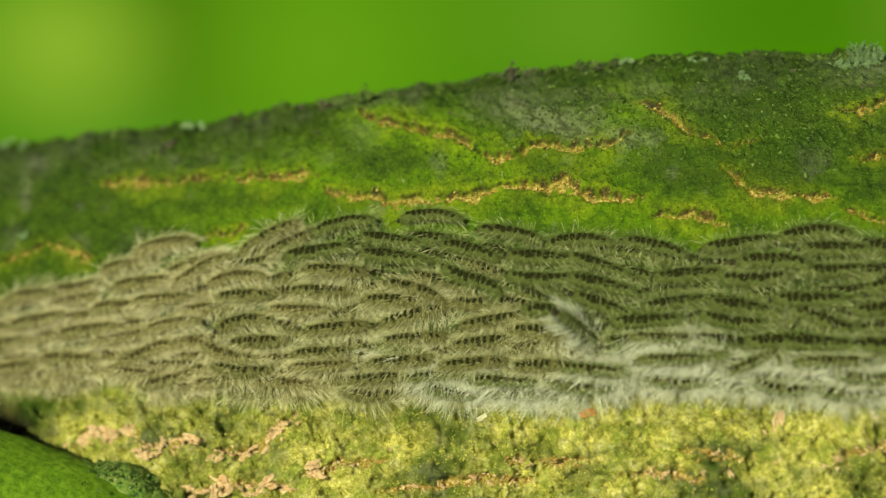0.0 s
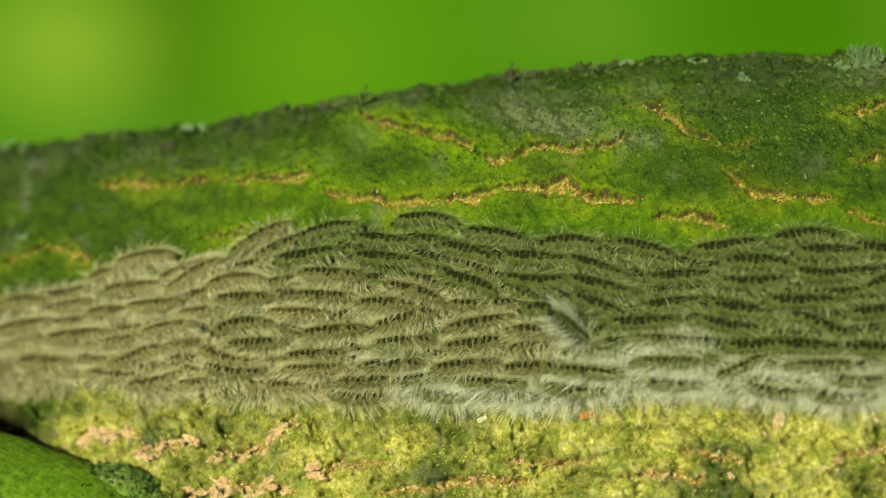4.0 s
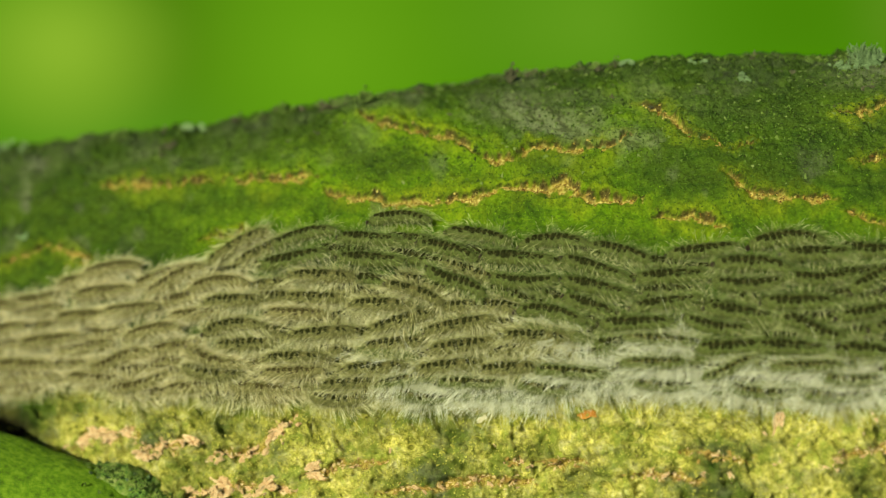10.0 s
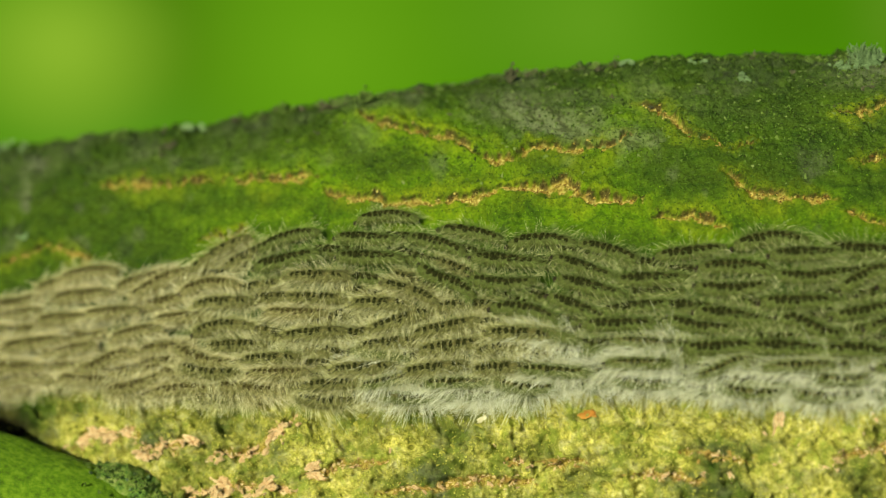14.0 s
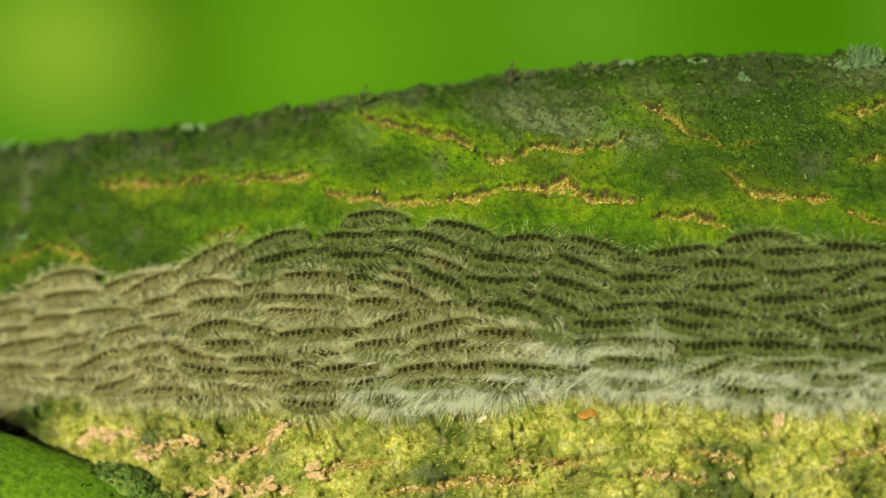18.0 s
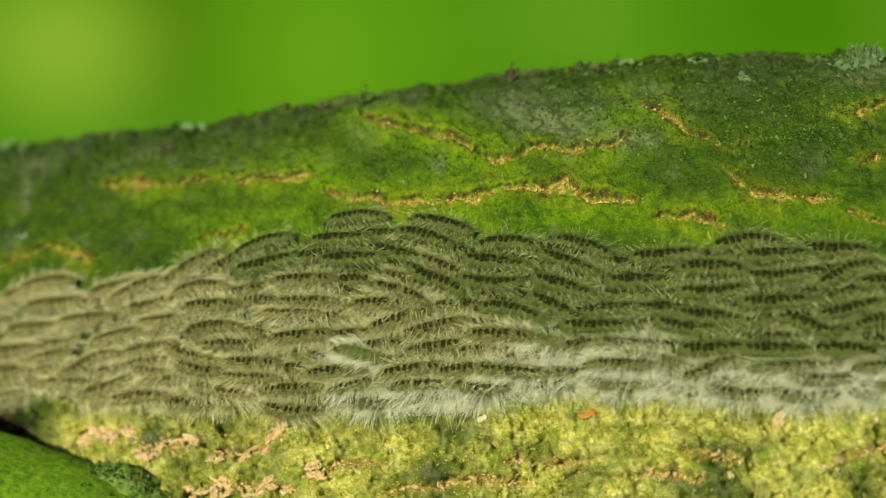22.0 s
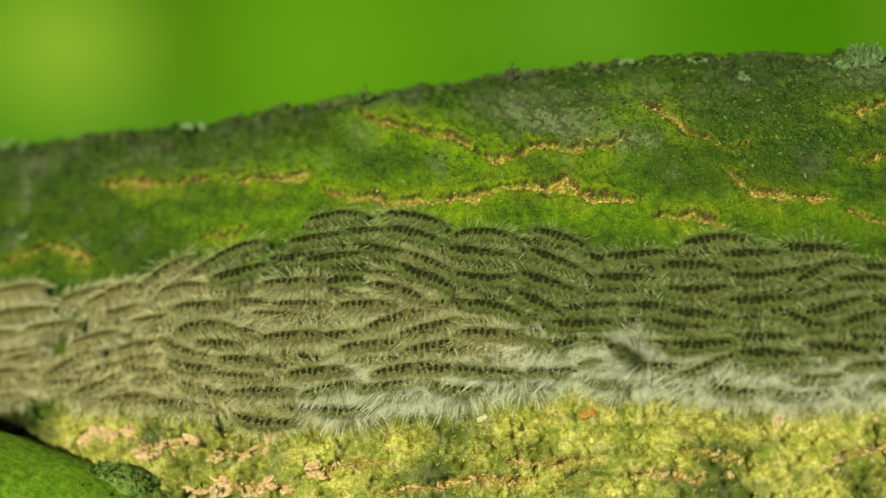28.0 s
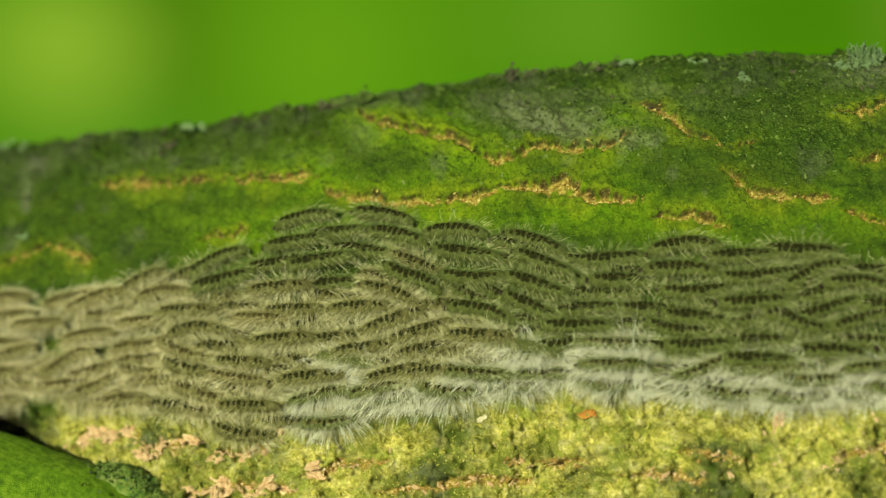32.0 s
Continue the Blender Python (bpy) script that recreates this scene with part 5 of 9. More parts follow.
    walk(herd[49], bark_rows(1.6, (0, -0.0085, -0.0340, 5), (3, -0.0105, -0.0343, 5), (6, -0.0151, -0.0352, 6), (9, -0.0157, -0.0352, 6), (12, -0.0166, -0.0352, 6), (14.5, -0.0173, -0.0352, 6), (17, -0.0194, -0.0357, 6), (20, -0.0215, -0.0361, 7), (23, -0.0226, -0.0362, 7), (25.5, -0.0237, -0.0364, 7), (28, -0.0248, -0.0367, 7), (30, -0.0261, -0.0369, 7), (32, -0.0269, -0.0370, 8)))
    walk(herd[50], bark_rows(2.2, (0, 0.0176, -0.0350, 7), (3, 0.0152, -0.0350, 8), (6, 0.0131, -0.0354, 8), (9, 0.0105, -0.0357, 8), (12, 0.0073, -0.0358, 9), (14.5, 0.0053, -0.0361, 9), (17, 0.0039, -0.0364, 9), (20, 0.0015, -0.0367, 10), (23, -0.0001, -0.0367, 10), (25.5, -0.0009, -0.0369, 10), (28, -0.0004, -0.0368, 11), (30, -0.0020, -0.0370, 11), (32, -0.0030, -0.0370, 12)))
    walk(herd[51], bark_rows(3.3, (0, 0.0137, -0.0425, 5), (3, 0.0111, -0.0427, 6), (6, 0.0095, -0.0428, 7), (9, 0.0061, -0.0428, 7), (12, 0.0019, -0.0434, 7), (14.5, -0.0007, -0.0441, 8), (17, -0.0026, -0.0445, 8), (20, -0.0063, -0.0451, 9), (23, -0.0095, -0.0452, 9), (25.5, -0.0103, -0.0452, 9), (28, -0.0113, -0.0455, 11), (30, -0.0130, -0.0460, 13), (32, -0.0142, -0.0464, 15)))
    walk(herd[52], bark_rows(3.3, (0, 0.0371, -0.0428, 3), (3, 0.0342, -0.0429, 3), (6, 0.0320, -0.0431, 3), (9, 0.0271, -0.0432, 3), (12, 0.0238, -0.0433, 4), (14.5, 0.0225, -0.0433, 5), (17, 0.0165, -0.0433, 7), (20, 0.0126, -0.0438, 8), (23, 0.0094, -0.0444, 6), (25.5, 0.0074, -0.0449, 6), (28, 0.0023, -0.0450, 6), (30, 0.0002, -0.0452, 6), (32, -0.0012, -0.0452, 7)))
    walk(herd[53], bark_rows(3.1, (0, -0.0126, -0.0424, 4), (3, -0.0146, -0.0428, 4), (6, -0.0185, -0.0437, 4), (9, -0.0211, -0.0440, 5), (12, -0.0240, -0.0443, 5), (14.5, -0.0273, -0.0448, 5), (17, -0.0305, -0.0455, 5), (20, -0.0350, -0.0468, 6), (23, -0.0373, -0.0472, 7), (25.5, -0.0403, -0.0476, 6), (28, -0.0432, -0.0485, 6), (30, -0.0450, -0.0495, 6), (32, -0.0460, -0.0504, 6)))
    walk(herd[54], bark_rows(3.2, (0, 0.0230, -0.0515, -1), (3, 0.0205, -0.0518, -1), (6, 0.0173, -0.0519, -1), (9, 0.0132, -0.0518, 0), (12, 0.0093, -0.0520, 1), (14.5, 0.0062, -0.0522, 3), (17, 0.0020, -0.0524, 5), (20, -0.0023, -0.0531, 7), (23, -0.0059, -0.0538, 5), (25.5, -0.0082, -0.0543, 5), (28, -0.0167, -0.0552, 10), (30, -0.0189, -0.0557, 13), (32, -0.0206, -0.0562, 14)))
    walk(herd[55], bark_rows(2.6, (0, -0.0009, -0.0496, 4), (3, -0.0035, -0.0502, 5), (6, -0.0074, -0.0510, 6), (9, -0.0102, -0.0513, 7), (12, -0.0136, -0.0517, 7), (14.5, -0.0172, -0.0524, 8), (17, -0.0207, -0.0532, 8), (20, -0.0258, -0.0546, 9), (23, -0.0292, -0.0553, 10), (25.5, -0.0328, -0.0560, 10), (28, -0.0382, -0.0580, 11), (30, -0.0410, -0.0598, 11), (32, -0.0429, -0.0615, 12)))
    walk(herd[56], bark_rows(4.1, (0, 0.0368, -0.0125, -1), (3, 0.0352, -0.0126, -1), (6, 0.0350, -0.0127, -1), (9, 0.0326, -0.0128, -1), (12, 0.0272, -0.0133, -2), (14.5, 0.0226, -0.0135, -2), (17, 0.0207, -0.0135, -2), (20, 0.0197, -0.0135, -2), (23, 0.0189, -0.0135, -2), (25.5, 0.0180, -0.0131, -2), (28, 0.0170, -0.0126, -2), (30, 0.0145, -0.0121, -2), (32, 0.0125, -0.0117, -2)))
    walk(herd[57], bark_rows(3.0, (0, 0.0376, -0.0312, -3), (3, 0.0369, -0.0305, -2), (6, 0.0369, -0.0310, -2), (9, 0.0362, -0.0325, -2), (12, 0.0316, -0.0318, -2), (14.5, 0.0288, -0.0316, -2), (17, 0.0255, -0.0322, -2), (20, 0.0235, -0.0323, -2), (23, 0.0220, -0.0323, -2), (25.5, 0.0205, -0.0324, -2), (28, 0.0186, -0.0323, -2), (30, 0.0157, -0.0323, -1), (32, 0.0145, -0.0324, -2)))
    walk(herd[58], bark_rows(2.2, (0, 0.0365, -0.0365, 5), (3, 0.0347, -0.0363, 5), (6, 0.0333, -0.0366, 5), (9, 0.0305, -0.0370, 4), (12, 0.0266, -0.0369, 5), (14.5, 0.0237, -0.0369, 6), (17, 0.0206, -0.0372, 7), (20, 0.0178, -0.0375, 7), (23, 0.0157, -0.0378, 7), (25.5, 0.0143, -0.0380, 7), (28, 0.0122, -0.0379, 8), (30, 0.0099, -0.0380, 9), (32, 0.0086, -0.0381, 9)))
    walk(herd[59], bark_rows(1.4, (0, 0.0501, 0.0000, 2), (3, 0.0471, 0.0000, 2), (6, 0.0441, 0.0000, 2), (9, 0.0418, 0.0004, 2), (12, 0.0395, 0.0008, 1), (14.5, 0.0364, 0.0005, 1), (17, 0.0334, 0.0002, 1), (20, 0.0289, -0.0001, 1), (23, 0.0228, -0.0004, 0), (25.5, 0.0192, 0.0008, 0), (28, 0.0157, 0.0021, 0), (30, 0.0107, 0.0031, -0), (32, 0.0058, 0.0041, -1)))
    walk(herd[60], bark_rows(1.0, (0, 0.0764, -0.0014, -16), (3, 0.0734, -0.0015, -16), (6, 0.0704, -0.0016, -16), (9, 0.0654, -0.0022, -16), (12, 0.0626, -0.0030, -17), (14.5, 0.0599, -0.0023, -18), (17, 0.0572, -0.0016, -19), (20, 0.0538, -0.0009, -19), (23, 0.0500, -0.0006, -18), (25.5, 0.0465, 0.0004, -19), (28, 0.0430, 0.0014, -20), (30, 0.0387, 0.0012, -20), (32, 0.0343, 0.0010, -20)))
    walk(herd[61], bark_rows(3.7, (0, 0.0571, -0.0082, -18), (3, 0.0563, -0.0082, -17), (6, 0.0559, -0.0082, -17), (9, 0.0554, -0.0083, -17), (12, 0.0542, -0.0085, -17), (14.5, 0.0516, -0.0085, -19), (17, 0.0515, -0.0085, -20), (20, 0.0508, -0.0083, -19), (23, 0.0440, -0.0065, -19), (25.5, 0.0425, -0.0069, -20), (28, 0.0417, -0.0068, -21), (30, 0.0390, -0.0067, -21), (32, 0.0377, -0.0067, -20)))
    walk(herd[62], bark_rows(4.3, (0, 0.0581, -0.0151, -12), (3, 0.0578, -0.0151, -12), (6, 0.0575, -0.0153, -12), (9, 0.0565, -0.0154, -12), (12, 0.0548, -0.0154, -12), (14.5, 0.0535, -0.0154, -14), (17, 0.0489, -0.0158, -15), (20, 0.0470, -0.0157, -16), (23, 0.0436, -0.0152, -16), (25.5, 0.0412, -0.0151, -17), (28, 0.0395, -0.0148, -17), (30, 0.0368, -0.0146, -17), (32, 0.0352, -0.0146, -17)))
    walk(herd[63], bark_rows(3.2, (0, 0.0418, -0.0255, -10), (3, 0.0418, -0.0245, -10), (6, 0.0418, -0.0247, -10), (9, 0.0412, -0.0250, -9), (12, 0.0364, -0.0241, -9), (14.5, 0.0302, -0.0242, -10), (17, 0.0283, -0.0243, -11), (20, 0.0270, -0.0243, -11), (23, 0.0259, -0.0243, -11), (25.5, 0.0236, -0.0243, -12), (28, 0.0207, -0.0242, -12), (30, 0.0164, -0.0241, -12), (32, 0.0155, -0.0244, -12)))
    walk(herd[64], bark_rows(3.0, (0, 0.0587, -0.0219, -19), (3, 0.0579, -0.0217, -20), (6, 0.0573, -0.0219, -20), (9, 0.0563, -0.0220, -19), (12, 0.0527, -0.0220, -20), (14.5, 0.0489, -0.0223, -21), (17, 0.0458, -0.0226, -23), (20, 0.0439, -0.0226, -24), (23, 0.0412, -0.0223, -25), (25.5, 0.0389, -0.0223, -26), (28, 0.0372, -0.0221, -26), (30, 0.0346, -0.0219, -25), (32, 0.0334, -0.0219, -24)))
    walk(herd[65], bark_rows(0.7, (0, 0.1049, 0.0000, 9), (3, 0.1019, -0.0003, 9), (6, 0.0989, -0.0006, 9), (9, 0.0943, -0.0014, 8), (12, 0.0909, -0.0022, 8), (14.5, 0.0881, -0.0025, 8), (17, 0.0852, -0.0028, 8), (20, 0.0816, -0.0032, 8), (23, 0.0775, -0.0038, 6), (25.5, 0.0737, -0.0040, 6), (28, 0.0699, -0.0043, 6), (30, 0.0652, -0.0045, 5), (32, 0.0604, -0.0047, 5)))
    walk(herd[66], bark_rows(2.2, (0, 0.0882, -0.0112, 5), (3, 0.0862, -0.0113, 5), (6, 0.0846, -0.0113, 4), (9, 0.0834, -0.0111, 4), (12, 0.0788, -0.0112, 4), (14.5, 0.0740, -0.0124, 3), (17, 0.0724, -0.0128, 3), (20, 0.0718, -0.0129, 2), (23, 0.0707, -0.0129, 1), (25.5, 0.0684, -0.0129, 0), (28, 0.0672, -0.0128, -0), (30, 0.0659, -0.0126, -0), (32, 0.0657, -0.0126, -0)))
    walk(herd[67], bark_rows(1.8, (0, 0.0832, -0.0206, 9), (3, 0.0821, -0.0205, 8), (6, 0.0811, -0.0203, 8), (9, 0.0807, -0.0201, 8), (12, 0.0756, -0.0206, 8), (14.5, 0.0685, -0.0219, 7), (17, 0.0653, -0.0225, 7), (20, 0.0610, -0.0226, 7), (23, 0.0575, -0.0226, 6), (25.5, 0.0541, -0.0226, 6), (28, 0.0534, -0.0226, 6), (30, 0.0527, -0.0223, 5), (32, 0.0523, -0.0223, 5)))
    walk(herd[68], bark_rows(3.5, (0, 0.0733, -0.0271, 4), (3, 0.0726, -0.0271, 3), (6, 0.0715, -0.0272, 3), (9, 0.0705, -0.0273, 3), (12, 0.0670, -0.0275, 2), (14.5, 0.0630, -0.0280, 2), (17, 0.0595, -0.0285, 2), (20, 0.0569, -0.0286, 2), (23, 0.0547, -0.0286, 1), (25.5, 0.0522, -0.0286, 1), (28, 0.0510, -0.0286, 1), (30, 0.0496, -0.0285, 1), (32, 0.0491, -0.0285, 1)))
    walk(herd[69], bark_rows(3.2, (0, 0.1029, -0.0265, -8), (3, 0.1025, -0.0274, -9), (6, 0.0997, -0.0276, -10), (9, 0.0978, -0.0277, -10), (12, 0.0950, -0.0274, -9), (14.5, 0.0909, -0.0277, -8), (17, 0.0889, -0.0280, -7), (20, 0.0875, -0.0280, -7), (23, 0.0867, -0.0280, -7), (25.5, 0.0849, -0.0282, -7), (28, 0.0843, -0.0284, -7), (30, 0.0840, -0.0287, -7), (32, 0.0840, -0.0287, -8)))
    walk(herd[70], bark_rows(1.8, (0, 0.0776, -0.0330, -1), (3, 0.0776, -0.0330, -2), (6, 0.0776, -0.0328, -3), (9, 0.0770, -0.0328, -3), (12, 0.0745, -0.0337, -3), (14.5, 0.0719, -0.0342, -3), (17, 0.0684, -0.0342, -2), (20, 0.0660, -0.0344, -2), (23, 0.0646, -0.0345, -2), (25.5, 0.0627, -0.0344, -2), (28, 0.0619, -0.0345, -2), (30, 0.0611, -0.0345, -2), (32, 0.0607, -0.0345, -2)))
    walk(herd[71], bark_rows(4.3, (0, 0.0813, -0.0404, 3), (3, 0.0801, -0.0407, 2), (6, 0.0785, -0.0410, 2), (9, 0.0766, -0.0411, 2), (12, 0.0732, -0.0412, 1), (14.5, 0.0701, -0.0413, 1), (17, 0.0678, -0.0411, 0), (20, 0.0650, -0.0416, 1), (23, 0.0635, -0.0418, 1), (25.5, 0.0620, -0.0414, 1), (28, 0.0624, -0.0417, 2), (30, 0.0615, -0.0416, 2), (32, 0.0610, -0.0418, 2)))
    walk(herd[72], bark_rows(1.3, (0, 0.0832, -0.0493, -2), (3, 0.0824, -0.0495, -2), (6, 0.0817, -0.0500, -2), (9, 0.0797, -0.0501, -3), (12, 0.0746, -0.0495, -3), (14.5, 0.0715, -0.0490, -3), (17, 0.0693, -0.0491, -4), (20, 0.0653, -0.0500, -3), (23, 0.0630, -0.0501, -2), (25.5, 0.0617, -0.0494, -2), (28, 0.0627, -0.0499, 0), (30, 0.0617, -0.0499, 0), (32, 0.0608, -0.0501, -0)))
    walk(herd[73], bark_rows(2.3, (0, 0.0503, -0.0525, -6), (3, 0.0483, -0.0532, -6), (6, 0.0457, -0.0537, -6), (9, 0.0402, -0.0528, -6), (12, 0.0355, -0.0526, -5), (14.5, 0.0291, -0.0518, -5), (17, 0.0232, -0.0513, -4), (20, 0.0182, -0.0519, -4), (23, 0.0133, -0.0535, -5), (25.5, 0.0095, -0.0546, -4), (28, 0.0072, -0.0549, -5), (30, 0.0052, -0.0550, -5), (32, 0.0036, -0.0550, -5)))
    walk(herd[74], bark_rows(3.4, (0, 0.0554, -0.0445, -3), (3, 0.0536, -0.0447, -3), (6, 0.0519, -0.0450, -3), (9, 0.0482, -0.0449, -3), (12, 0.0440, -0.0448, -2), (14.5, 0.0402, -0.0445, -2), (17, 0.0343, -0.0440, -2), (20, 0.0299, -0.0446, -2), (23, 0.0261, -0.0456, -2), (25.5, 0.0232, -0.0461, -0), (28, 0.0178, -0.0468, -2), (30, 0.0156, -0.0469, -2), (32, 0.0142, -0.0469, -2)))
    walk(herd[75], bark_rows(0.9, (0, 0.0054, -0.0571, -7), (3, 0.0024, -0.0577, -6), (6, -0.0014, -0.0584, -5), (9, -0.0043, -0.0588, -4), (12, -0.0080, -0.0592, -3), (14.5, -0.0119, -0.0599, -2), (17, -0.0155, -0.0608, -1), (20, -0.0208, -0.0622, 1), (23, -0.0248, -0.0633, 1), (25.5, -0.0289, -0.0643, 2), (28, -0.0345, -0.0666, 2), (30, -0.0379, -0.0687, 4), (32, -0.0404, -0.0706, 6)))
    walk(herd[76], bark_rows(0.9, (0, 0.0266, -0.0580, -3), (3, 0.0242, -0.0584, -3), (6, 0.0211, -0.0586, -3), (9, 0.0165, -0.0583, -2), (12, 0.0124, -0.0584, -1), (14.5, 0.0083, -0.0583, 1), (17, 0.0030, -0.0583, 4), (20, -0.0017, -0.0590, 6), (23, -0.0059, -0.0601, 4), (25.5, -0.0089, -0.0609, 4), (28, -0.0157, -0.0616, 8), (30, -0.0180, -0.0620, 11), (32, -0.0197, -0.0624, 12)))
    walk(herd[77], bark_rows(0.6, (0, 0.1317, 0.0028, 4), (3, 0.1294, 0.0024, 4), (6, 0.1271, 0.0020, 3), (9, 0.1237, 0.0016, 4), (12, 0.1187, 0.0012, 4), (14.5, 0.1160, 0.0011, 5), (17, 0.1133, 0.0009, 5), (20, 0.1100, 0.0006, 5), (23, 0.1067, 0.0000, 5), (25.5, 0.1020, 0.0000, 5), (28, 0.0974, 0.0000, 5), (30, 0.0921, -0.0004, 5), (32, 0.0868, -0.0008, 5)))
    walk(herd[78], bark_rows(2.0, (0, 0.1387, -0.0022, 0), (3, 0.1370, -0.0025, 0), (6, 0.1353, -0.0028, 0), (9, 0.1330, -0.0030, 1), (12, 0.1307, -0.0032, 2), (14.5, 0.1275, -0.0034, 2), (17, 0.1243, -0.0036, 2), (20, 0.1205, -0.0038, 3), (23, 0.1167, -0.0038, 3), (25.5, 0.1133, -0.0041, 3), (28, 0.1098, -0.0044, 3), (30, 0.1080, -0.0042, 3), (32, 0.1062, -0.0040, 3)))
    walk(herd[79], bark_rows(3.7, (0, 0.1172, -0.0073, -4), (3, 0.1123, -0.0071, -4), (6, 0.1113, -0.0073, -5), (9, 0.1108, -0.0074, -5), (12, 0.1072, -0.0082, -4), (14.5, 0.1037, -0.0089, -3), (17, 0.1016, -0.0088, -3), (20, 0.0981, -0.0091, -3), (23, 0.0950, -0.0094, -3), (25.5, 0.0916, -0.0095, -3), (28, 0.0893, -0.0096, -4), (30, 0.0872, -0.0095, -3), (32, 0.0851, -0.0095, -3)))
    walk(herd[80], bark_rows(2.4, (0, 0.1359, -0.0089, -1), (3, 0.1355, -0.0094, -1), (6, 0.1339, -0.0104, -1), (9, 0.1323, -0.0110, -1), (12, 0.1308, -0.0109, 1), (14.5, 0.1287, -0.0105, 1), (17, 0.1258, -0.0103, 1), (20, 0.1197, -0.0102, 2), (23, 0.1167, -0.0107, 2), (25.5, 0.1122, -0.0112, 2), (28, 0.1115, -0.0112, 2), (30, 0.1108, -0.0108, 2), (32, 0.1101, -0.0106, 3)))
    walk(herd[81], bark_rows(3.0, (0, 0.1104, -0.0120, 3), (3, 0.1102, -0.0124, 3), (6, 0.1096, -0.0127, 2), (9, 0.1089, -0.0129, 2), (12, 0.1064, -0.0140, 2), (14.5, 0.1020, -0.0149, 3), (17, 0.1010, -0.0151, 4), (20, 0.0977, -0.0156, 4), (23, 0.0947, -0.0160, 4), (25.5, 0.0920, -0.0160, 4), (28, 0.0910, -0.0160, 3), (30, 0.0906, -0.0157, 4), (32, 0.0901, -0.0157, 4)))
    walk(herd[82], bark_rows(3.9, (0, 0.1290, -0.0197, 1), (3, 0.1267, -0.0198, 1), (6, 0.1263, -0.0200, 1), (9, 0.1256, -0.0200, 1), (12, 0.1252, -0.0199, 2), (14.5, 0.1247, -0.0200, 2), (17, 0.1213, -0.0201, 3), (20, 0.1184, -0.0201, 3), (23, 0.1160, -0.0201, 4), (25.5, 0.1131, -0.0202, 4), (28, 0.1120, -0.0203, 4), (30, 0.1111, -0.0201, 4), (32, 0.1102, -0.0201, 4)))
    walk(herd[83], bark_rows(2.5, (0, 0.1599, -0.0130, 17), (3, 0.1586, -0.0126, 17), (6, 0.1574, -0.0122, 18), (9, 0.1549, -0.0116, 20), (12, 0.1525, -0.0110, 21), (14.5, 0.1500, -0.0109, 21), (17, 0.1475, -0.0107, 21), (20, 0.1444, -0.0105, 21), (23, 0.1411, -0.0102, 22), (25.5, 0.1377, -0.0102, 22), (28, 0.1342, -0.0102, 23), (30, 0.1327, -0.0102, 23), (32, 0.1312, -0.0102, 23)))
    walk(herd[84], bark_rows(2.7, (0, 0.1064, -0.0222, -7), (3, 0.1064, -0.0225, -7), (6, 0.1064, -0.0230, -7), (9, 0.1062, -0.0232, -8), (12, 0.1029, -0.0242, -7), (14.5, 0.1016, -0.0246, -6), (17, 0.0979, -0.0248, -5), (20, 0.0958, -0.0249, -5), (23, 0.0943, -0.0251, -5), (25.5, 0.0921, -0.0251, -5), (28, 0.0913, -0.0252, -5), (30, 0.0906, -0.0252, -5), (32, 0.0900, -0.0252, -5)))
    walk(herd[85], bark_rows(3.2, (0, 0.1336, -0.0262, -12), (3, 0.1327, -0.0268, -13), (6, 0.1306, -0.0277, -13), (9, 0.1293, -0.0283, -13), (12, 0.1292, -0.0280, -12), (14.5, 0.1292, -0.0279, -11), (17, 0.1292, -0.0280, -11), (20, 0.1292, -0.0279, -10), (23, 0.1268, -0.0268, -10), (25.5, 0.1251, -0.0263, -10), (28, 0.1247, -0.0261, -10), (30, 0.1242, -0.0260, -10), (32, 0.1238, -0.0260, -10)))
    walk(herd[86], bark_rows(3.0, (0, 0.1188, -0.0332, 5), (3, 0.1138, -0.0341, 5), (6, 0.1072, -0.0348, 4), (9, 0.1027, -0.0349, 4), (12, 0.1003, -0.0351, 4), (14.5, 0.0974, -0.0352, 4), (17, 0.0965, -0.0353, 4), (20, 0.0956, -0.0355, 4), (23, 0.0956, -0.0358, 4), (25.5, 0.0938, -0.0354, 4), (28, 0.0920, -0.0351, 4), (30, 0.0911, -0.0348, 4), (32, 0.0911, -0.0346, 3)))
    walk(herd[87], bark_rows(3.9, (0, 0.1315, -0.0343, -2), (3, 0.1292, -0.0348, -2), (6, 0.1253, -0.0353, -2), (9, 0.1226, -0.0352, -2), (12, 0.1220, -0.0352, -1), (14.5, 0.1202, -0.0355, -1), (17, 0.1187, -0.0357, -1), (20, 0.1173, -0.0357, -1), (23, 0.1173, -0.0366, -0), (25.5, 0.1150, -0.0377, -1), (28, 0.1150, -0.0384, -1), (30, 0.1137, -0.0390, -1), (32, 0.1111, -0.0395, -1)))
    walk(herd[88], bark_rows(2.0, (0, 0.1102, -0.0406, 14), (3, 0.1082, -0.0410, 14), (6, 0.1057, -0.0415, 15), (9, 0.1032, -0.0419, 15), (12, 0.1015, -0.0424, 14), (14.5, 0.0987, -0.0422, 13), (17, 0.0976, -0.0422, 13), (20, 0.0958, -0.0423, 13), (23, 0.0954, -0.0423, 13), (25.5, 0.0955, -0.0419, 12), (28, 0.0953, -0.0418, 13), (30, 0.0947, -0.0417, 12), (32, 0.0937, -0.0424, 12)))
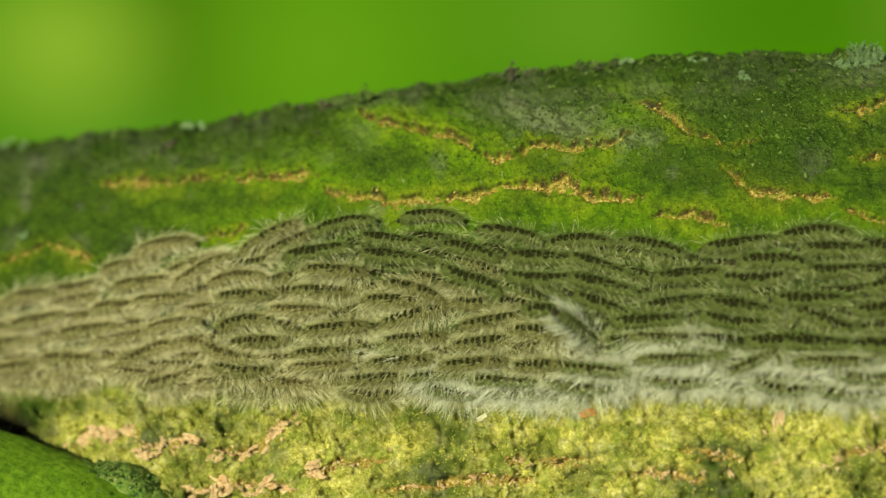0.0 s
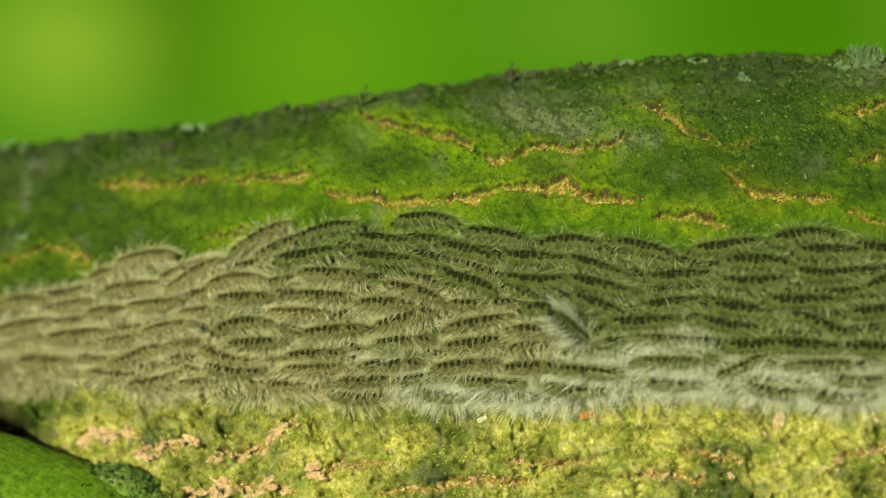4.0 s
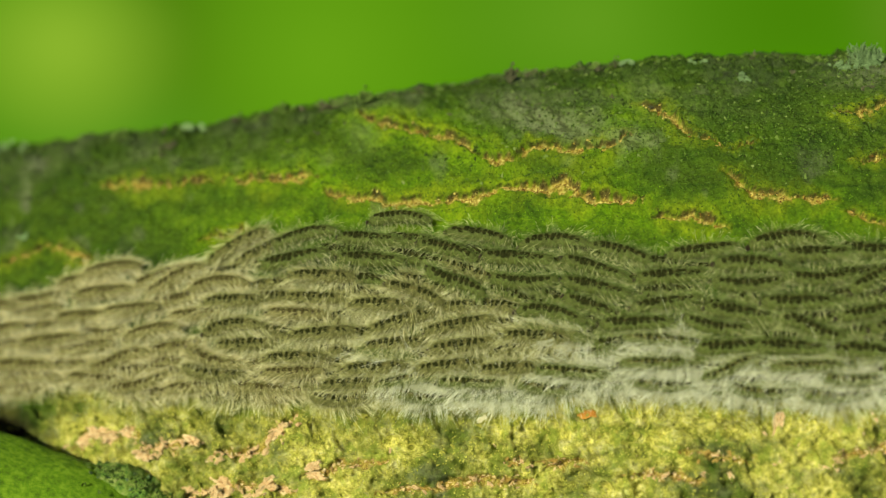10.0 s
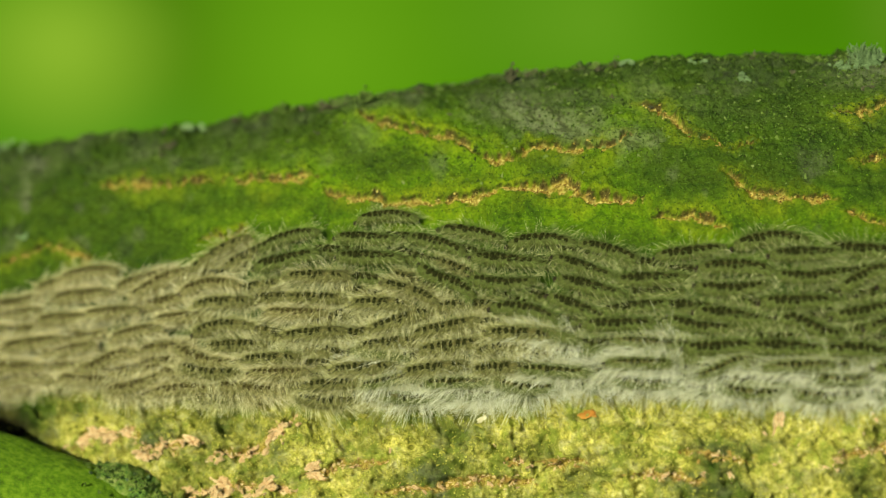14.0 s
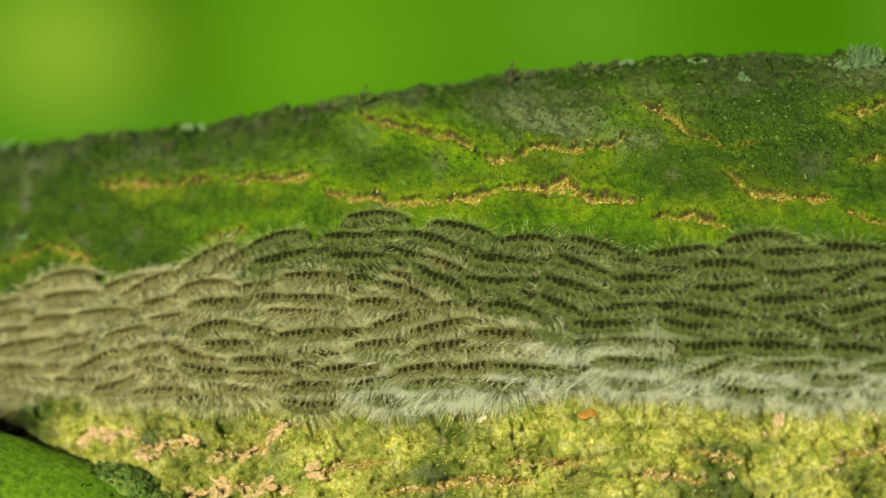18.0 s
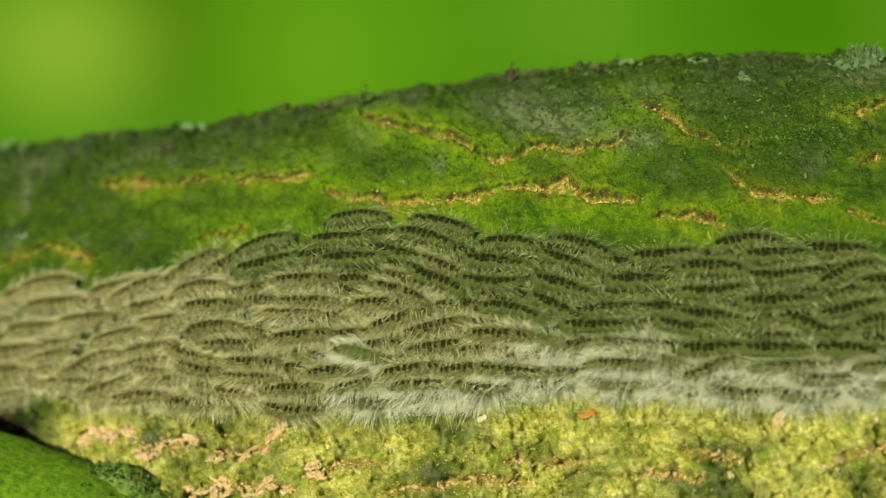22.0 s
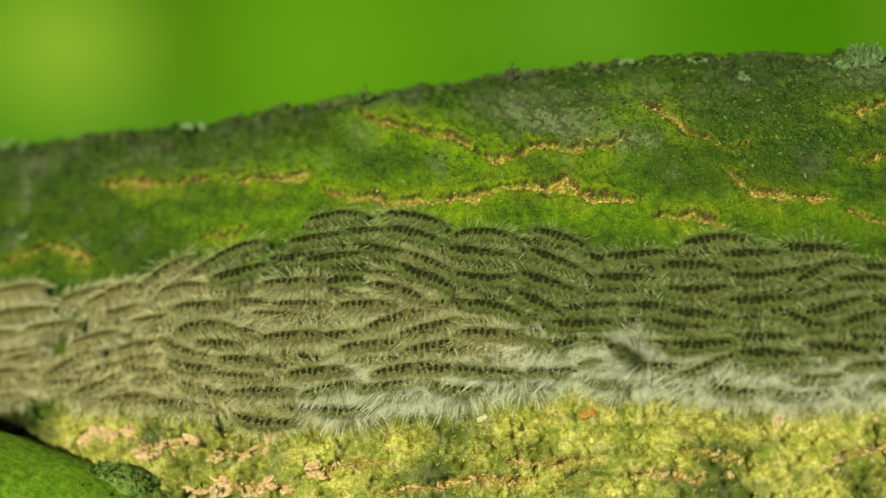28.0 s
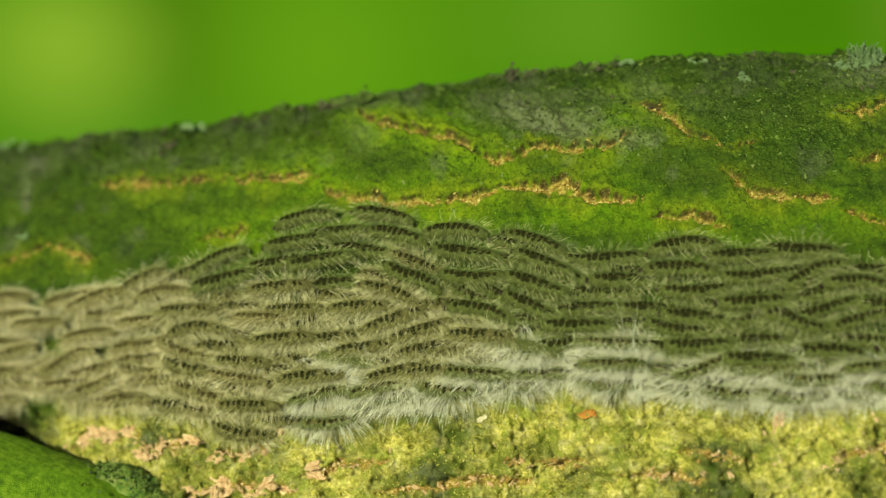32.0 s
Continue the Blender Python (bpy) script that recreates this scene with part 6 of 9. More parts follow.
    walk(herd[89], bark_rows(3.0, (0, 0.1480, -0.0463, -2), (3, 0.1463, -0.0468, -1), (6, 0.1440, -0.0470, -1), (9, 0.1433, -0.0463, -0), (12, 0.1424, -0.0462, -0), (14.5, 0.1397, -0.0464, -0), (17, 0.1374, -0.0465, -0), (20, 0.1345, -0.0463, 0), (23, 0.1318, -0.0462, 0), (25.5, 0.1304, -0.0465, 0), (28, 0.1301, -0.0465, 1), (30, 0.1298, -0.0465, 1), (32, 0.1290, -0.0465, 1)))
    walk(herd[90], bark_rows(3.1, (0, 0.1530, -0.0357, -9), (3, 0.1513, -0.0362, -9), (6, 0.1488, -0.0367, -8), (9, 0.1473, -0.0367, -7), (12, 0.1466, -0.0365, -7), (14.5, 0.1450, -0.0367, -7), (17, 0.1436, -0.0368, -7), (20, 0.1420, -0.0366, -7), (23, 0.1402, -0.0365, -7), (25.5, 0.1385, -0.0367, -7), (28, 0.1381, -0.0368, -7), (30, 0.1375, -0.0369, -7), (32, 0.1363, -0.0370, -6)))
    walk(herd[91], bark_rows(2.9, (0, 0.1552, -0.0222, 8), (3, 0.1539, -0.0224, 9), (6, 0.1523, -0.0228, 9), (9, 0.1508, -0.0229, 10), (12, 0.1496, -0.0227, 11), (14.5, 0.1482, -0.0227, 12), (17, 0.1464, -0.0226, 13), (20, 0.1440, -0.0225, 14), (23, 0.1414, -0.0222, 14), (25.5, 0.1385, -0.0222, 15), (28, 0.1370, -0.0222, 16), (30, 0.1360, -0.0221, 17), (32, 0.1350, -0.0221, 17)))
    walk(herd[92], bark_rows(3.6, (0, 0.1656, -0.0263, 5), (3, 0.1643, -0.0265, 6), (6, 0.1625, -0.0269, 7), (9, 0.1609, -0.0270, 8), (12, 0.1599, -0.0267, 9), (14.5, 0.1586, -0.0266, 9), (17, 0.1571, -0.0266, 10), (20, 0.1551, -0.0265, 11), (23, 0.1526, -0.0260, 11), (25.5, 0.1500, -0.0260, 12), (28, 0.1487, -0.0260, 13), (30, 0.1478, -0.0260, 13), (32, 0.1467, -0.0260, 14)))
    walk(herd[93], bark_rows(3.5, (0, 0.1738, -0.0159, -7), (3, 0.1726, -0.0158, -7), (6, 0.1712, -0.0157, -6), (9, 0.1690, -0.0154, -5), (12, 0.1669, -0.0150, -5), (14.5, 0.1647, -0.0149, -5), (17, 0.1621, -0.0147, -5), (20, 0.1588, -0.0146, -4), (23, 0.1556, -0.0143, -4), (25.5, 0.1520, -0.0144, -4), (28, 0.1491, -0.0144, -4), (30, 0.1477, -0.0143, -4), (32, 0.1463, -0.0143, -4)))
    walk(herd[94], bark_rows(2.9, (0, 0.1352, -0.0407, 2), (3, 0.1331, -0.0412, 2), (6, 0.1300, -0.0417, 2), (9, 0.1279, -0.0417, 3), (12, 0.1268, -0.0417, 3), (14.5, 0.1247, -0.0418, 3), (17, 0.1233, -0.0419, 3), (20, 0.1216, -0.0419, 3), (23, 0.1205, -0.0420, 4), (25.5, 0.1190, -0.0423, 4), (28, 0.1187, -0.0424, 4), (30, 0.1179, -0.0425, 3), (32, 0.1167, -0.0428, 4)))
    walk(herd[95], bark_rows(1.3, (0, 0.1196, -0.0522, -5), (3, 0.1175, -0.0527, -6), (6, 0.1146, -0.0532, -5), (9, 0.1123, -0.0532, -4), (12, 0.1104, -0.0534, -4), (14.5, 0.1077, -0.0534, -4), (17, 0.1063, -0.0534, -5), (20, 0.1042, -0.0535, -4), (23, 0.1033, -0.0537, -4), (25.5, 0.1024, -0.0536, -5), (28, 0.1026, -0.0536, -5), (30, 0.1019, -0.0536, -6), (32, 0.1009, -0.0540, -5)))
    walk(herd[96], bark_rows(1.2, (0, 0.1421, -0.0547, -1), (3, 0.1403, -0.0552, -1), (6, 0.1379, -0.0555, -1), (9, 0.1368, -0.0549, -0), (12, 0.1359, -0.0549, -0), (14.5, 0.1332, -0.0551, -0), (17, 0.1312, -0.0552, -0), (20, 0.1285, -0.0550, -0), (23, 0.1262, -0.0550, 0), (25.5, 0.1248, -0.0553, -0), (28, 0.1245, -0.0553, 0), (30, 0.1241, -0.0553, 0), (32, 0.1232, -0.0554, 0)))
    walk(herd[97], bark_rows(3.5, (0, 0.1706, -0.0413, 4), (3, 0.1689, -0.0418, 4), (6, 0.1665, -0.0421, 4), (9, 0.1656, -0.0416, 4), (12, 0.1648, -0.0414, 4), (14.5, 0.1624, -0.0417, 4), (17, 0.1604, -0.0417, 4), (20, 0.1579, -0.0415, 4), (23, 0.1554, -0.0414, 5), (25.5, 0.1539, -0.0417, 5), (28, 0.1535, -0.0417, 5), (30, 0.1531, -0.0417, 5), (32, 0.1522, -0.0418, 5)))
    walk(herd[98], bark_rows(1.9, (0, 0.1782, -0.0506, -0), (3, 0.1764, -0.0511, -0), (6, 0.1741, -0.0513, -0), (9, 0.1733, -0.0506, -0), (12, 0.1725, -0.0505, -0), (14.5, 0.1697, -0.0507, -0), (17, 0.1675, -0.0508, -0), (20, 0.1647, -0.0506, 0), (23, 0.1620, -0.0505, 0), (25.5, 0.1605, -0.0508, 0), (28, 0.1602, -0.0508, 0), (30, 0.1598, -0.0508, 0), (32, 0.1590, -0.0508, 0)))
    walk(herd[99], bark_rows(3.3, (0, 0.1828, -0.0338, 4), (3, 0.1812, -0.0341, 5), (6, 0.1791, -0.0345, 5), (9, 0.1779, -0.0342, 6), (12, 0.1770, -0.0340, 6), (14.5, 0.1751, -0.0341, 6), (17, 0.1734, -0.0341, 7), (20, 0.1713, -0.0339, 7), (23, 0.1687, -0.0336, 7), (25.5, 0.1668, -0.0337, 7), (28, 0.1661, -0.0337, 8), (30, 0.1655, -0.0337, 8), (32, 0.1645, -0.0337, 8)))
    walk(herd[100], bark_rows(2.9, (0, 0.1834, -0.0225, -0), (3, 0.1822, -0.0223, 0), (6, 0.1808, -0.0222, 1), (9, 0.1786, -0.0219, 2), (12, 0.1766, -0.0214, 2), (14.5, 0.1745, -0.0213, 3), (17, 0.1721, -0.0212, 3), (20, 0.1692, -0.0210, 3), (23, 0.1661, -0.0207, 3), (25.5, 0.1627, -0.0207, 3), (28, 0.1599, -0.0207, 3), (30, 0.1585, -0.0206, 3), (32, 0.1572, -0.0206, 3)))
    walk(herd[101], bark_rows(1.1, (0, 0.1948, -0.0117, -6), (3, 0.1935, -0.0114, -6), (6, 0.1922, -0.0111, -5), (9, 0.1898, -0.0106, -5), (12, 0.1874, -0.0100, -5), (14.5, 0.1849, -0.0099, -5), (17, 0.1823, -0.0097, -5), (20, 0.1791, -0.0095, -5), (23, 0.1758, -0.0093, -4), (25.5, 0.1722, -0.0093, -4), (28, 0.1688, -0.0093, -4), (30, 0.1673, -0.0093, -4), (32, 0.1659, -0.0093, -4)))
    walk(herd[102], bark_rows(3.3, (0, 0.1952, -0.0275, 4), (3, 0.1939, -0.0274, 5), (6, 0.1925, -0.0273, 6), (9, 0.1903, -0.0269, 7), (12, 0.1884, -0.0264, 7), (14.5, 0.1863, -0.0263, 8), (17, 0.1841, -0.0262, 8), (20, 0.1814, -0.0260, 8), (23, 0.1783, -0.0256, 8), (25.5, 0.1751, -0.0256, 8), (28, 0.1724, -0.0256, 9), (30, 0.1711, -0.0256, 9), (32, 0.1698, -0.0256, 9)))
    walk(herd[103], bark_rows(2.5, (0, 0.1985, -0.0418, 5), (3, 0.1967, -0.0422, 5), (6, 0.1944, -0.0425, 5), (9, 0.1936, -0.0418, 5), (12, 0.1927, -0.0417, 5), (14.5, 0.1900, -0.0419, 5), (17, 0.1878, -0.0420, 5), (20, 0.1850, -0.0417, 5), (23, 0.1823, -0.0416, 5), (25.5, 0.1808, -0.0419, 5), (28, 0.1804, -0.0418, 5), (30, 0.1801, -0.0419, 5), (32, 0.1793, -0.0419, 5)))
    walk(herd[104], bark_rows(3.4, (0, 0.2055, -0.0198, -1), (3, 0.2042, -0.0194, -1), (6, 0.2029, -0.0191, -0), (9, 0.2004, -0.0186, -0), (12, 0.1980, -0.0180, -0), (14.5, 0.1955, -0.0178, 0), (17, 0.1930, -0.0177, 0), (20, 0.1899, -0.0175, 0), (23, 0.1866, -0.0172, 0), (25.5, 0.1830, -0.0172, 0), (28, 0.1796, -0.0172, 0), (30, 0.1782, -0.0172, 0), (32, 0.1767, -0.0172, 0)))
    walk(herd[105], bark_rows(1.1, (0, 0.1991, -0.0532, 2), (3, 0.1973, -0.0536, 2), (6, 0.1950, -0.0539, 2), (9, 0.1942, -0.0531, 2), (12, 0.1934, -0.0530, 2), (14.5, 0.1906, -0.0532, 2), (17, 0.1883, -0.0533, 2), (20, 0.1854, -0.0530, 2), (23, 0.1826, -0.0530, 2), (25.5, 0.1812, -0.0533, 2), (28, 0.1809, -0.0532, 2), (30, 0.1805, -0.0533, 2), (32, 0.1797, -0.0533, 2)))
    walk(herd[106], bark_rows(-0.4, (0, -0.1883, -0.0221, 5), (3, -0.1917, -0.0233, 5), (6, -0.1952, -0.0244, 4), (9, -0.2028, -0.0254, 5), (12, -0.2101, -0.0265, 5), (14.5, -0.2152, -0.0273, 5), (17, -0.2174, -0.0277, 5), (20, -0.2220, -0.0291, 5), (23, -0.2309, -0.0319, 4), (25.5, -0.2389, -0.0335, 4), (28, -0.2434, -0.0345, 4), (30, -0.2480, -0.0348, 4), (32, -0.2489, -0.0316, 4)))
    walk(herd[107], bark_rows(0.0, (0, -0.1879, -0.0276, 8), (3, -0.1923, -0.0287, 6), (6, -0.1967, -0.0298, 6), (9, -0.2033, -0.0308, 7), (12, -0.2096, -0.0319, 7), (14.5, -0.2138, -0.0329, 8), (17, -0.2153, -0.0333, 9), (20, -0.2189, -0.0346, 9), (23, -0.2267, -0.0370, 8), (25.5, -0.2335, -0.0383, 7), (28, -0.2367, -0.0391, 7), (30, -0.2401, -0.0394, 9), (32, -0.2408, -0.0364, 15)))
    walk(herd[108], bark_rows(0.2, (0, -0.1871, -0.0330, 10), (3, -0.1936, -0.0339, 9), (6, -0.1997, -0.0351, 9), (9, -0.2045, -0.0363, 10), (12, -0.2091, -0.0374, 10), (14.5, -0.2120, -0.0385, 12), (17, -0.2127, -0.0391, 13), (20, -0.2150, -0.0402, 13), (23, -0.2198, -0.0416, 12), (25.5, -0.2237, -0.0425, 13), (28, -0.2253, -0.0431, 14), (30, -0.2273, -0.0436, 17), (32, -0.2278, -0.0420, 23)))
    walk(herd[109], bark_rows(0.2, (0, -0.1863, -0.0383, 11), (3, -0.1943, -0.0391, 10), (6, -0.2014, -0.0405, 10), (9, -0.2051, -0.0417, 11), (12, -0.2087, -0.0428, 11), (14.5, -0.2108, -0.0441, 12), (17, -0.2109, -0.0448, 13), (20, -0.2127, -0.0457, 13), (23, -0.2151, -0.0466, 12), (25.5, -0.2171, -0.0471, 13), (28, -0.2179, -0.0477, 13), (30, -0.2192, -0.0483, 14), (32, -0.2196, -0.0478, 18)))
    walk(herd[110], bark_rows(0.2, (0, -0.1858, -0.0436, 10), (3, -0.1942, -0.0444, 10), (6, -0.2018, -0.0459, 10), (9, -0.2050, -0.0471, 10), (12, -0.2083, -0.0481, 10), (14.5, -0.2102, -0.0495, 11), (17, -0.2102, -0.0503, 11), (20, -0.2118, -0.0512, 11), (23, -0.2134, -0.0518, 11), (25.5, -0.2147, -0.0523, 11), (28, -0.2153, -0.0528, 11), (30, -0.2164, -0.0535, 11), (32, -0.2167, -0.0534, 12)))
    walk(herd[111], bark_rows(0.0, (0, -0.1855, -0.0489, 11), (3, -0.1940, -0.0498, 11), (6, -0.2016, -0.0512, 11), (9, -0.2048, -0.0525, 11), (12, -0.2080, -0.0535, 11), (14.5, -0.2098, -0.0549, 11), (17, -0.2097, -0.0557, 11), (20, -0.2113, -0.0566, 11), (23, -0.2127, -0.0572, 11), (25.5, -0.2138, -0.0576, 11), (28, -0.2144, -0.0581, 11), (30, -0.2155, -0.0588, 12), (32, -0.2158, -0.0588, 12)))
    walk(herd[112], bark_rows(-0.4, (0, -0.1852, -0.0542, 7), (3, -0.1937, -0.0551, 7), (6, -0.2013, -0.0566, 7), (9, -0.2045, -0.0579, 7), (12, -0.2077, -0.0589, 7), (14.5, -0.2095, -0.0603, 7), (17, -0.2094, -0.0611, 7), (20, -0.2110, -0.0620, 7), (23, -0.2124, -0.0625, 7), (25.5, -0.2134, -0.0630, 7), (28, -0.2140, -0.0635, 7), (30, -0.2151, -0.0642, 7), (32, -0.2154, -0.0642, 7)))
    walk(herd[113], bark_rows(0.2, (0, -0.1687, -0.0322, 4), (3, -0.1738, -0.0332, 4), (6, -0.1787, -0.0343, 4), (9, -0.1844, -0.0354, 4), (12, -0.1898, -0.0365, 4), (14.5, -0.1934, -0.0375, 5), (17, -0.1945, -0.0380, 6), (20, -0.1973, -0.0392, 6), (23, -0.2040, -0.0411, 4), (25.5, -0.2096, -0.0423, 3), (28, -0.2120, -0.0430, 3), (30, -0.2146, -0.0433, 4), (32, -0.2151, -0.0407, 11)))
    walk(herd[114], bark_rows(0.2, (0, -0.1671, -0.0453, 11), (3, -0.1753, -0.0461, 10), (6, -0.1825, -0.0476, 10), (9, -0.1857, -0.0488, 11), (12, -0.1889, -0.0498, 11), (14.5, -0.1907, -0.0511, 11), (17, -0.1908, -0.0519, 11), (20, -0.1923, -0.0528, 11), (23, -0.1940, -0.0534, 11), (25.5, -0.1952, -0.0539, 11), (28, -0.1958, -0.0544, 11), (30, -0.1969, -0.0551, 11), (32, -0.1972, -0.0549, 13)))
    walk(herd[115], bark_rows(-0.6, (0, -0.1575, -0.0553, 12), (3, -0.1657, -0.0561, 12), (6, -0.1730, -0.0576, 12), (9, -0.1760, -0.0589, 12), (12, -0.1790, -0.0599, 12), (14.5, -0.1807, -0.0611, 13), (17, -0.1807, -0.0620, 12), (20, -0.1822, -0.0629, 12), (23, -0.1836, -0.0634, 12), (25.5, -0.1846, -0.0639, 12), (28, -0.1851, -0.0643, 13), (30, -0.1861, -0.0651, 13), (32, -0.1864, -0.0651, 13)))
    walk(herd[116], bark_rows(0.2, (0, -0.1503, -0.0356, 13), (3, -0.1556, -0.0366, 11), (6, -0.1606, -0.0377, 11), (9, -0.1659, -0.0388, 12), (12, -0.1708, -0.0398, 13), (14.5, -0.1740, -0.0408, 15), (17, -0.1749, -0.0414, 16), (20, -0.1774, -0.0425, 17), (23, -0.1834, -0.0443, 17), (25.5, -0.1883, -0.0453, 20), (28, -0.1903, -0.0460, 22), (30, -0.1925, -0.0463, 26), (32, -0.1929, -0.0439, 26)))
    walk(herd[117], bark_rows(-0.4, (0, -0.1415, -0.0165, 10), (3, -0.1450, -0.0179, 10), (6, -0.1485, -0.0192, 9), (9, -0.1557, -0.0202, 9), (12, -0.1629, -0.0213, 9), (14.5, -0.1680, -0.0221, 9), (17, -0.1708, -0.0225, 9), (20, -0.1760, -0.0240, 9), (23, -0.1834, -0.0266, 9), (25.5, -0.1905, -0.0282, 9), (28, -0.1955, -0.0294, 8), (30, -0.2003, -0.0299, 8), (32, -0.2015, -0.0278, 6)))
    walk(herd[118], bark_rows(0.0, (0, -0.1420, -0.0222, 13), (3, -0.1450, -0.0235, 13), (6, -0.1482, -0.0246, 12), (9, -0.1555, -0.0255, 12), (12, -0.1625, -0.0266, 12), (14.5, -0.1674, -0.0274, 12), (17, -0.1698, -0.0277, 12), (20, -0.1744, -0.0292, 13), (23, -0.1828, -0.0319, 12), (25.5, -0.1905, -0.0335, 12), (28, -0.1951, -0.0346, 12), (30, -0.1995, -0.0349, 12), (32, -0.2004, -0.0318, 9)))
    walk(herd[119], bark_rows(0.2, (0, -0.1241, -0.0417, 10), (3, -0.1298, -0.0426, 8), (6, -0.1352, -0.0437, 9), (9, -0.1394, -0.0448, 10), (12, -0.1434, -0.0458, 10), (14.5, -0.1457, -0.0466, 12), (17, -0.1466, -0.0474, 14), (20, -0.1487, -0.0484, 14), (23, -0.1529, -0.0496, 14), (25.5, -0.1563, -0.0504, 16), (28, -0.1575, -0.0509, 17), (30, -0.1591, -0.0513, 20), (32, -0.1594, -0.0498, 23)))
    walk(herd[120], bark_rows(0.2, (0, -0.1173, -0.0300, 12), (3, -0.1198, -0.0311, 12), (6, -0.1225, -0.0320, 12), (9, -0.1289, -0.0328, 12), (12, -0.1351, -0.0339, 12), (14.5, -0.1395, -0.0346, 12), (17, -0.1414, -0.0349, 12), (20, -0.1450, -0.0361, 13), (23, -0.1534, -0.0386, 13), (25.5, -0.1606, -0.0400, 13), (28, -0.1653, -0.0412, 13), (30, -0.1689, -0.0413, 13), (32, -0.1695, -0.0376, 11)))
    walk(herd[121], bark_rows(0.2, (0, -0.1049, -0.0464, 6), (3, -0.1078, -0.0468, 6), (6, -0.1115, -0.0472, 7), (9, -0.1148, -0.0482, 7), (12, -0.1172, -0.0488, 8), (14.5, -0.1196, -0.0489, 10), (17, -0.1221, -0.0492, 12), (20, -0.1253, -0.0502, 13), (23, -0.1274, -0.0504, 14), (25.5, -0.1301, -0.0505, 15), (28, -0.1308, -0.0505, 16), (30, -0.1319, -0.0505, 17), (32, -0.1324, -0.0501, 16)))
    walk(herd[122], bark_rows(-0.4, (0, -0.0931, -0.0074, 20), (3, -0.0963, -0.0089, 22), (6, -0.0995, -0.0101, 22), (9, -0.1049, -0.0112, 21), (12, -0.1103, -0.0124, 19), (14.5, -0.1145, -0.0132, 18), (17, -0.1176, -0.0138, 17), (20, -0.1220, -0.0151, 17), (23, -0.1262, -0.0165, 17), (25.5, -0.1305, -0.0175, 17), (28, -0.1361, -0.0191, 17), (30, -0.1407, -0.0200, 17), (32, -0.1436, -0.0206, 15)))
    walk(herd[123], bark_rows(-0.6, (0, -0.0964, -0.0581, 9), (3, -0.1003, -0.0583, 8), (6, -0.1045, -0.0587, 9), (9, -0.1069, -0.0600, 9), (12, -0.1084, -0.0609, 10), (14.5, -0.1112, -0.0611, 10), (17, -0.1154, -0.0618, 11), (20, -0.1217, -0.0639, 12), (23, -0.1238, -0.0640, 12), (25.5, -0.1269, -0.0645, 13), (28, -0.1272, -0.0644, 13), (30, -0.1283, -0.0644, 14), (32, -0.1291, -0.0644, 14)))
    walk(herd[124], bark_rows(0.2, (0, -0.0897, -0.0170, 15), (3, -0.0914, -0.0178, 16), (6, -0.0931, -0.0183, 17), (9, -0.0970, -0.0190, 16), (12, -0.1014, -0.0201, 15), (14.5, -0.1048, -0.0207, 14), (17, -0.1068, -0.0211, 14), (20, -0.1098, -0.0220, 14), (23, -0.1134, -0.0229, 14), (25.5, -0.1170, -0.0235, 14), (28, -0.1214, -0.0249, 14), (30, -0.1259, -0.0256, 14), (32, -0.1283, -0.0256, 11)))
    walk(herd[125], bark_rows(0.2, (0, -0.0919, -0.0363, 7), (3, -0.0931, -0.0368, 7), (6, -0.0948, -0.0369, 8), (9, -0.0979, -0.0375, 8), (12, -0.1007, -0.0379, 8), (14.5, -0.1040, -0.0381, 8), (17, -0.1055, -0.0381, 8), (20, -0.1074, -0.0384, 9), (23, -0.1095, -0.0387, 9), (25.5, -0.1119, -0.0387, 9), (28, -0.1123, -0.0382, 10), (30, -0.1136, -0.0382, 10), (32, -0.1141, -0.0378, 7)))
    walk(herd[126], bark_rows(0.2, (0, -0.0912, -0.0414, 8), (3, -0.0926, -0.0418, 8), (6, -0.0950, -0.0420, 8), (9, -0.0982, -0.0427, 9), (12, -0.1005, -0.0430, 9), (14.5, -0.1036, -0.0429, 9), (17, -0.1052, -0.0429, 9), (20, -0.1074, -0.0434, 10), (23, -0.1089, -0.0434, 10), (25.5, -0.1111, -0.0433, 10), (28, -0.1115, -0.0429, 11), (30, -0.1126, -0.0428, 10), (32, -0.1131, -0.0427, 9)))
    walk(herd[127], bark_rows(0.2, (0, -0.0902, -0.0463, 1), (3, -0.0921, -0.0466, 1), (6, -0.0952, -0.0468, 1), (9, -0.0983, -0.0477, 2), (12, -0.1003, -0.0480, 2), (14.5, -0.1032, -0.0479, 3), (17, -0.1053, -0.0480, 3), (20, -0.1082, -0.0487, 4), (23, -0.1096, -0.0487, 4), (25.5, -0.1119, -0.0486, 4), (28, -0.1124, -0.0484, 4), (30, -0.1134, -0.0483, 4), (32, -0.1140, -0.0483, 4)))
    walk(herd[128], bark_rows(0.1, (0, -0.0813, -0.0508, 4), (3, -0.0836, -0.0510, 4), (6, -0.0870, -0.0513, 4), (9, -0.0901, -0.0523, 4), (12, -0.0919, -0.0528, 5), (14.5, -0.0950, -0.0527, 5), (17, -0.0973, -0.0529, 5), (20, -0.1012, -0.0540, 6), (23, -0.1027, -0.0540, 6), (25.5, -0.1052, -0.0540, 6), (28, -0.1057, -0.0539, 6), (30, -0.1067, -0.0538, 6), (32, -0.1073, -0.0539, 6)))
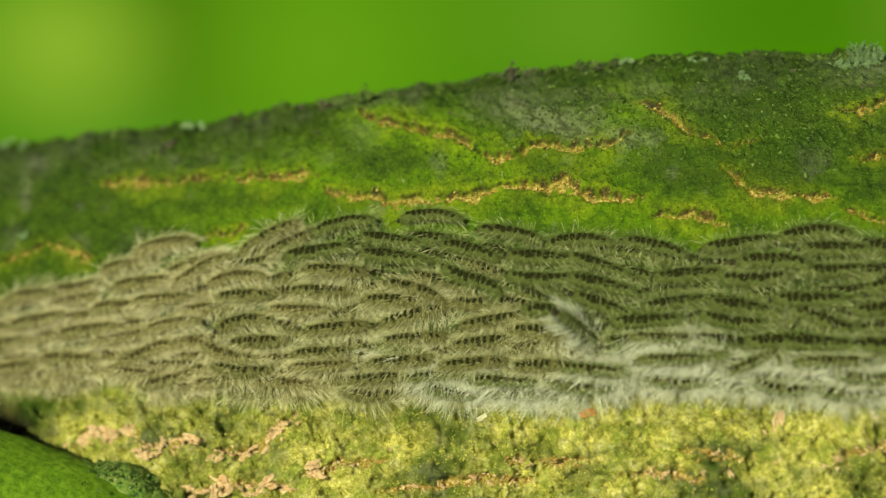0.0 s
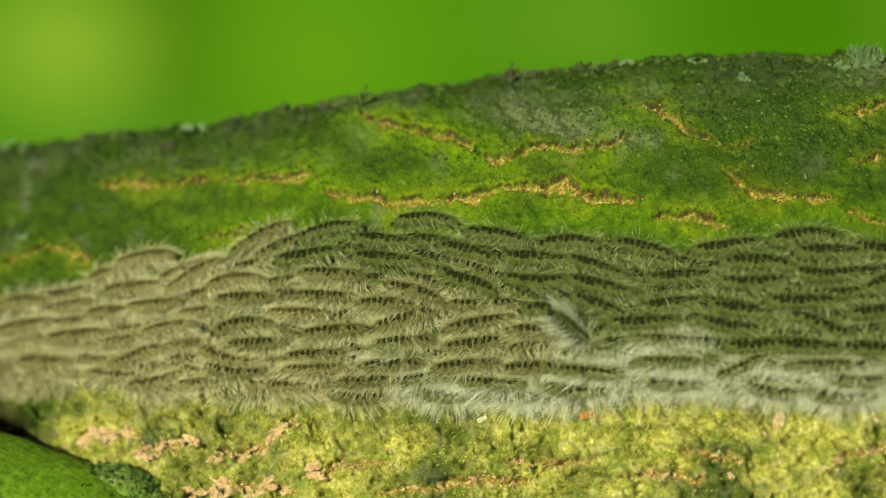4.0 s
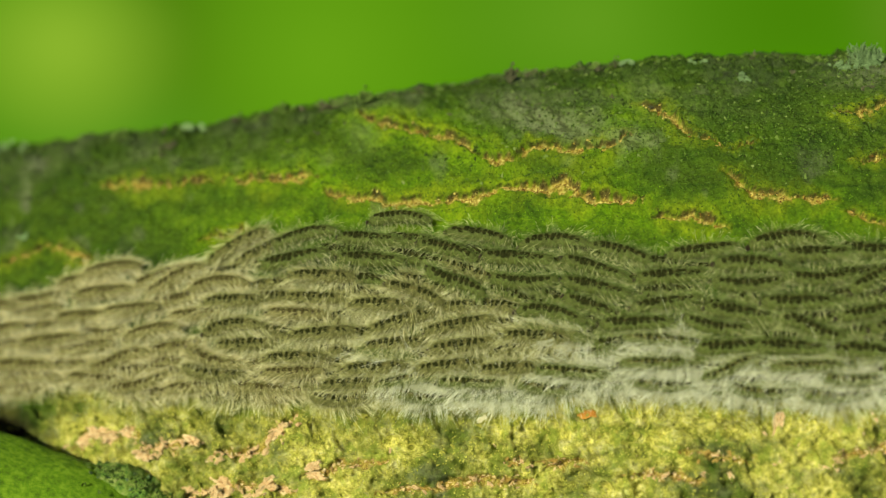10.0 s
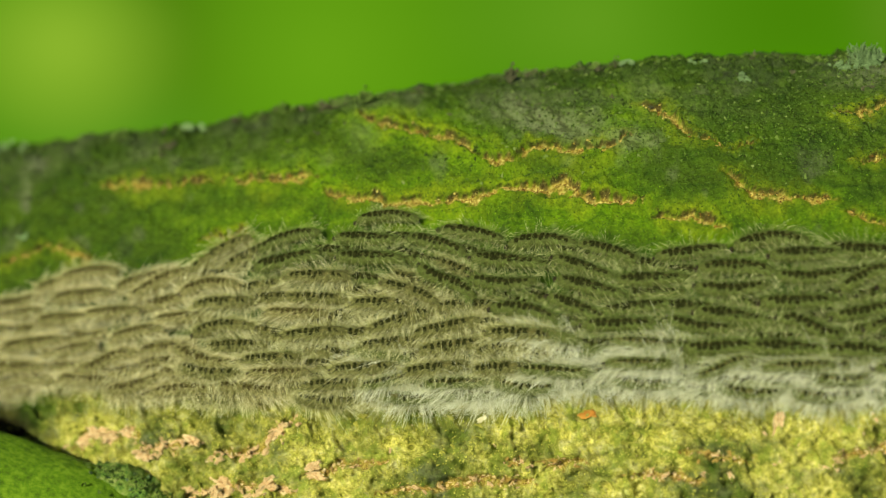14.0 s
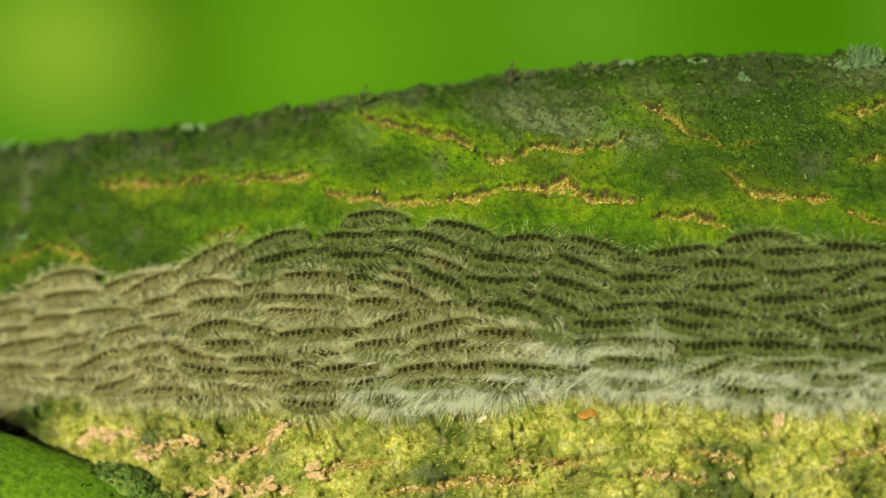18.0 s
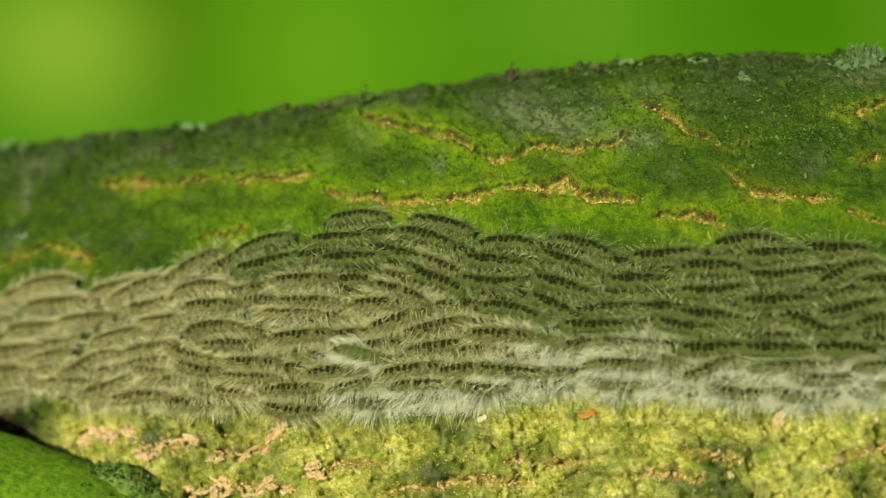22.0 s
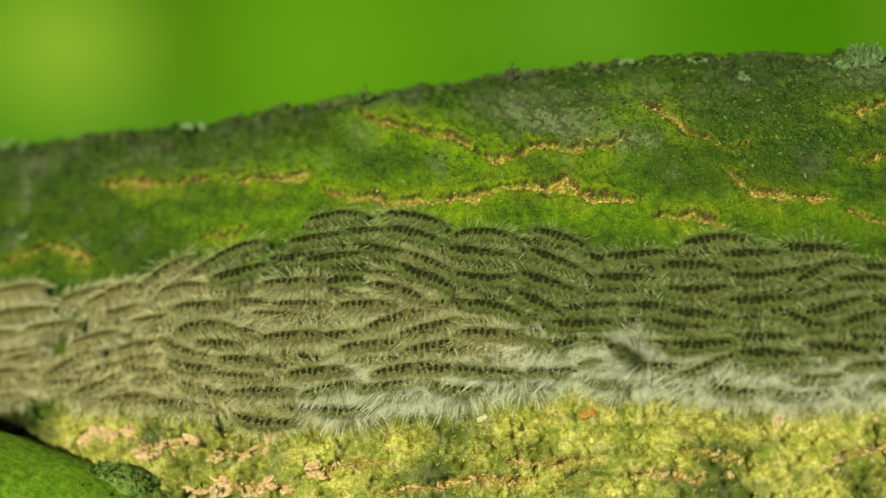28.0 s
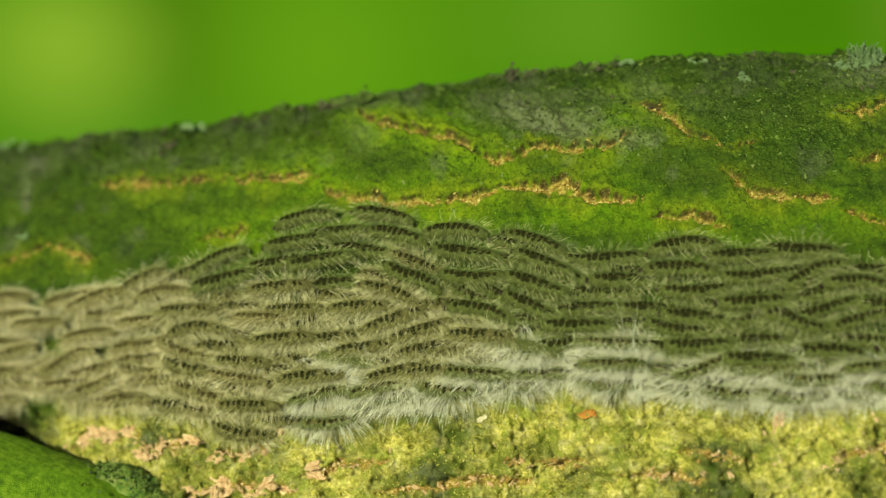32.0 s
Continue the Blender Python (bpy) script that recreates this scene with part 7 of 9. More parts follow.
    walk(herd[129], bark_rows(-0.2, (0, -0.0736, -0.0077, 17), (3, -0.0754, -0.0082, 18), (6, -0.0775, -0.0087, 19), (9, -0.0814, -0.0096, 18), (12, -0.0850, -0.0107, 18), (14.5, -0.0877, -0.0115, 17), (17, -0.0897, -0.0121, 17), (20, -0.0929, -0.0132, 17), (23, -0.0953, -0.0141, 16), (25.5, -0.0982, -0.0147, 16), (28, -0.1023, -0.0160, 16), (30, -0.1074, -0.0170, 15), (32, -0.1114, -0.0182, 14)))
    walk(herd[130], bark_rows(-0.2, (0, -0.0547, 0.0007, 24), (3, -0.0576, 0.0001, 24), (6, -0.0612, -0.0008, 25), (9, -0.0650, -0.0016, 26), (12, -0.0688, -0.0028, 26), (14.5, -0.0712, -0.0035, 27), (17, -0.0737, -0.0042, 27), (20, -0.0778, -0.0055, 28), (23, -0.0806, -0.0067, 29), (25.5, -0.0835, -0.0074, 29), (28, -0.0894, -0.0094, 30), (30, -0.0943, -0.0108, 28), (32, -0.0988, -0.0123, 28)))
    walk(herd[131], bark_rows(0.2, (0, -0.0608, -0.0135, 11), (3, -0.0618, -0.0139, 11), (6, -0.0630, -0.0144, 10), (9, -0.0658, -0.0148, 10), (12, -0.0684, -0.0155, 11), (14.5, -0.0700, -0.0159, 11), (17, -0.0711, -0.0163, 11), (20, -0.0740, -0.0171, 11), (23, -0.0757, -0.0177, 10), (25.5, -0.0780, -0.0182, 10), (28, -0.0804, -0.0191, 9), (30, -0.0844, -0.0198, 9), (32, -0.0874, -0.0206, 9)))
    walk(herd[132], bark_rows(0.0, (0, -0.0565, -0.0510, -2), (3, -0.0585, -0.0514, -3), (6, -0.0617, -0.0518, -4), (9, -0.0650, -0.0527, -3), (12, -0.0675, -0.0531, -3), (14.5, -0.0713, -0.0533, -5), (17, -0.0737, -0.0537, -6), (20, -0.0778, -0.0550, -8), (23, -0.0795, -0.0551, -10), (25.5, -0.0823, -0.0553, -11), (28, -0.0835, -0.0555, -14), (30, -0.0847, -0.0558, -16), (32, -0.0855, -0.0562, -16)))
    walk(herd[133], bark_rows(0.2, (0, -0.0550, -0.0174, 1), (3, -0.0556, -0.0179, 1), (6, -0.0562, -0.0184, 0), (9, -0.0584, -0.0186, 1), (12, -0.0602, -0.0189, 2), (14.5, -0.0613, -0.0192, 2), (17, -0.0620, -0.0194, 2), (20, -0.0646, -0.0201, 3), (23, -0.0658, -0.0206, 3), (25.5, -0.0680, -0.0210, 2), (28, -0.0694, -0.0216, 2), (30, -0.0726, -0.0222, 2), (32, -0.0749, -0.0228, 3)))
    walk(herd[134], bark_rows(0.1, (0, -0.0395, -0.0504, -1), (3, -0.0417, -0.0509, -2), (6, -0.0451, -0.0516, -3), (9, -0.0484, -0.0523, -2), (12, -0.0516, -0.0527, -2), (14.5, -0.0559, -0.0534, -3), (17, -0.0590, -0.0541, -4), (20, -0.0640, -0.0556, -6), (23, -0.0665, -0.0562, -8), (25.5, -0.0701, -0.0567, -10), (28, -0.0721, -0.0574, -12), (30, -0.0739, -0.0583, -15), (32, -0.0751, -0.0592, -15)))
    walk(herd[135], bark_rows(0.2, (0, -0.0321, -0.0248, 9), (3, -0.0328, -0.0252, 9), (6, -0.0339, -0.0259, 10), (9, -0.0353, -0.0259, 9), (12, -0.0362, -0.0258, 9), (14.5, -0.0371, -0.0260, 9), (17, -0.0375, -0.0261, 9), (20, -0.0393, -0.0265, 10), (23, -0.0399, -0.0268, 10), (25.5, -0.0414, -0.0271, 10), (28, -0.0432, -0.0276, 10), (30, -0.0452, -0.0279, 10), (32, -0.0467, -0.0281, 10)))
    walk(herd[136], bark_rows(0.2, (0, -0.0266, -0.0366, 1), (3, -0.0281, -0.0370, 2), (6, -0.0312, -0.0377, 1), (9, -0.0337, -0.0380, 1), (12, -0.0361, -0.0382, 1), (14.5, -0.0391, -0.0385, 2), (17, -0.0414, -0.0391, 2), (20, -0.0449, -0.0400, 2), (23, -0.0461, -0.0402, 2), (25.5, -0.0483, -0.0404, 2), (28, -0.0502, -0.0408, 1), (30, -0.0516, -0.0412, 1), (32, -0.0524, -0.0415, 1)))
    walk(herd[137], bark_rows(0.2, (0, -0.0229, -0.0112, -10), (3, -0.0238, -0.0115, -9), (6, -0.0255, -0.0119, -8), (9, -0.0274, -0.0118, -8), (12, -0.0286, -0.0118, -7), (14.5, -0.0292, -0.0118, -6), (17, -0.0299, -0.0120, -6), (20, -0.0321, -0.0124, -4), (23, -0.0334, -0.0127, -3), (25.5, -0.0346, -0.0129, -2), (28, -0.0369, -0.0134, 0), (30, -0.0394, -0.0137, 2), (32, -0.0413, -0.0139, 3)))
    walk(herd[138], bark_rows(0.2, (0, -0.0245, -0.0160, -2), (3, -0.0252, -0.0163, -1), (6, -0.0262, -0.0169, -1), (9, -0.0277, -0.0169, -1), (12, -0.0285, -0.0168, -0), (14.5, -0.0290, -0.0168, 0), (17, -0.0294, -0.0170, 0), (20, -0.0311, -0.0173, 1), (23, -0.0320, -0.0176, 2), (25.5, -0.0330, -0.0178, 3), (28, -0.0349, -0.0184, 4), (30, -0.0370, -0.0186, 5), (32, -0.0385, -0.0188, 6)))
    walk(herd[139], bark_rows(0.2, (0, -0.0221, -0.0304, 5), (3, -0.0234, -0.0308, 6), (6, -0.0255, -0.0315, 6), (9, -0.0270, -0.0316, 6), (12, -0.0284, -0.0316, 6), (14.5, -0.0298, -0.0318, 6), (17, -0.0307, -0.0320, 6), (20, -0.0326, -0.0325, 6), (23, -0.0333, -0.0326, 7), (25.5, -0.0346, -0.0328, 6), (28, -0.0366, -0.0332, 6), (30, -0.0382, -0.0335, 7), (32, -0.0391, -0.0336, 7)))
    walk(herd[140], bark_rows(-0.4, (0, -0.0074, -0.0567, -1), (3, -0.0104, -0.0573, -1), (6, -0.0142, -0.0583, -0), (9, -0.0169, -0.0588, 0), (12, -0.0205, -0.0593, 0), (14.5, -0.0247, -0.0602, 1), (17, -0.0284, -0.0611, 1), (20, -0.0340, -0.0628, 1), (23, -0.0380, -0.0641, 2), (25.5, -0.0427, -0.0652, 2), (28, -0.0468, -0.0670, 0), (30, -0.0501, -0.0691, 0), (32, -0.0527, -0.0711, -0)))
    walk(herd[141], bark_rows(0.0, (0, -0.0027, 0.0019, -3), (3, -0.0043, 0.0018, -3), (6, -0.0074, 0.0019, -3), (9, -0.0112, 0.0021, -2), (12, -0.0131, 0.0024, -2), (14.5, -0.0149, 0.0027, -1), (17, -0.0178, 0.0030, 0), (20, -0.0207, 0.0032, 1), (23, -0.0248, 0.0038, 4), (25.5, -0.0274, 0.0038, 5), (28, -0.0306, 0.0039, 6), (30, -0.0354, 0.0042, 7), (32, -0.0393, 0.0045, 8)))
    walk(herd[142], bark_rows(0.2, (0, 0.0008, -0.0135, -13), (3, -0.0003, -0.0135, -13), (6, -0.0021, -0.0137, -13), (9, -0.0039, -0.0137, -13), (12, -0.0054, -0.0135, -14), (14.5, -0.0067, -0.0134, -15), (17, -0.0076, -0.0134, -15), (20, -0.0089, -0.0134, -15), (23, -0.0103, -0.0133, -14), (25.5, -0.0112, -0.0132, -14), (28, -0.0135, -0.0130, -13), (30, -0.0162, -0.0129, -13), (32, -0.0178, -0.0127, -12)))
    walk(herd[143], bark_rows(0.2, (0, 0.0185, -0.0095, -19), (3, 0.0171, -0.0095, -19), (6, 0.0153, -0.0095, -18), (9, 0.0124, -0.0094, -18), (12, 0.0099, -0.0093, -20), (14.5, 0.0075, -0.0091, -22), (17, 0.0061, -0.0090, -23), (20, 0.0045, -0.0089, -23), (23, 0.0019, -0.0084, -23), (25.5, -0.0001, -0.0080, -23), (28, -0.0022, -0.0075, -22), (30, -0.0057, -0.0071, -21), (32, -0.0080, -0.0068, -21)))
    walk(herd[144], bark_rows(0.2, (0, 0.0175, -0.0211, -6), (3, 0.0159, -0.0210, -6), (6, 0.0144, -0.0214, -5), (9, 0.0126, -0.0215, -6), (12, 0.0098, -0.0215, -6), (14.5, 0.0076, -0.0216, -7), (17, 0.0067, -0.0218, -7), (20, 0.0053, -0.0218, -7), (23, 0.0043, -0.0218, -7), (25.5, 0.0035, -0.0217, -7), (28, 0.0018, -0.0217, -7), (30, -0.0005, -0.0216, -7), (32, -0.0018, -0.0215, -7)))
    walk(herd[145], bark_rows(0.2, (0, 0.0228, -0.0476, -4), (3, 0.0203, -0.0479, -4), (6, 0.0174, -0.0480, -4), (9, 0.0135, -0.0480, -4), (12, 0.0098, -0.0482, -3), (14.5, 0.0070, -0.0484, -2), (17, 0.0034, -0.0487, -0), (20, -0.0006, -0.0493, 1), (23, -0.0039, -0.0498, -1), (25.5, -0.0057, -0.0502, -2), (28, -0.0128, -0.0508, 2), (30, -0.0148, -0.0512, 5), (32, -0.0163, -0.0516, 8)))
    walk(herd[146], bark_rows(0.2, (0, 0.0260, -0.0277, -2), (3, 0.0242, -0.0275, -1), (6, 0.0229, -0.0278, -1), (9, 0.0209, -0.0282, -1), (12, 0.0173, -0.0282, -1), (14.5, 0.0147, -0.0283, -0), (17, 0.0133, -0.0286, -1), (20, 0.0115, -0.0287, -0), (23, 0.0105, -0.0287, -0), (25.5, 0.0096, -0.0287, -0), (28, 0.0083, -0.0287, 1), (30, 0.0060, -0.0287, 1), (32, 0.0049, -0.0287, 1)))
    walk(herd[147], bark_rows(0.2, (0, 0.0326, -0.0173, -12), (3, 0.0314, -0.0171, -11), (6, 0.0306, -0.0173, -10), (9, 0.0286, -0.0175, -11), (12, 0.0249, -0.0174, -11), (14.5, 0.0216, -0.0175, -12), (17, 0.0199, -0.0177, -13), (20, 0.0185, -0.0177, -13), (23, 0.0167, -0.0175, -13), (25.5, 0.0150, -0.0172, -13), (28, 0.0132, -0.0168, -13), (30, 0.0103, -0.0165, -14), (32, 0.0086, -0.0164, -14)))
    walk(herd[148], bark_rows(0.2, (0, 0.0325, -0.0221, -3), (3, 0.0313, -0.0218, -2), (6, 0.0305, -0.0221, -2), (9, 0.0287, -0.0224, -2), (12, 0.0248, -0.0223, -2), (14.5, 0.0214, -0.0224, -2), (17, 0.0197, -0.0226, -2), (20, 0.0182, -0.0226, -2), (23, 0.0169, -0.0225, -2), (25.5, 0.0155, -0.0224, -2), (28, 0.0137, -0.0222, -1), (30, 0.0109, -0.0220, -1), (32, 0.0094, -0.0220, -1)))
    walk(herd[149], bark_rows(-0.6, (0, 0.0389, -0.0582, -3), (3, 0.0367, -0.0587, -3), (6, 0.0340, -0.0590, -4), (9, 0.0290, -0.0585, -3), (12, 0.0246, -0.0585, -3), (14.5, 0.0199, -0.0581, -1), (17, 0.0135, -0.0576, -0), (20, 0.0087, -0.0582, -0), (23, 0.0041, -0.0596, -1), (25.5, 0.0007, -0.0605, -2), (28, -0.0037, -0.0609, -1), (30, -0.0057, -0.0611, -0), (32, -0.0073, -0.0611, 0)))
    walk(herd[150], bark_rows(0.2, (0, 0.0485, -0.0060, -9), (3, 0.0468, -0.0059, -9), (6, 0.0454, -0.0060, -9), (9, 0.0429, -0.0060, -9), (12, 0.0400, -0.0061, -10), (14.5, 0.0371, -0.0062, -10), (17, 0.0353, -0.0062, -10), (20, 0.0332, -0.0061, -10), (23, 0.0293, -0.0057, -10), (25.5, 0.0267, -0.0051, -11), (28, 0.0246, -0.0044, -11), (30, 0.0211, -0.0039, -11), (32, 0.0184, -0.0037, -12)))
    walk(herd[151], bark_rows(0.2, (0, 0.0464, -0.0182, -14), (3, 0.0455, -0.0180, -14), (6, 0.0450, -0.0181, -14), (9, 0.0434, -0.0183, -13), (12, 0.0398, -0.0183, -13), (14.5, 0.0362, -0.0184, -14), (17, 0.0339, -0.0186, -15), (20, 0.0324, -0.0185, -15), (23, 0.0300, -0.0182, -15), (25.5, 0.0280, -0.0180, -16), (28, 0.0262, -0.0177, -17), (30, 0.0231, -0.0174, -17), (32, 0.0215, -0.0174, -17)))
    walk(herd[152], bark_rows(0.2, (0, 0.0487, -0.0373, 13), (3, 0.0473, -0.0371, 12), (6, 0.0462, -0.0374, 12), (9, 0.0437, -0.0378, 11), (12, 0.0396, -0.0376, 11), (14.5, 0.0363, -0.0375, 11), (17, 0.0316, -0.0375, 11), (20, 0.0286, -0.0378, 11), (23, 0.0260, -0.0383, 12), (25.5, 0.0238, -0.0385, 13), (28, 0.0208, -0.0386, 12), (30, 0.0181, -0.0387, 12), (32, 0.0168, -0.0387, 12)))
    walk(herd[153], bark_rows(0.2, (0, 0.0532, -0.0260, -3), (3, 0.0525, -0.0256, -4), (6, 0.0521, -0.0258, -4), (9, 0.0510, -0.0262, -3), (12, 0.0471, -0.0260, -4), (14.5, 0.0432, -0.0261, -4), (17, 0.0399, -0.0264, -5), (20, 0.0381, -0.0265, -5), (23, 0.0361, -0.0263, -5), (25.5, 0.0340, -0.0263, -6), (28, 0.0320, -0.0261, -6), (30, 0.0290, -0.0260, -6), (32, 0.0279, -0.0260, -6)))
    walk(herd[154], bark_rows(0.2, (0, 0.0536, -0.0307, 2), (3, 0.0528, -0.0303, 1), (6, 0.0523, -0.0305, 1), (9, 0.0510, -0.0310, 2), (12, 0.0470, -0.0308, 1), (14.5, 0.0433, -0.0309, 1), (17, 0.0395, -0.0312, 0), (20, 0.0375, -0.0313, 0), (23, 0.0356, -0.0313, 0), (25.5, 0.0335, -0.0313, 1), (28, 0.0313, -0.0312, 0), (30, 0.0283, -0.0311, 0), (32, 0.0273, -0.0312, 0)))
    walk(herd[155], bark_rows(0.2, (0, 0.0618, -0.0371, 2), (3, 0.0608, -0.0371, 1), (6, 0.0600, -0.0373, 1), (9, 0.0581, -0.0375, 2), (12, 0.0543, -0.0375, 0), (14.5, 0.0508, -0.0375, -0), (17, 0.0466, -0.0374, -0), (20, 0.0434, -0.0378, -1), (23, 0.0410, -0.0382, 0), (25.5, 0.0388, -0.0382, 1), (28, 0.0357, -0.0385, 1), (30, 0.0335, -0.0385, 1), (32, 0.0326, -0.0386, 1)))
    walk(herd[156], bark_rows(-0.3, (0, 0.0652, -0.0491, -4), (3, 0.0637, -0.0495, -4), (6, 0.0621, -0.0499, -4), (9, 0.0586, -0.0497, -4), (12, 0.0542, -0.0494, -4), (14.5, 0.0501, -0.0490, -4), (17, 0.0455, -0.0486, -4), (20, 0.0412, -0.0493, -5), (23, 0.0377, -0.0502, -3), (25.5, 0.0352, -0.0503, -1), (28, 0.0275, -0.0515, -2), (30, 0.0255, -0.0516, -2), (32, 0.0241, -0.0516, -2)))
    walk(herd[157], bark_rows(0.1, (0, 0.0702, -0.0437, 4), (3, 0.0691, -0.0439, 4), (6, 0.0679, -0.0442, 4), (9, 0.0656, -0.0442, 3), (12, 0.0616, -0.0442, 2), (14.5, 0.0581, -0.0440, 2), (17, 0.0547, -0.0437, 1), (20, 0.0509, -0.0444, 1), (23, 0.0483, -0.0448, 2), (25.5, 0.0465, -0.0446, 3), (28, 0.0416, -0.0455, 3), (30, 0.0400, -0.0455, 3), (32, 0.0390, -0.0456, 3)))
    walk(herd[158], bark_rows(-0.4, (0, 0.0865, -0.0053, -6), (3, 0.0843, -0.0054, -6), (6, 0.0826, -0.0055, -6), (9, 0.0803, -0.0057, -6), (12, 0.0770, -0.0062, -7), (14.5, 0.0734, -0.0065, -8), (17, 0.0711, -0.0066, -9), (20, 0.0687, -0.0066, -10), (23, 0.0653, -0.0065, -11), (25.5, 0.0624, -0.0063, -12), (28, 0.0602, -0.0061, -12), (30, 0.0573, -0.0061, -12), (32, 0.0549, -0.0061, -12)))
    walk(herd[159], bark_rows(0.2, (0, 0.0842, -0.0152, 3), (3, 0.0828, -0.0153, 3), (6, 0.0815, -0.0154, 3), (9, 0.0802, -0.0154, 2), (12, 0.0767, -0.0158, 2), (14.5, 0.0726, -0.0164, 1), (17, 0.0699, -0.0168, 1), (20, 0.0675, -0.0168, 1), (23, 0.0646, -0.0167, -0), (25.5, 0.0619, -0.0167, -1), (28, 0.0605, -0.0166, -1), (30, 0.0588, -0.0165, -1), (32, 0.0577, -0.0165, -1)))
    walk(herd[160], bark_rows(0.0, (0, 0.1005, -0.0078, -4), (3, 0.0983, -0.0080, -4), (6, 0.0968, -0.0082, -4), (9, 0.0950, -0.0084, -4), (12, 0.0916, -0.0090, -5), (14.5, 0.0879, -0.0095, -5), (17, 0.0855, -0.0098, -5), (20, 0.0827, -0.0100, -5), (23, 0.0798, -0.0101, -6), (25.5, 0.0768, -0.0102, -7), (28, 0.0747, -0.0101, -7), (30, 0.0724, -0.0101, -7), (32, 0.0704, -0.0101, -7)))
    walk(herd[161], bark_rows(0.2, (0, 0.0983, -0.0199, -1), (3, 0.0971, -0.0202, -1), (6, 0.0956, -0.0204, -2), (9, 0.0943, -0.0205, -2), (12, 0.0912, -0.0209, -2), (14.5, 0.0876, -0.0215, -1), (17, 0.0848, -0.0219, -1), (20, 0.0824, -0.0221, -1), (23, 0.0803, -0.0222, -1), (25.5, 0.0779, -0.0222, -2), (28, 0.0768, -0.0222, -2), (30, 0.0759, -0.0221, -2), (32, 0.0753, -0.0222, -2)))
    walk(herd[162], bark_rows(0.2, (0, 0.1005, -0.0411, 3), (3, 0.0985, -0.0416, 3), (6, 0.0958, -0.0420, 2), (9, 0.0933, -0.0422, 2), (12, 0.0907, -0.0424, 2), (14.5, 0.0879, -0.0424, 2), (17, 0.0863, -0.0424, 1), (20, 0.0844, -0.0427, 2), (23, 0.0836, -0.0428, 2), (25.5, 0.0825, -0.0426, 1), (28, 0.0828, -0.0426, 1), (30, 0.0821, -0.0426, 1), (32, 0.0814, -0.0428, 1)))
    walk(herd[163], bark_rows(-0.0, (0, 0.1004, -0.0459, 3), (3, 0.0985, -0.0464, 3), (6, 0.0960, -0.0468, 3), (9, 0.0936, -0.0470, 2), (12, 0.0907, -0.0471, 2), (14.5, 0.0878, -0.0470, 1), (17, 0.0862, -0.0470, 1), (20, 0.0839, -0.0474, 2), (23, 0.0829, -0.0475, 2), (25.5, 0.0819, -0.0472, 1), (28, 0.0832, -0.0472, 1), (30, 0.0825, -0.0471, 1), (32, 0.0817, -0.0474, 1)))
    walk(herd[164], bark_rows(-0.5, (0, 0.1001, -0.0508, 4), (3, 0.0984, -0.0512, 3), (6, 0.0963, -0.0517, 3), (9, 0.0939, -0.0519, 3), (12, 0.0906, -0.0519, 2), (14.5, 0.0877, -0.0516, 1), (17, 0.0860, -0.0516, 1), (20, 0.0833, -0.0521, 2), (23, 0.0820, -0.0522, 2), (25.5, 0.0810, -0.0518, 1), (28, 0.0833, -0.0518, 2), (30, 0.0826, -0.0517, 2), (32, 0.0817, -0.0521, 2)))
    walk(herd[165], bark_rows(0.1, (0, 0.1153, -0.0456, 1), (3, 0.1130, -0.0461, 1), (6, 0.1098, -0.0466, 0), (9, 0.1072, -0.0467, 1), (12, 0.1052, -0.0470, 1), (14.5, 0.1025, -0.0469, 0), (17, 0.1012, -0.0470, 0), (20, 0.0994, -0.0471, 1), (23, 0.0988, -0.0473, 1), (25.5, 0.0978, -0.0472, -0), (28, 0.0979, -0.0472, -0), (30, 0.0971, -0.0472, -1), (32, 0.0961, -0.0476, -1)))
    walk(herd[166], bark_rows(0.2, (0, 0.1192, -0.0183, -5), (3, 0.1178, -0.0186, -5), (6, 0.1165, -0.0191, -6), (9, 0.1153, -0.0192, -6), (12, 0.1131, -0.0196, -5), (14.5, 0.1107, -0.0199, -4), (17, 0.1085, -0.0201, -3), (20, 0.1057, -0.0202, -3), (23, 0.1035, -0.0203, -2), (25.5, 0.1008, -0.0204, -2), (28, 0.0998, -0.0205, -2), (30, 0.0989, -0.0204, -2), (32, 0.0981, -0.0204, -2)))
    walk(herd[167], bark_rows(0.2, (0, 0.1224, -0.0396, 1), (3, 0.1201, -0.0402, 1), (6, 0.1167, -0.0407, 1), (9, 0.1142, -0.0408, 1), (12, 0.1126, -0.0410, 2), (14.5, 0.1102, -0.0411, 1), (17, 0.1089, -0.0412, 1), (20, 0.1074, -0.0412, 2), (23, 0.1068, -0.0414, 2), (25.5, 0.1055, -0.0415, 1), (28, 0.1051, -0.0415, 1), (30, 0.1043, -0.0416, 0), (32, 0.1032, -0.0419, 0)))
    walk(herd[168], bark_rows(0.2, (0, 0.1278, -0.0301, -1), (3, 0.1260, -0.0306, -1), (6, 0.1234, -0.0312, -1), (9, 0.1214, -0.0313, -1), (12, 0.1201, -0.0315, -0), (14.5, 0.1183, -0.0316, -0), (17, 0.1169, -0.0317, -0), (20, 0.1157, -0.0317, 0), (23, 0.1146, -0.0318, 1), (25.5, 0.1128, -0.0320, 1), (28, 0.1123, -0.0321, 1), (30, 0.1115, -0.0322, 0), (32, 0.1104, -0.0323, 0)))
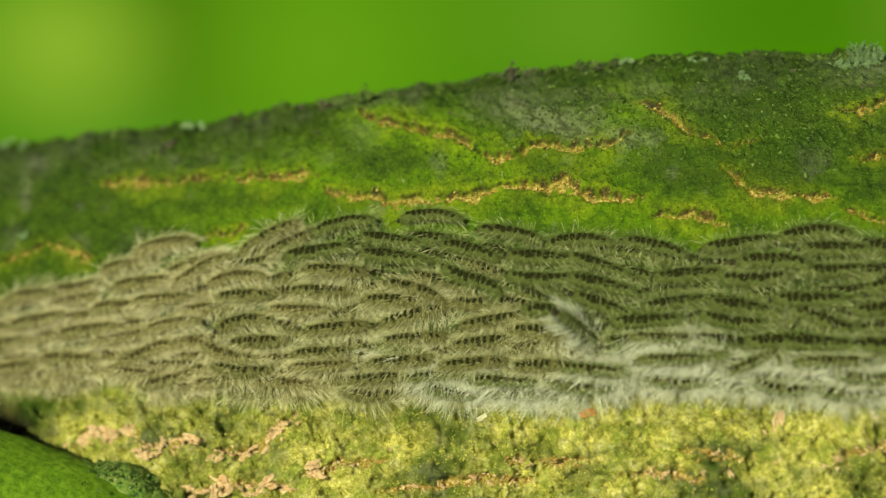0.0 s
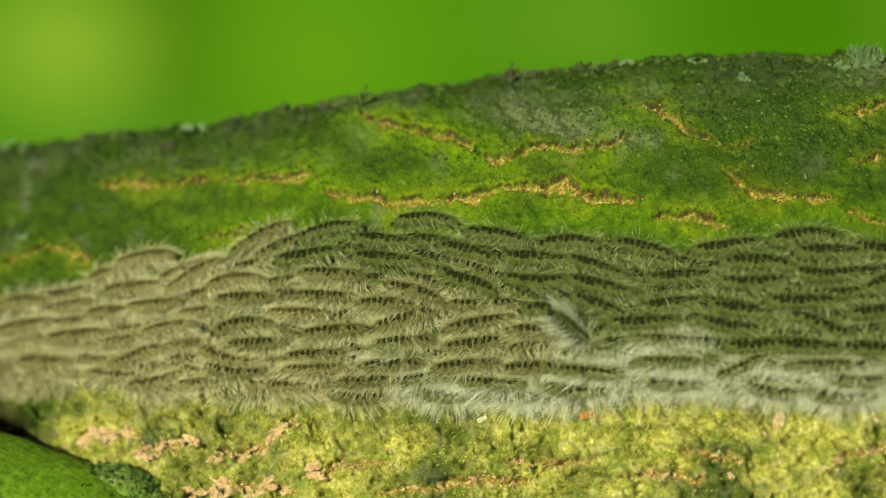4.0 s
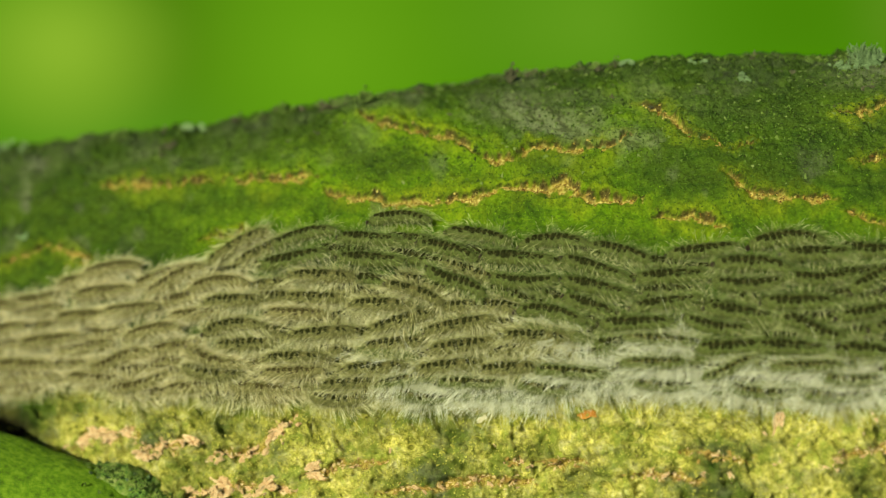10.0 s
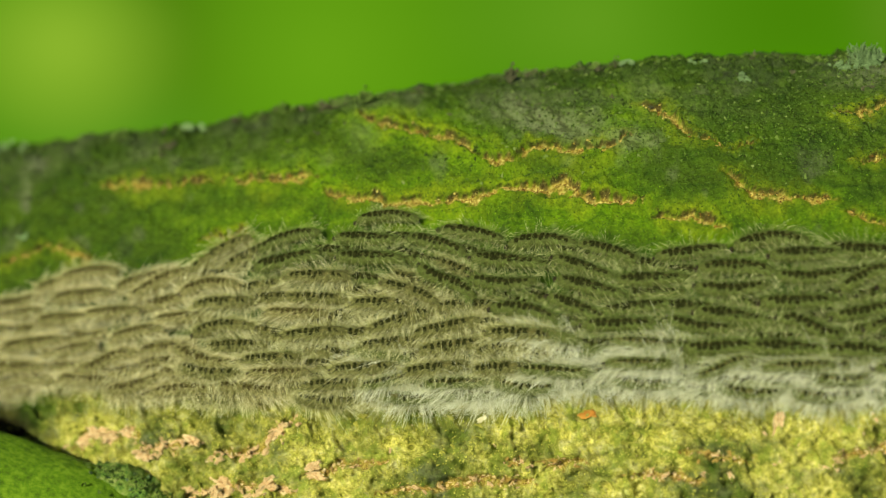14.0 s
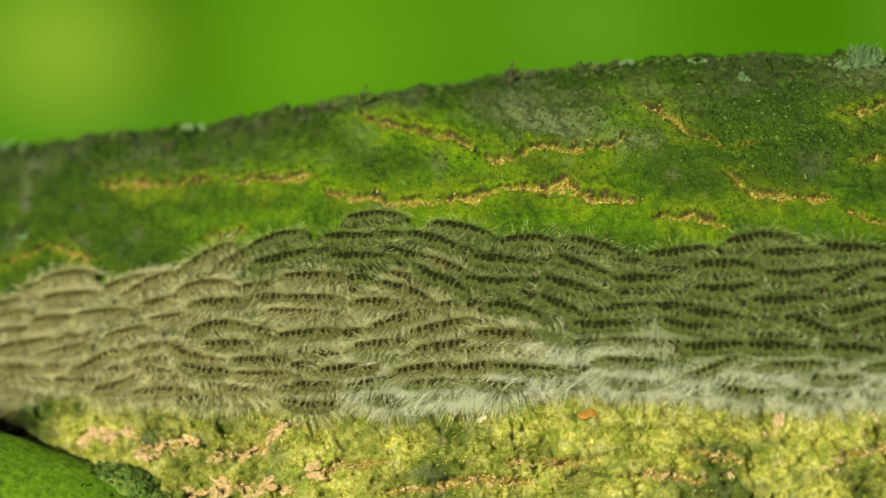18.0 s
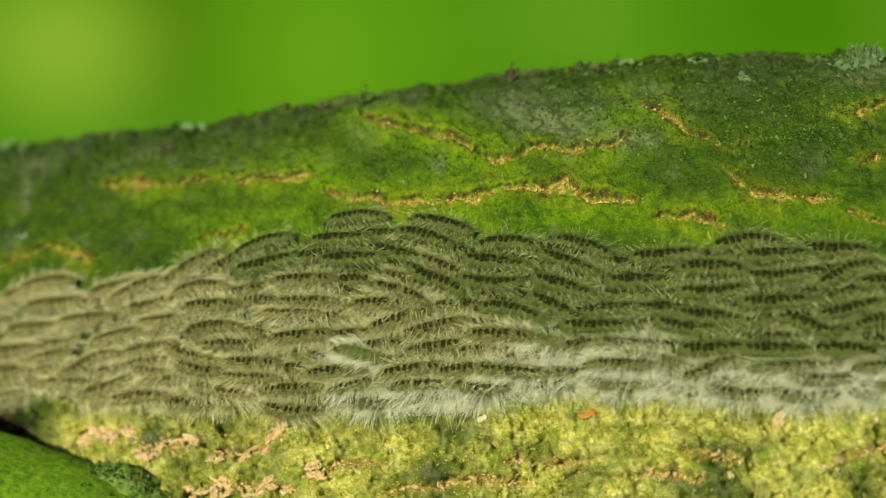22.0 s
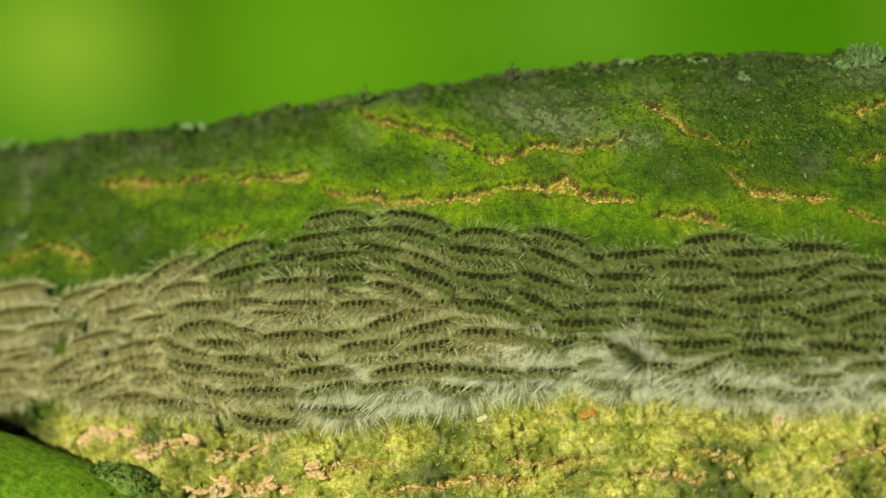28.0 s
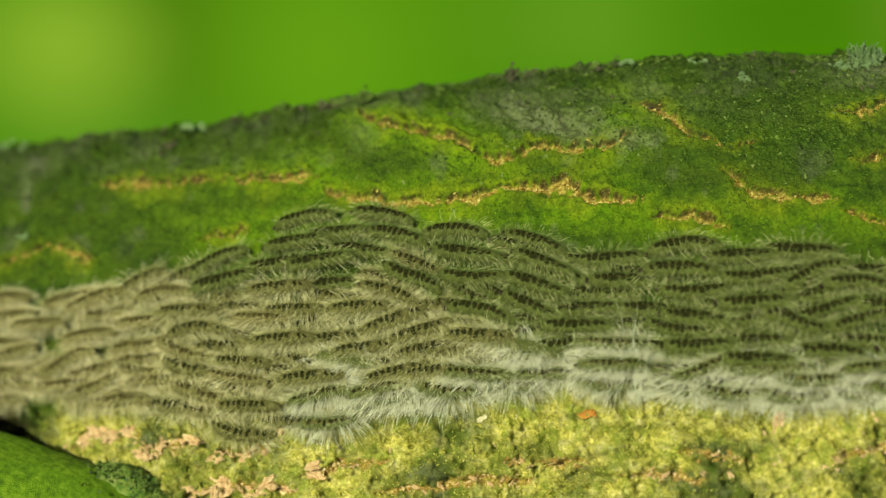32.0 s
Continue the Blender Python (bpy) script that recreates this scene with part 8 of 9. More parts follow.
    walk(herd[169], bark_rows(0.1, (0, 0.1285, -0.0470, -2), (3, 0.1263, -0.0475, -2), (6, 0.1232, -0.0480, -2), (9, 0.1210, -0.0479, -0), (12, 0.1197, -0.0480, 0), (14.5, 0.1172, -0.0481, -0), (17, 0.1157, -0.0482, -0), (20, 0.1139, -0.0482, 0), (23, 0.1128, -0.0483, 0), (25.5, 0.1116, -0.0485, -1), (28, 0.1113, -0.0485, -1), (30, 0.1106, -0.0486, -1), (32, 0.1095, -0.0489, -1)))
    walk(herd[170], bark_rows(-0.2, (0, 0.1499, -0.0081, 3), (3, 0.1484, -0.0082, 3), (6, 0.1470, -0.0085, 4), (9, 0.1451, -0.0086, 5), (12, 0.1429, -0.0086, 6), (14.5, 0.1405, -0.0086, 6), (17, 0.1377, -0.0085, 6), (20, 0.1336, -0.0085, 6), (23, 0.1304, -0.0085, 7), (25.5, 0.1266, -0.0087, 7), (28, 0.1240, -0.0088, 7), (30, 0.1225, -0.0087, 7), (32, 0.1209, -0.0086, 7)))
    walk(herd[171], bark_rows(-0.2, (0, 0.1476, -0.0512, -2), (3, 0.1458, -0.0516, -2), (6, 0.1434, -0.0519, -2), (9, 0.1423, -0.0514, -1), (12, 0.1415, -0.0513, -1), (14.5, 0.1388, -0.0515, -1), (17, 0.1368, -0.0516, -1), (20, 0.1341, -0.0514, -1), (23, 0.1318, -0.0514, -1), (25.5, 0.1304, -0.0517, -1), (28, 0.1300, -0.0517, -1), (30, 0.1296, -0.0518, -0), (32, 0.1287, -0.0518, -0)))
    walk(herd[172], bark_rows(0.2, (0, 0.1559, -0.0169, 5), (3, 0.1546, -0.0170, 5), (6, 0.1533, -0.0172, 6), (9, 0.1515, -0.0172, 7), (12, 0.1499, -0.0170, 8), (14.5, 0.1480, -0.0170, 9), (17, 0.1455, -0.0168, 9), (20, 0.1421, -0.0167, 9), (23, 0.1391, -0.0166, 10), (25.5, 0.1357, -0.0167, 10), (28, 0.1335, -0.0167, 11), (30, 0.1323, -0.0166, 11), (32, 0.1311, -0.0165, 11)))
    walk(herd[173], bark_rows(0.2, (0, 0.1624, -0.0316, 4), (3, 0.1609, -0.0320, 4), (6, 0.1587, -0.0325, 4), (9, 0.1572, -0.0326, 5), (12, 0.1566, -0.0323, 5), (14.5, 0.1553, -0.0324, 5), (17, 0.1540, -0.0325, 5), (20, 0.1525, -0.0323, 5), (23, 0.1504, -0.0320, 6), (25.5, 0.1484, -0.0321, 7), (28, 0.1478, -0.0321, 7), (30, 0.1472, -0.0321, 7), (32, 0.1462, -0.0322, 7)))
    walk(herd[174], bark_rows(-0.0, (0, 0.1619, -0.0489, 1), (3, 0.1601, -0.0494, 1), (6, 0.1578, -0.0497, 1), (9, 0.1569, -0.0490, 1), (12, 0.1561, -0.0489, 1), (14.5, 0.1534, -0.0491, 1), (17, 0.1513, -0.0492, 1), (20, 0.1485, -0.0490, 1), (23, 0.1460, -0.0489, 1), (25.5, 0.1445, -0.0492, 1), (28, 0.1442, -0.0492, 1), (30, 0.1438, -0.0493, 1), (32, 0.1430, -0.0493, 2)))
    walk(herd[175], bark_rows(-0.5, (0, 0.1617, -0.0537, -7), (3, 0.1600, -0.0542, -7), (6, 0.1577, -0.0544, -7), (9, 0.1568, -0.0537, -6), (12, 0.1560, -0.0536, -6), (14.5, 0.1533, -0.0539, -6), (17, 0.1511, -0.0539, -6), (20, 0.1482, -0.0537, -6), (23, 0.1456, -0.0536, -6), (25.5, 0.1442, -0.0540, -6), (28, 0.1438, -0.0539, -6), (30, 0.1435, -0.0540, -6), (32, 0.1427, -0.0540, -6)))
    walk(herd[176], bark_rows(-0.4, (0, 0.1798, -0.0105, -2), (3, 0.1785, -0.0103, -1), (6, 0.1771, -0.0101, -0), (9, 0.1748, -0.0097, 0), (12, 0.1725, -0.0093, 1), (14.5, 0.1700, -0.0091, 1), (17, 0.1674, -0.0090, 1), (20, 0.1640, -0.0088, 1), (23, 0.1607, -0.0086, 1), (25.5, 0.1571, -0.0087, 2), (28, 0.1539, -0.0087, 2), (30, 0.1525, -0.0087, 2), (32, 0.1510, -0.0086, 1)))
    walk(herd[177], bark_rows(0.2, (0, 0.1841, -0.0400, 5), (3, 0.1824, -0.0404, 5), (6, 0.1801, -0.0407, 5), (9, 0.1792, -0.0401, 5), (12, 0.1784, -0.0400, 6), (14.5, 0.1759, -0.0402, 6), (17, 0.1738, -0.0403, 6), (20, 0.1712, -0.0400, 6), (23, 0.1686, -0.0399, 6), (25.5, 0.1671, -0.0402, 6), (28, 0.1667, -0.0401, 6), (30, 0.1663, -0.0402, 6), (32, 0.1655, -0.0402, 6)))
    walk(herd[178], bark_rows(0.2, (0, 0.1839, -0.0448, 5), (3, 0.1822, -0.0453, 5), (6, 0.1799, -0.0455, 5), (9, 0.1790, -0.0449, 5), (12, 0.1782, -0.0447, 5), (14.5, 0.1755, -0.0450, 5), (17, 0.1733, -0.0450, 5), (20, 0.1706, -0.0448, 5), (23, 0.1679, -0.0447, 5), (25.5, 0.1664, -0.0450, 5), (28, 0.1661, -0.0449, 5), (30, 0.1657, -0.0450, 5), (32, 0.1649, -0.0450, 5)))
    walk(herd[179], bark_rows(0.2, (0, 0.2002, -0.0311, 7), (3, 0.1988, -0.0311, 9), (6, 0.1971, -0.0311, 10), (9, 0.1952, -0.0307, 10), (12, 0.1936, -0.0303, 11), (14.5, 0.1915, -0.0303, 12), (17, 0.1894, -0.0303, 13), (20, 0.1869, -0.0300, 13), (23, 0.1839, -0.0297, 13), (25.5, 0.1812, -0.0297, 14), (28, 0.1791, -0.0297, 16), (30, 0.1781, -0.0297, 16), (32, 0.1769, -0.0297, 17)))
    walk(herd[180], bark_rows(0.2, (0, 0.1993, -0.0352, 5), (3, 0.1977, -0.0355, 5), (6, 0.1956, -0.0358, 6), (9, 0.1944, -0.0353, 6), (12, 0.1934, -0.0351, 6), (14.5, 0.1911, -0.0352, 7), (17, 0.1890, -0.0352, 7), (20, 0.1865, -0.0350, 7), (23, 0.1837, -0.0348, 7), (25.5, 0.1819, -0.0349, 8), (28, 0.1810, -0.0349, 8), (30, 0.1804, -0.0349, 8), (32, 0.1795, -0.0349, 8)))
    walk(herd[181], bark_rows(0.1, (0, 0.1987, -0.0470, -1), (3, 0.1969, -0.0475, -1), (6, 0.1946, -0.0477, -1), (9, 0.1938, -0.0470, -0), (12, 0.1930, -0.0469, -0), (14.5, 0.1902, -0.0471, -0), (17, 0.1879, -0.0472, -0), (20, 0.1850, -0.0469, -0), (23, 0.1823, -0.0468, -0), (25.5, 0.1809, -0.0472, -0), (28, 0.1805, -0.0471, -0), (30, 0.1802, -0.0472, -0), (32, 0.1794, -0.0472, -0)))
    walk(herd[182], bark_rows(-0.4, (0, -0.1793, -0.0591, 8), (3, -0.1877, -0.0600, 8), (6, -0.1953, -0.0615, 8), (9, -0.1984, -0.0628, 8), (12, -0.2016, -0.0639, 8), (14.5, -0.2033, -0.0652, 8), (17, -0.2033, -0.0661, 8), (20, -0.2049, -0.0669, 8), (23, -0.2062, -0.0675, 8), (25.5, -0.2073, -0.0679, 8), (28, -0.2078, -0.0684, 8), (30, -0.2089, -0.0692, 8), (32, -0.2092, -0.0692, 8)))
    walk(herd[183], bark_rows(-0.4, (0, -0.1431, -0.0575, 8), (3, -0.1511, -0.0584, 8), (6, -0.1582, -0.0598, 8), (9, -0.1612, -0.0610, 8), (12, -0.1642, -0.0620, 8), (14.5, -0.1658, -0.0632, 9), (17, -0.1659, -0.0642, 8), (20, -0.1674, -0.0650, 8), (23, -0.1687, -0.0656, 8), (25.5, -0.1697, -0.0660, 8), (28, -0.1702, -0.0665, 8), (30, -0.1712, -0.0672, 8), (32, -0.1715, -0.0672, 8)))
    walk(herd[184], bark_rows(0.2, (0, -0.1357, -0.0278, 8), (3, -0.1386, -0.0290, 7), (6, -0.1417, -0.0300, 7), (9, -0.1487, -0.0309, 7), (12, -0.1554, -0.0320, 7), (14.5, -0.1601, -0.0328, 8), (17, -0.1621, -0.0331, 8), (20, -0.1660, -0.0345, 8), (23, -0.1750, -0.0372, 8), (25.5, -0.1829, -0.0388, 8), (28, -0.1869, -0.0397, 7), (30, -0.1908, -0.0399, 7), (32, -0.1915, -0.0362, 7)))
    walk(herd[185], bark_rows(-0.6, (0, -0.1195, -0.0078, 13), (3, -0.1237, -0.0097, 12), (6, -0.1280, -0.0115, 12), (9, -0.1349, -0.0126, 11), (12, -0.1419, -0.0138, 11), (14.5, -0.1471, -0.0147, 11), (17, -0.1508, -0.0153, 11), (20, -0.1566, -0.0167, 11), (23, -0.1624, -0.0190, 11), (25.5, -0.1682, -0.0205, 11), (28, -0.1738, -0.0218, 11), (30, -0.1784, -0.0227, 10), (32, -0.1803, -0.0223, 8)))
    walk(herd[186], bark_rows(0.2, (0, -0.0599, -0.0418, 3), (3, -0.0613, -0.0422, 3), (6, -0.0636, -0.0425, 2), (9, -0.0669, -0.0431, 3), (12, -0.0692, -0.0432, 3), (14.5, -0.0729, -0.0434, 2), (17, -0.0746, -0.0436, 1), (20, -0.0773, -0.0442, -0), (23, -0.0782, -0.0443, -1), (25.5, -0.0803, -0.0442, -1), (28, -0.0813, -0.0442, -2), (30, -0.0823, -0.0443, -3), (32, -0.0829, -0.0444, -4)))
    walk(herd[187], bark_rows(0.2, (0, -0.0521, -0.0308, 1), (3, -0.0530, -0.0312, 1), (6, -0.0543, -0.0316, 0), (9, -0.0567, -0.0318, 1), (12, -0.0584, -0.0319, 1), (14.5, -0.0611, -0.0322, 1), (17, -0.0622, -0.0324, 1), (20, -0.0645, -0.0329, 0), (23, -0.0651, -0.0331, -0), (25.5, -0.0672, -0.0333, -0), (28, -0.0684, -0.0334, -1), (30, -0.0703, -0.0337, -2), (32, -0.0714, -0.0339, -2)))
    walk(herd[188], bark_rows(0.2, (0, 0.0020, -0.0384, 8), (3, -0.0004, -0.0386, 8), (6, -0.0031, -0.0392, 9), (9, -0.0054, -0.0393, 9), (12, -0.0080, -0.0396, 9), (14.5, -0.0099, -0.0399, 9), (17, -0.0117, -0.0403, 9), (20, -0.0146, -0.0408, 10), (23, -0.0165, -0.0410, 11), (25.5, -0.0176, -0.0411, 10), (28, -0.0180, -0.0414, 11), (30, -0.0194, -0.0418, 12), (32, -0.0203, -0.0421, 13)))
    walk(herd[189], bark_rows(0.0, (0, 0.0248, -0.0032, -11), (3, 0.0230, -0.0032, -10), (6, 0.0209, -0.0032, -10), (9, 0.0175, -0.0030, -10), (12, 0.0149, -0.0028, -11), (14.5, 0.0124, -0.0026, -13), (17, 0.0107, -0.0024, -13), (20, 0.0086, -0.0021, -14), (23, 0.0049, -0.0015, -14), (25.5, 0.0022, -0.0009, -14), (28, -0.0002, -0.0003, -13), (30, -0.0042, 0.0003, -12), (32, -0.0073, 0.0007, -12)))
    walk(herd[190], bark_rows(-0.2, (0, 0.0621, -0.0020, -8), (3, 0.0602, -0.0020, -8), (6, 0.0584, -0.0021, -8), (9, 0.0559, -0.0022, -8), (12, 0.0532, -0.0024, -9), (14.5, 0.0504, -0.0025, -9), (17, 0.0484, -0.0024, -9), (20, 0.0459, -0.0022, -9), (23, 0.0414, -0.0018, -9), (25.5, 0.0386, -0.0012, -10), (28, 0.0363, -0.0005, -11), (30, 0.0327, -0.0002, -11), (32, 0.0297, -0.0000, -12)))
    walk(herd[191], bark_rows(0.2, (0, 0.0693, -0.0102, -8), (3, 0.0678, -0.0102, -8), (6, 0.0665, -0.0102, -8), (9, 0.0647, -0.0104, -8), (12, 0.0617, -0.0106, -9), (14.5, 0.0584, -0.0109, -10), (17, 0.0562, -0.0110, -11), (20, 0.0541, -0.0108, -12), (23, 0.0503, -0.0104, -12), (25.5, 0.0477, -0.0101, -13), (28, 0.0459, -0.0098, -13), (30, 0.0431, -0.0096, -13), (32, 0.0411, -0.0096, -13)))
    walk(herd[192], bark_rows(0.2, (0, 0.0691, -0.0174, -3), (3, 0.0681, -0.0173, -4), (6, 0.0671, -0.0174, -4), (9, 0.0659, -0.0175, -3), (12, 0.0626, -0.0177, -4), (14.5, 0.0588, -0.0181, -5), (17, 0.0559, -0.0184, -6), (20, 0.0538, -0.0184, -7), (23, 0.0505, -0.0181, -7), (25.5, 0.0480, -0.0180, -8), (28, 0.0465, -0.0178, -8), (30, 0.0443, -0.0177, -8), (32, 0.0431, -0.0177, -8)))
    walk(herd[193], bark_rows(0.2, (0, 0.0836, -0.0262, 0), (3, 0.0826, -0.0264, -1), (6, 0.0812, -0.0266, -1), (9, 0.0799, -0.0266, -1), (12, 0.0766, -0.0270, -2), (14.5, 0.0727, -0.0275, -2), (17, 0.0696, -0.0279, -1), (20, 0.0671, -0.0281, -1), (23, 0.0652, -0.0281, -2), (25.5, 0.0628, -0.0281, -2), (28, 0.0618, -0.0281, -2), (30, 0.0609, -0.0280, -2), (32, 0.0605, -0.0280, -2)))
    walk(herd[194], bark_rows(0.2, (0, 0.0907, -0.0326, 1), (3, 0.0894, -0.0330, 0), (6, 0.0873, -0.0332, -0), (9, 0.0855, -0.0333, -0), (12, 0.0826, -0.0336, -0), (14.5, 0.0793, -0.0340, 0), (17, 0.0771, -0.0341, 0), (20, 0.0751, -0.0343, 0), (23, 0.0740, -0.0344, 0), (25.5, 0.0723, -0.0343, 0), (28, 0.0716, -0.0344, 0), (30, 0.0709, -0.0343, 0), (32, 0.0705, -0.0344, 0)))
    walk(herd[195], bark_rows(0.2, (0, 0.1053, -0.0329, -2), (3, 0.1034, -0.0334, -2), (6, 0.1006, -0.0338, -3), (9, 0.0984, -0.0339, -3), (12, 0.0960, -0.0342, -3), (14.5, 0.0932, -0.0344, -2), (17, 0.0914, -0.0345, -2), (20, 0.0899, -0.0346, -2), (23, 0.0892, -0.0348, -2), (25.5, 0.0876, -0.0348, -2), (28, 0.0870, -0.0348, -2), (30, 0.0863, -0.0348, -2), (32, 0.0857, -0.0350, -3)))
    walk(herd[196], bark_rows(0.2, (0, 0.1424, -0.0154, 5), (3, 0.1410, -0.0156, 5), (6, 0.1397, -0.0160, 5), (9, 0.1382, -0.0162, 6), (12, 0.1366, -0.0162, 7), (14.5, 0.1347, -0.0162, 8), (17, 0.1322, -0.0161, 8), (20, 0.1286, -0.0161, 8), (23, 0.1256, -0.0161, 9), (25.5, 0.1222, -0.0162, 9), (28, 0.1205, -0.0163, 10), (30, 0.1193, -0.0161, 10), (32, 0.1182, -0.0160, 10)))
    walk(herd[197], bark_rows(0.2, (0, 0.1421, -0.0225, 1), (3, 0.1407, -0.0229, 1), (6, 0.1390, -0.0234, 1), (9, 0.1376, -0.0236, 1), (12, 0.1365, -0.0235, 2), (14.5, 0.1352, -0.0236, 3), (17, 0.1337, -0.0236, 3), (20, 0.1315, -0.0235, 3), (23, 0.1293, -0.0233, 4), (25.5, 0.1267, -0.0234, 4), (28, 0.1257, -0.0234, 4), (30, 0.1249, -0.0233, 5), (32, 0.1239, -0.0233, 5)))
    walk(herd[198], bark_rows(0.2, (0, 0.1492, -0.0286, 1), (3, 0.1477, -0.0290, 2), (6, 0.1455, -0.0296, 2), (9, 0.1440, -0.0298, 2), (12, 0.1432, -0.0296, 2), (14.5, 0.1421, -0.0297, 3), (17, 0.1410, -0.0298, 3), (20, 0.1397, -0.0296, 3), (23, 0.1378, -0.0293, 4), (25.5, 0.1358, -0.0294, 4), (28, 0.1352, -0.0295, 5), (30, 0.1344, -0.0295, 5), (32, 0.1334, -0.0296, 5)))
    walk(herd[199], bark_rows(0.2, (0, 0.1488, -0.0404, 3), (3, 0.1470, -0.0409, 3), (6, 0.1443, -0.0414, 3), (9, 0.1428, -0.0411, 4), (12, 0.1420, -0.0410, 4), (14.5, 0.1400, -0.0412, 4), (17, 0.1384, -0.0413, 4), (20, 0.1364, -0.0411, 5), (23, 0.1346, -0.0411, 5), (25.5, 0.1330, -0.0415, 5), (28, 0.1327, -0.0415, 6), (30, 0.1321, -0.0417, 6), (32, 0.1309, -0.0418, 6)))
    walk(herd[200], bark_rows(-0.3, (0, 0.1579, -0.0013, -7), (3, 0.1564, -0.0014, -6), (6, 0.1549, -0.0016, -5), (9, 0.1526, -0.0016, -4), (12, 0.1501, -0.0015, -3), (14.5, 0.1474, -0.0015, -3), (17, 0.1446, -0.0015, -3), (20, 0.1407, -0.0015, -2), (23, 0.1373, -0.0016, -1), (25.5, 0.1335, -0.0018, -1), (28, 0.1304, -0.0019, -1), (30, 0.1285, -0.0018, -1), (32, 0.1266, -0.0017, -1)))
    walk(herd[201], bark_rows(-0.4, (0, -0.0674, -0.0601, 2), (3, -0.0707, -0.0603, 1), (6, -0.0744, -0.0607, 0), (9, -0.0771, -0.0619, 1), (12, -0.0789, -0.0627, 2), (14.5, -0.0827, -0.0630, 1), (17, -0.0858, -0.0636, 1), (20, -0.0917, -0.0656, 2), (23, -0.0939, -0.0658, 1), (25.5, -0.0971, -0.0663, 1), (28, -0.0979, -0.0664, -1), (30, -0.0992, -0.0666, -3), (32, -0.1002, -0.0668, -5)))
    walk(herd[202], bark_rows(-0.6, (0, -0.0448, -0.0576, 5), (3, -0.0475, -0.0581, 4), (6, -0.0511, -0.0588, 4), (9, -0.0542, -0.0596, 4), (12, -0.0572, -0.0602, 5), (14.5, -0.0614, -0.0609, 4), (17, -0.0647, -0.0617, 3), (20, -0.0700, -0.0634, 3), (23, -0.0732, -0.0642, 2), (25.5, -0.0771, -0.0650, 1), (28, -0.0796, -0.0660, -1), (30, -0.0819, -0.0672, -5), (32, -0.0837, -0.0683, -8)))
    walk(herd[203], bark_rows(0.2, (0, -0.0246, -0.0013, -8), (3, -0.0265, -0.0016, -6), (6, -0.0302, -0.0020, -4), (9, -0.0334, -0.0020, -3), (12, -0.0356, -0.0023, -1), (14.5, -0.0368, -0.0023, -0), (17, -0.0392, -0.0026, 1), (20, -0.0430, -0.0033, 3), (23, -0.0459, -0.0040, 5), (25.5, -0.0481, -0.0045, 6), (28, -0.0533, -0.0055, 9), (30, -0.0571, -0.0062, 11), (32, -0.0607, -0.0069, 11)))
    walk(herd[204], bark_rows(0.2, (0, -0.0296, -0.0407, 6), (3, -0.0312, -0.0411, 6), (6, -0.0346, -0.0418, 5), (9, -0.0377, -0.0423, 5), (12, -0.0406, -0.0426, 5), (14.5, -0.0445, -0.0431, 5), (17, -0.0473, -0.0437, 5), (20, -0.0516, -0.0449, 5), (23, -0.0532, -0.0453, 5), (25.5, -0.0560, -0.0455, 5), (28, -0.0577, -0.0458, 4), (30, -0.0591, -0.0464, 3), (32, -0.0598, -0.0469, 3)))
    walk(herd[205], bark_rows(0.2, (0, -0.0219, -0.0469, 1), (3, -0.0240, -0.0475, 1), (6, -0.0279, -0.0483, 0), (9, -0.0309, -0.0489, 1), (12, -0.0343, -0.0492, 1), (14.5, -0.0386, -0.0499, 1), (17, -0.0420, -0.0507, 1), (20, -0.0473, -0.0523, 1), (23, -0.0500, -0.0530, 0), (25.5, -0.0539, -0.0536, -0), (28, -0.0564, -0.0544, -2), (30, -0.0584, -0.0557, -4), (32, -0.0597, -0.0569, -5)))
    walk(herd[206], bark_rows(0.2, (0, -0.0000, -0.0049, -12), (3, -0.0013, -0.0050, -12), (6, -0.0041, -0.0049, -12), (9, -0.0072, -0.0047, -11), (12, -0.0088, -0.0044, -11), (14.5, -0.0104, -0.0041, -12), (17, -0.0124, -0.0038, -11), (20, -0.0143, -0.0036, -10), (23, -0.0174, -0.0030, -9), (25.5, -0.0193, -0.0029, -8), (28, -0.0221, -0.0026, -6), (30, -0.0261, -0.0023, -6), (32, -0.0289, -0.0020, -5)))
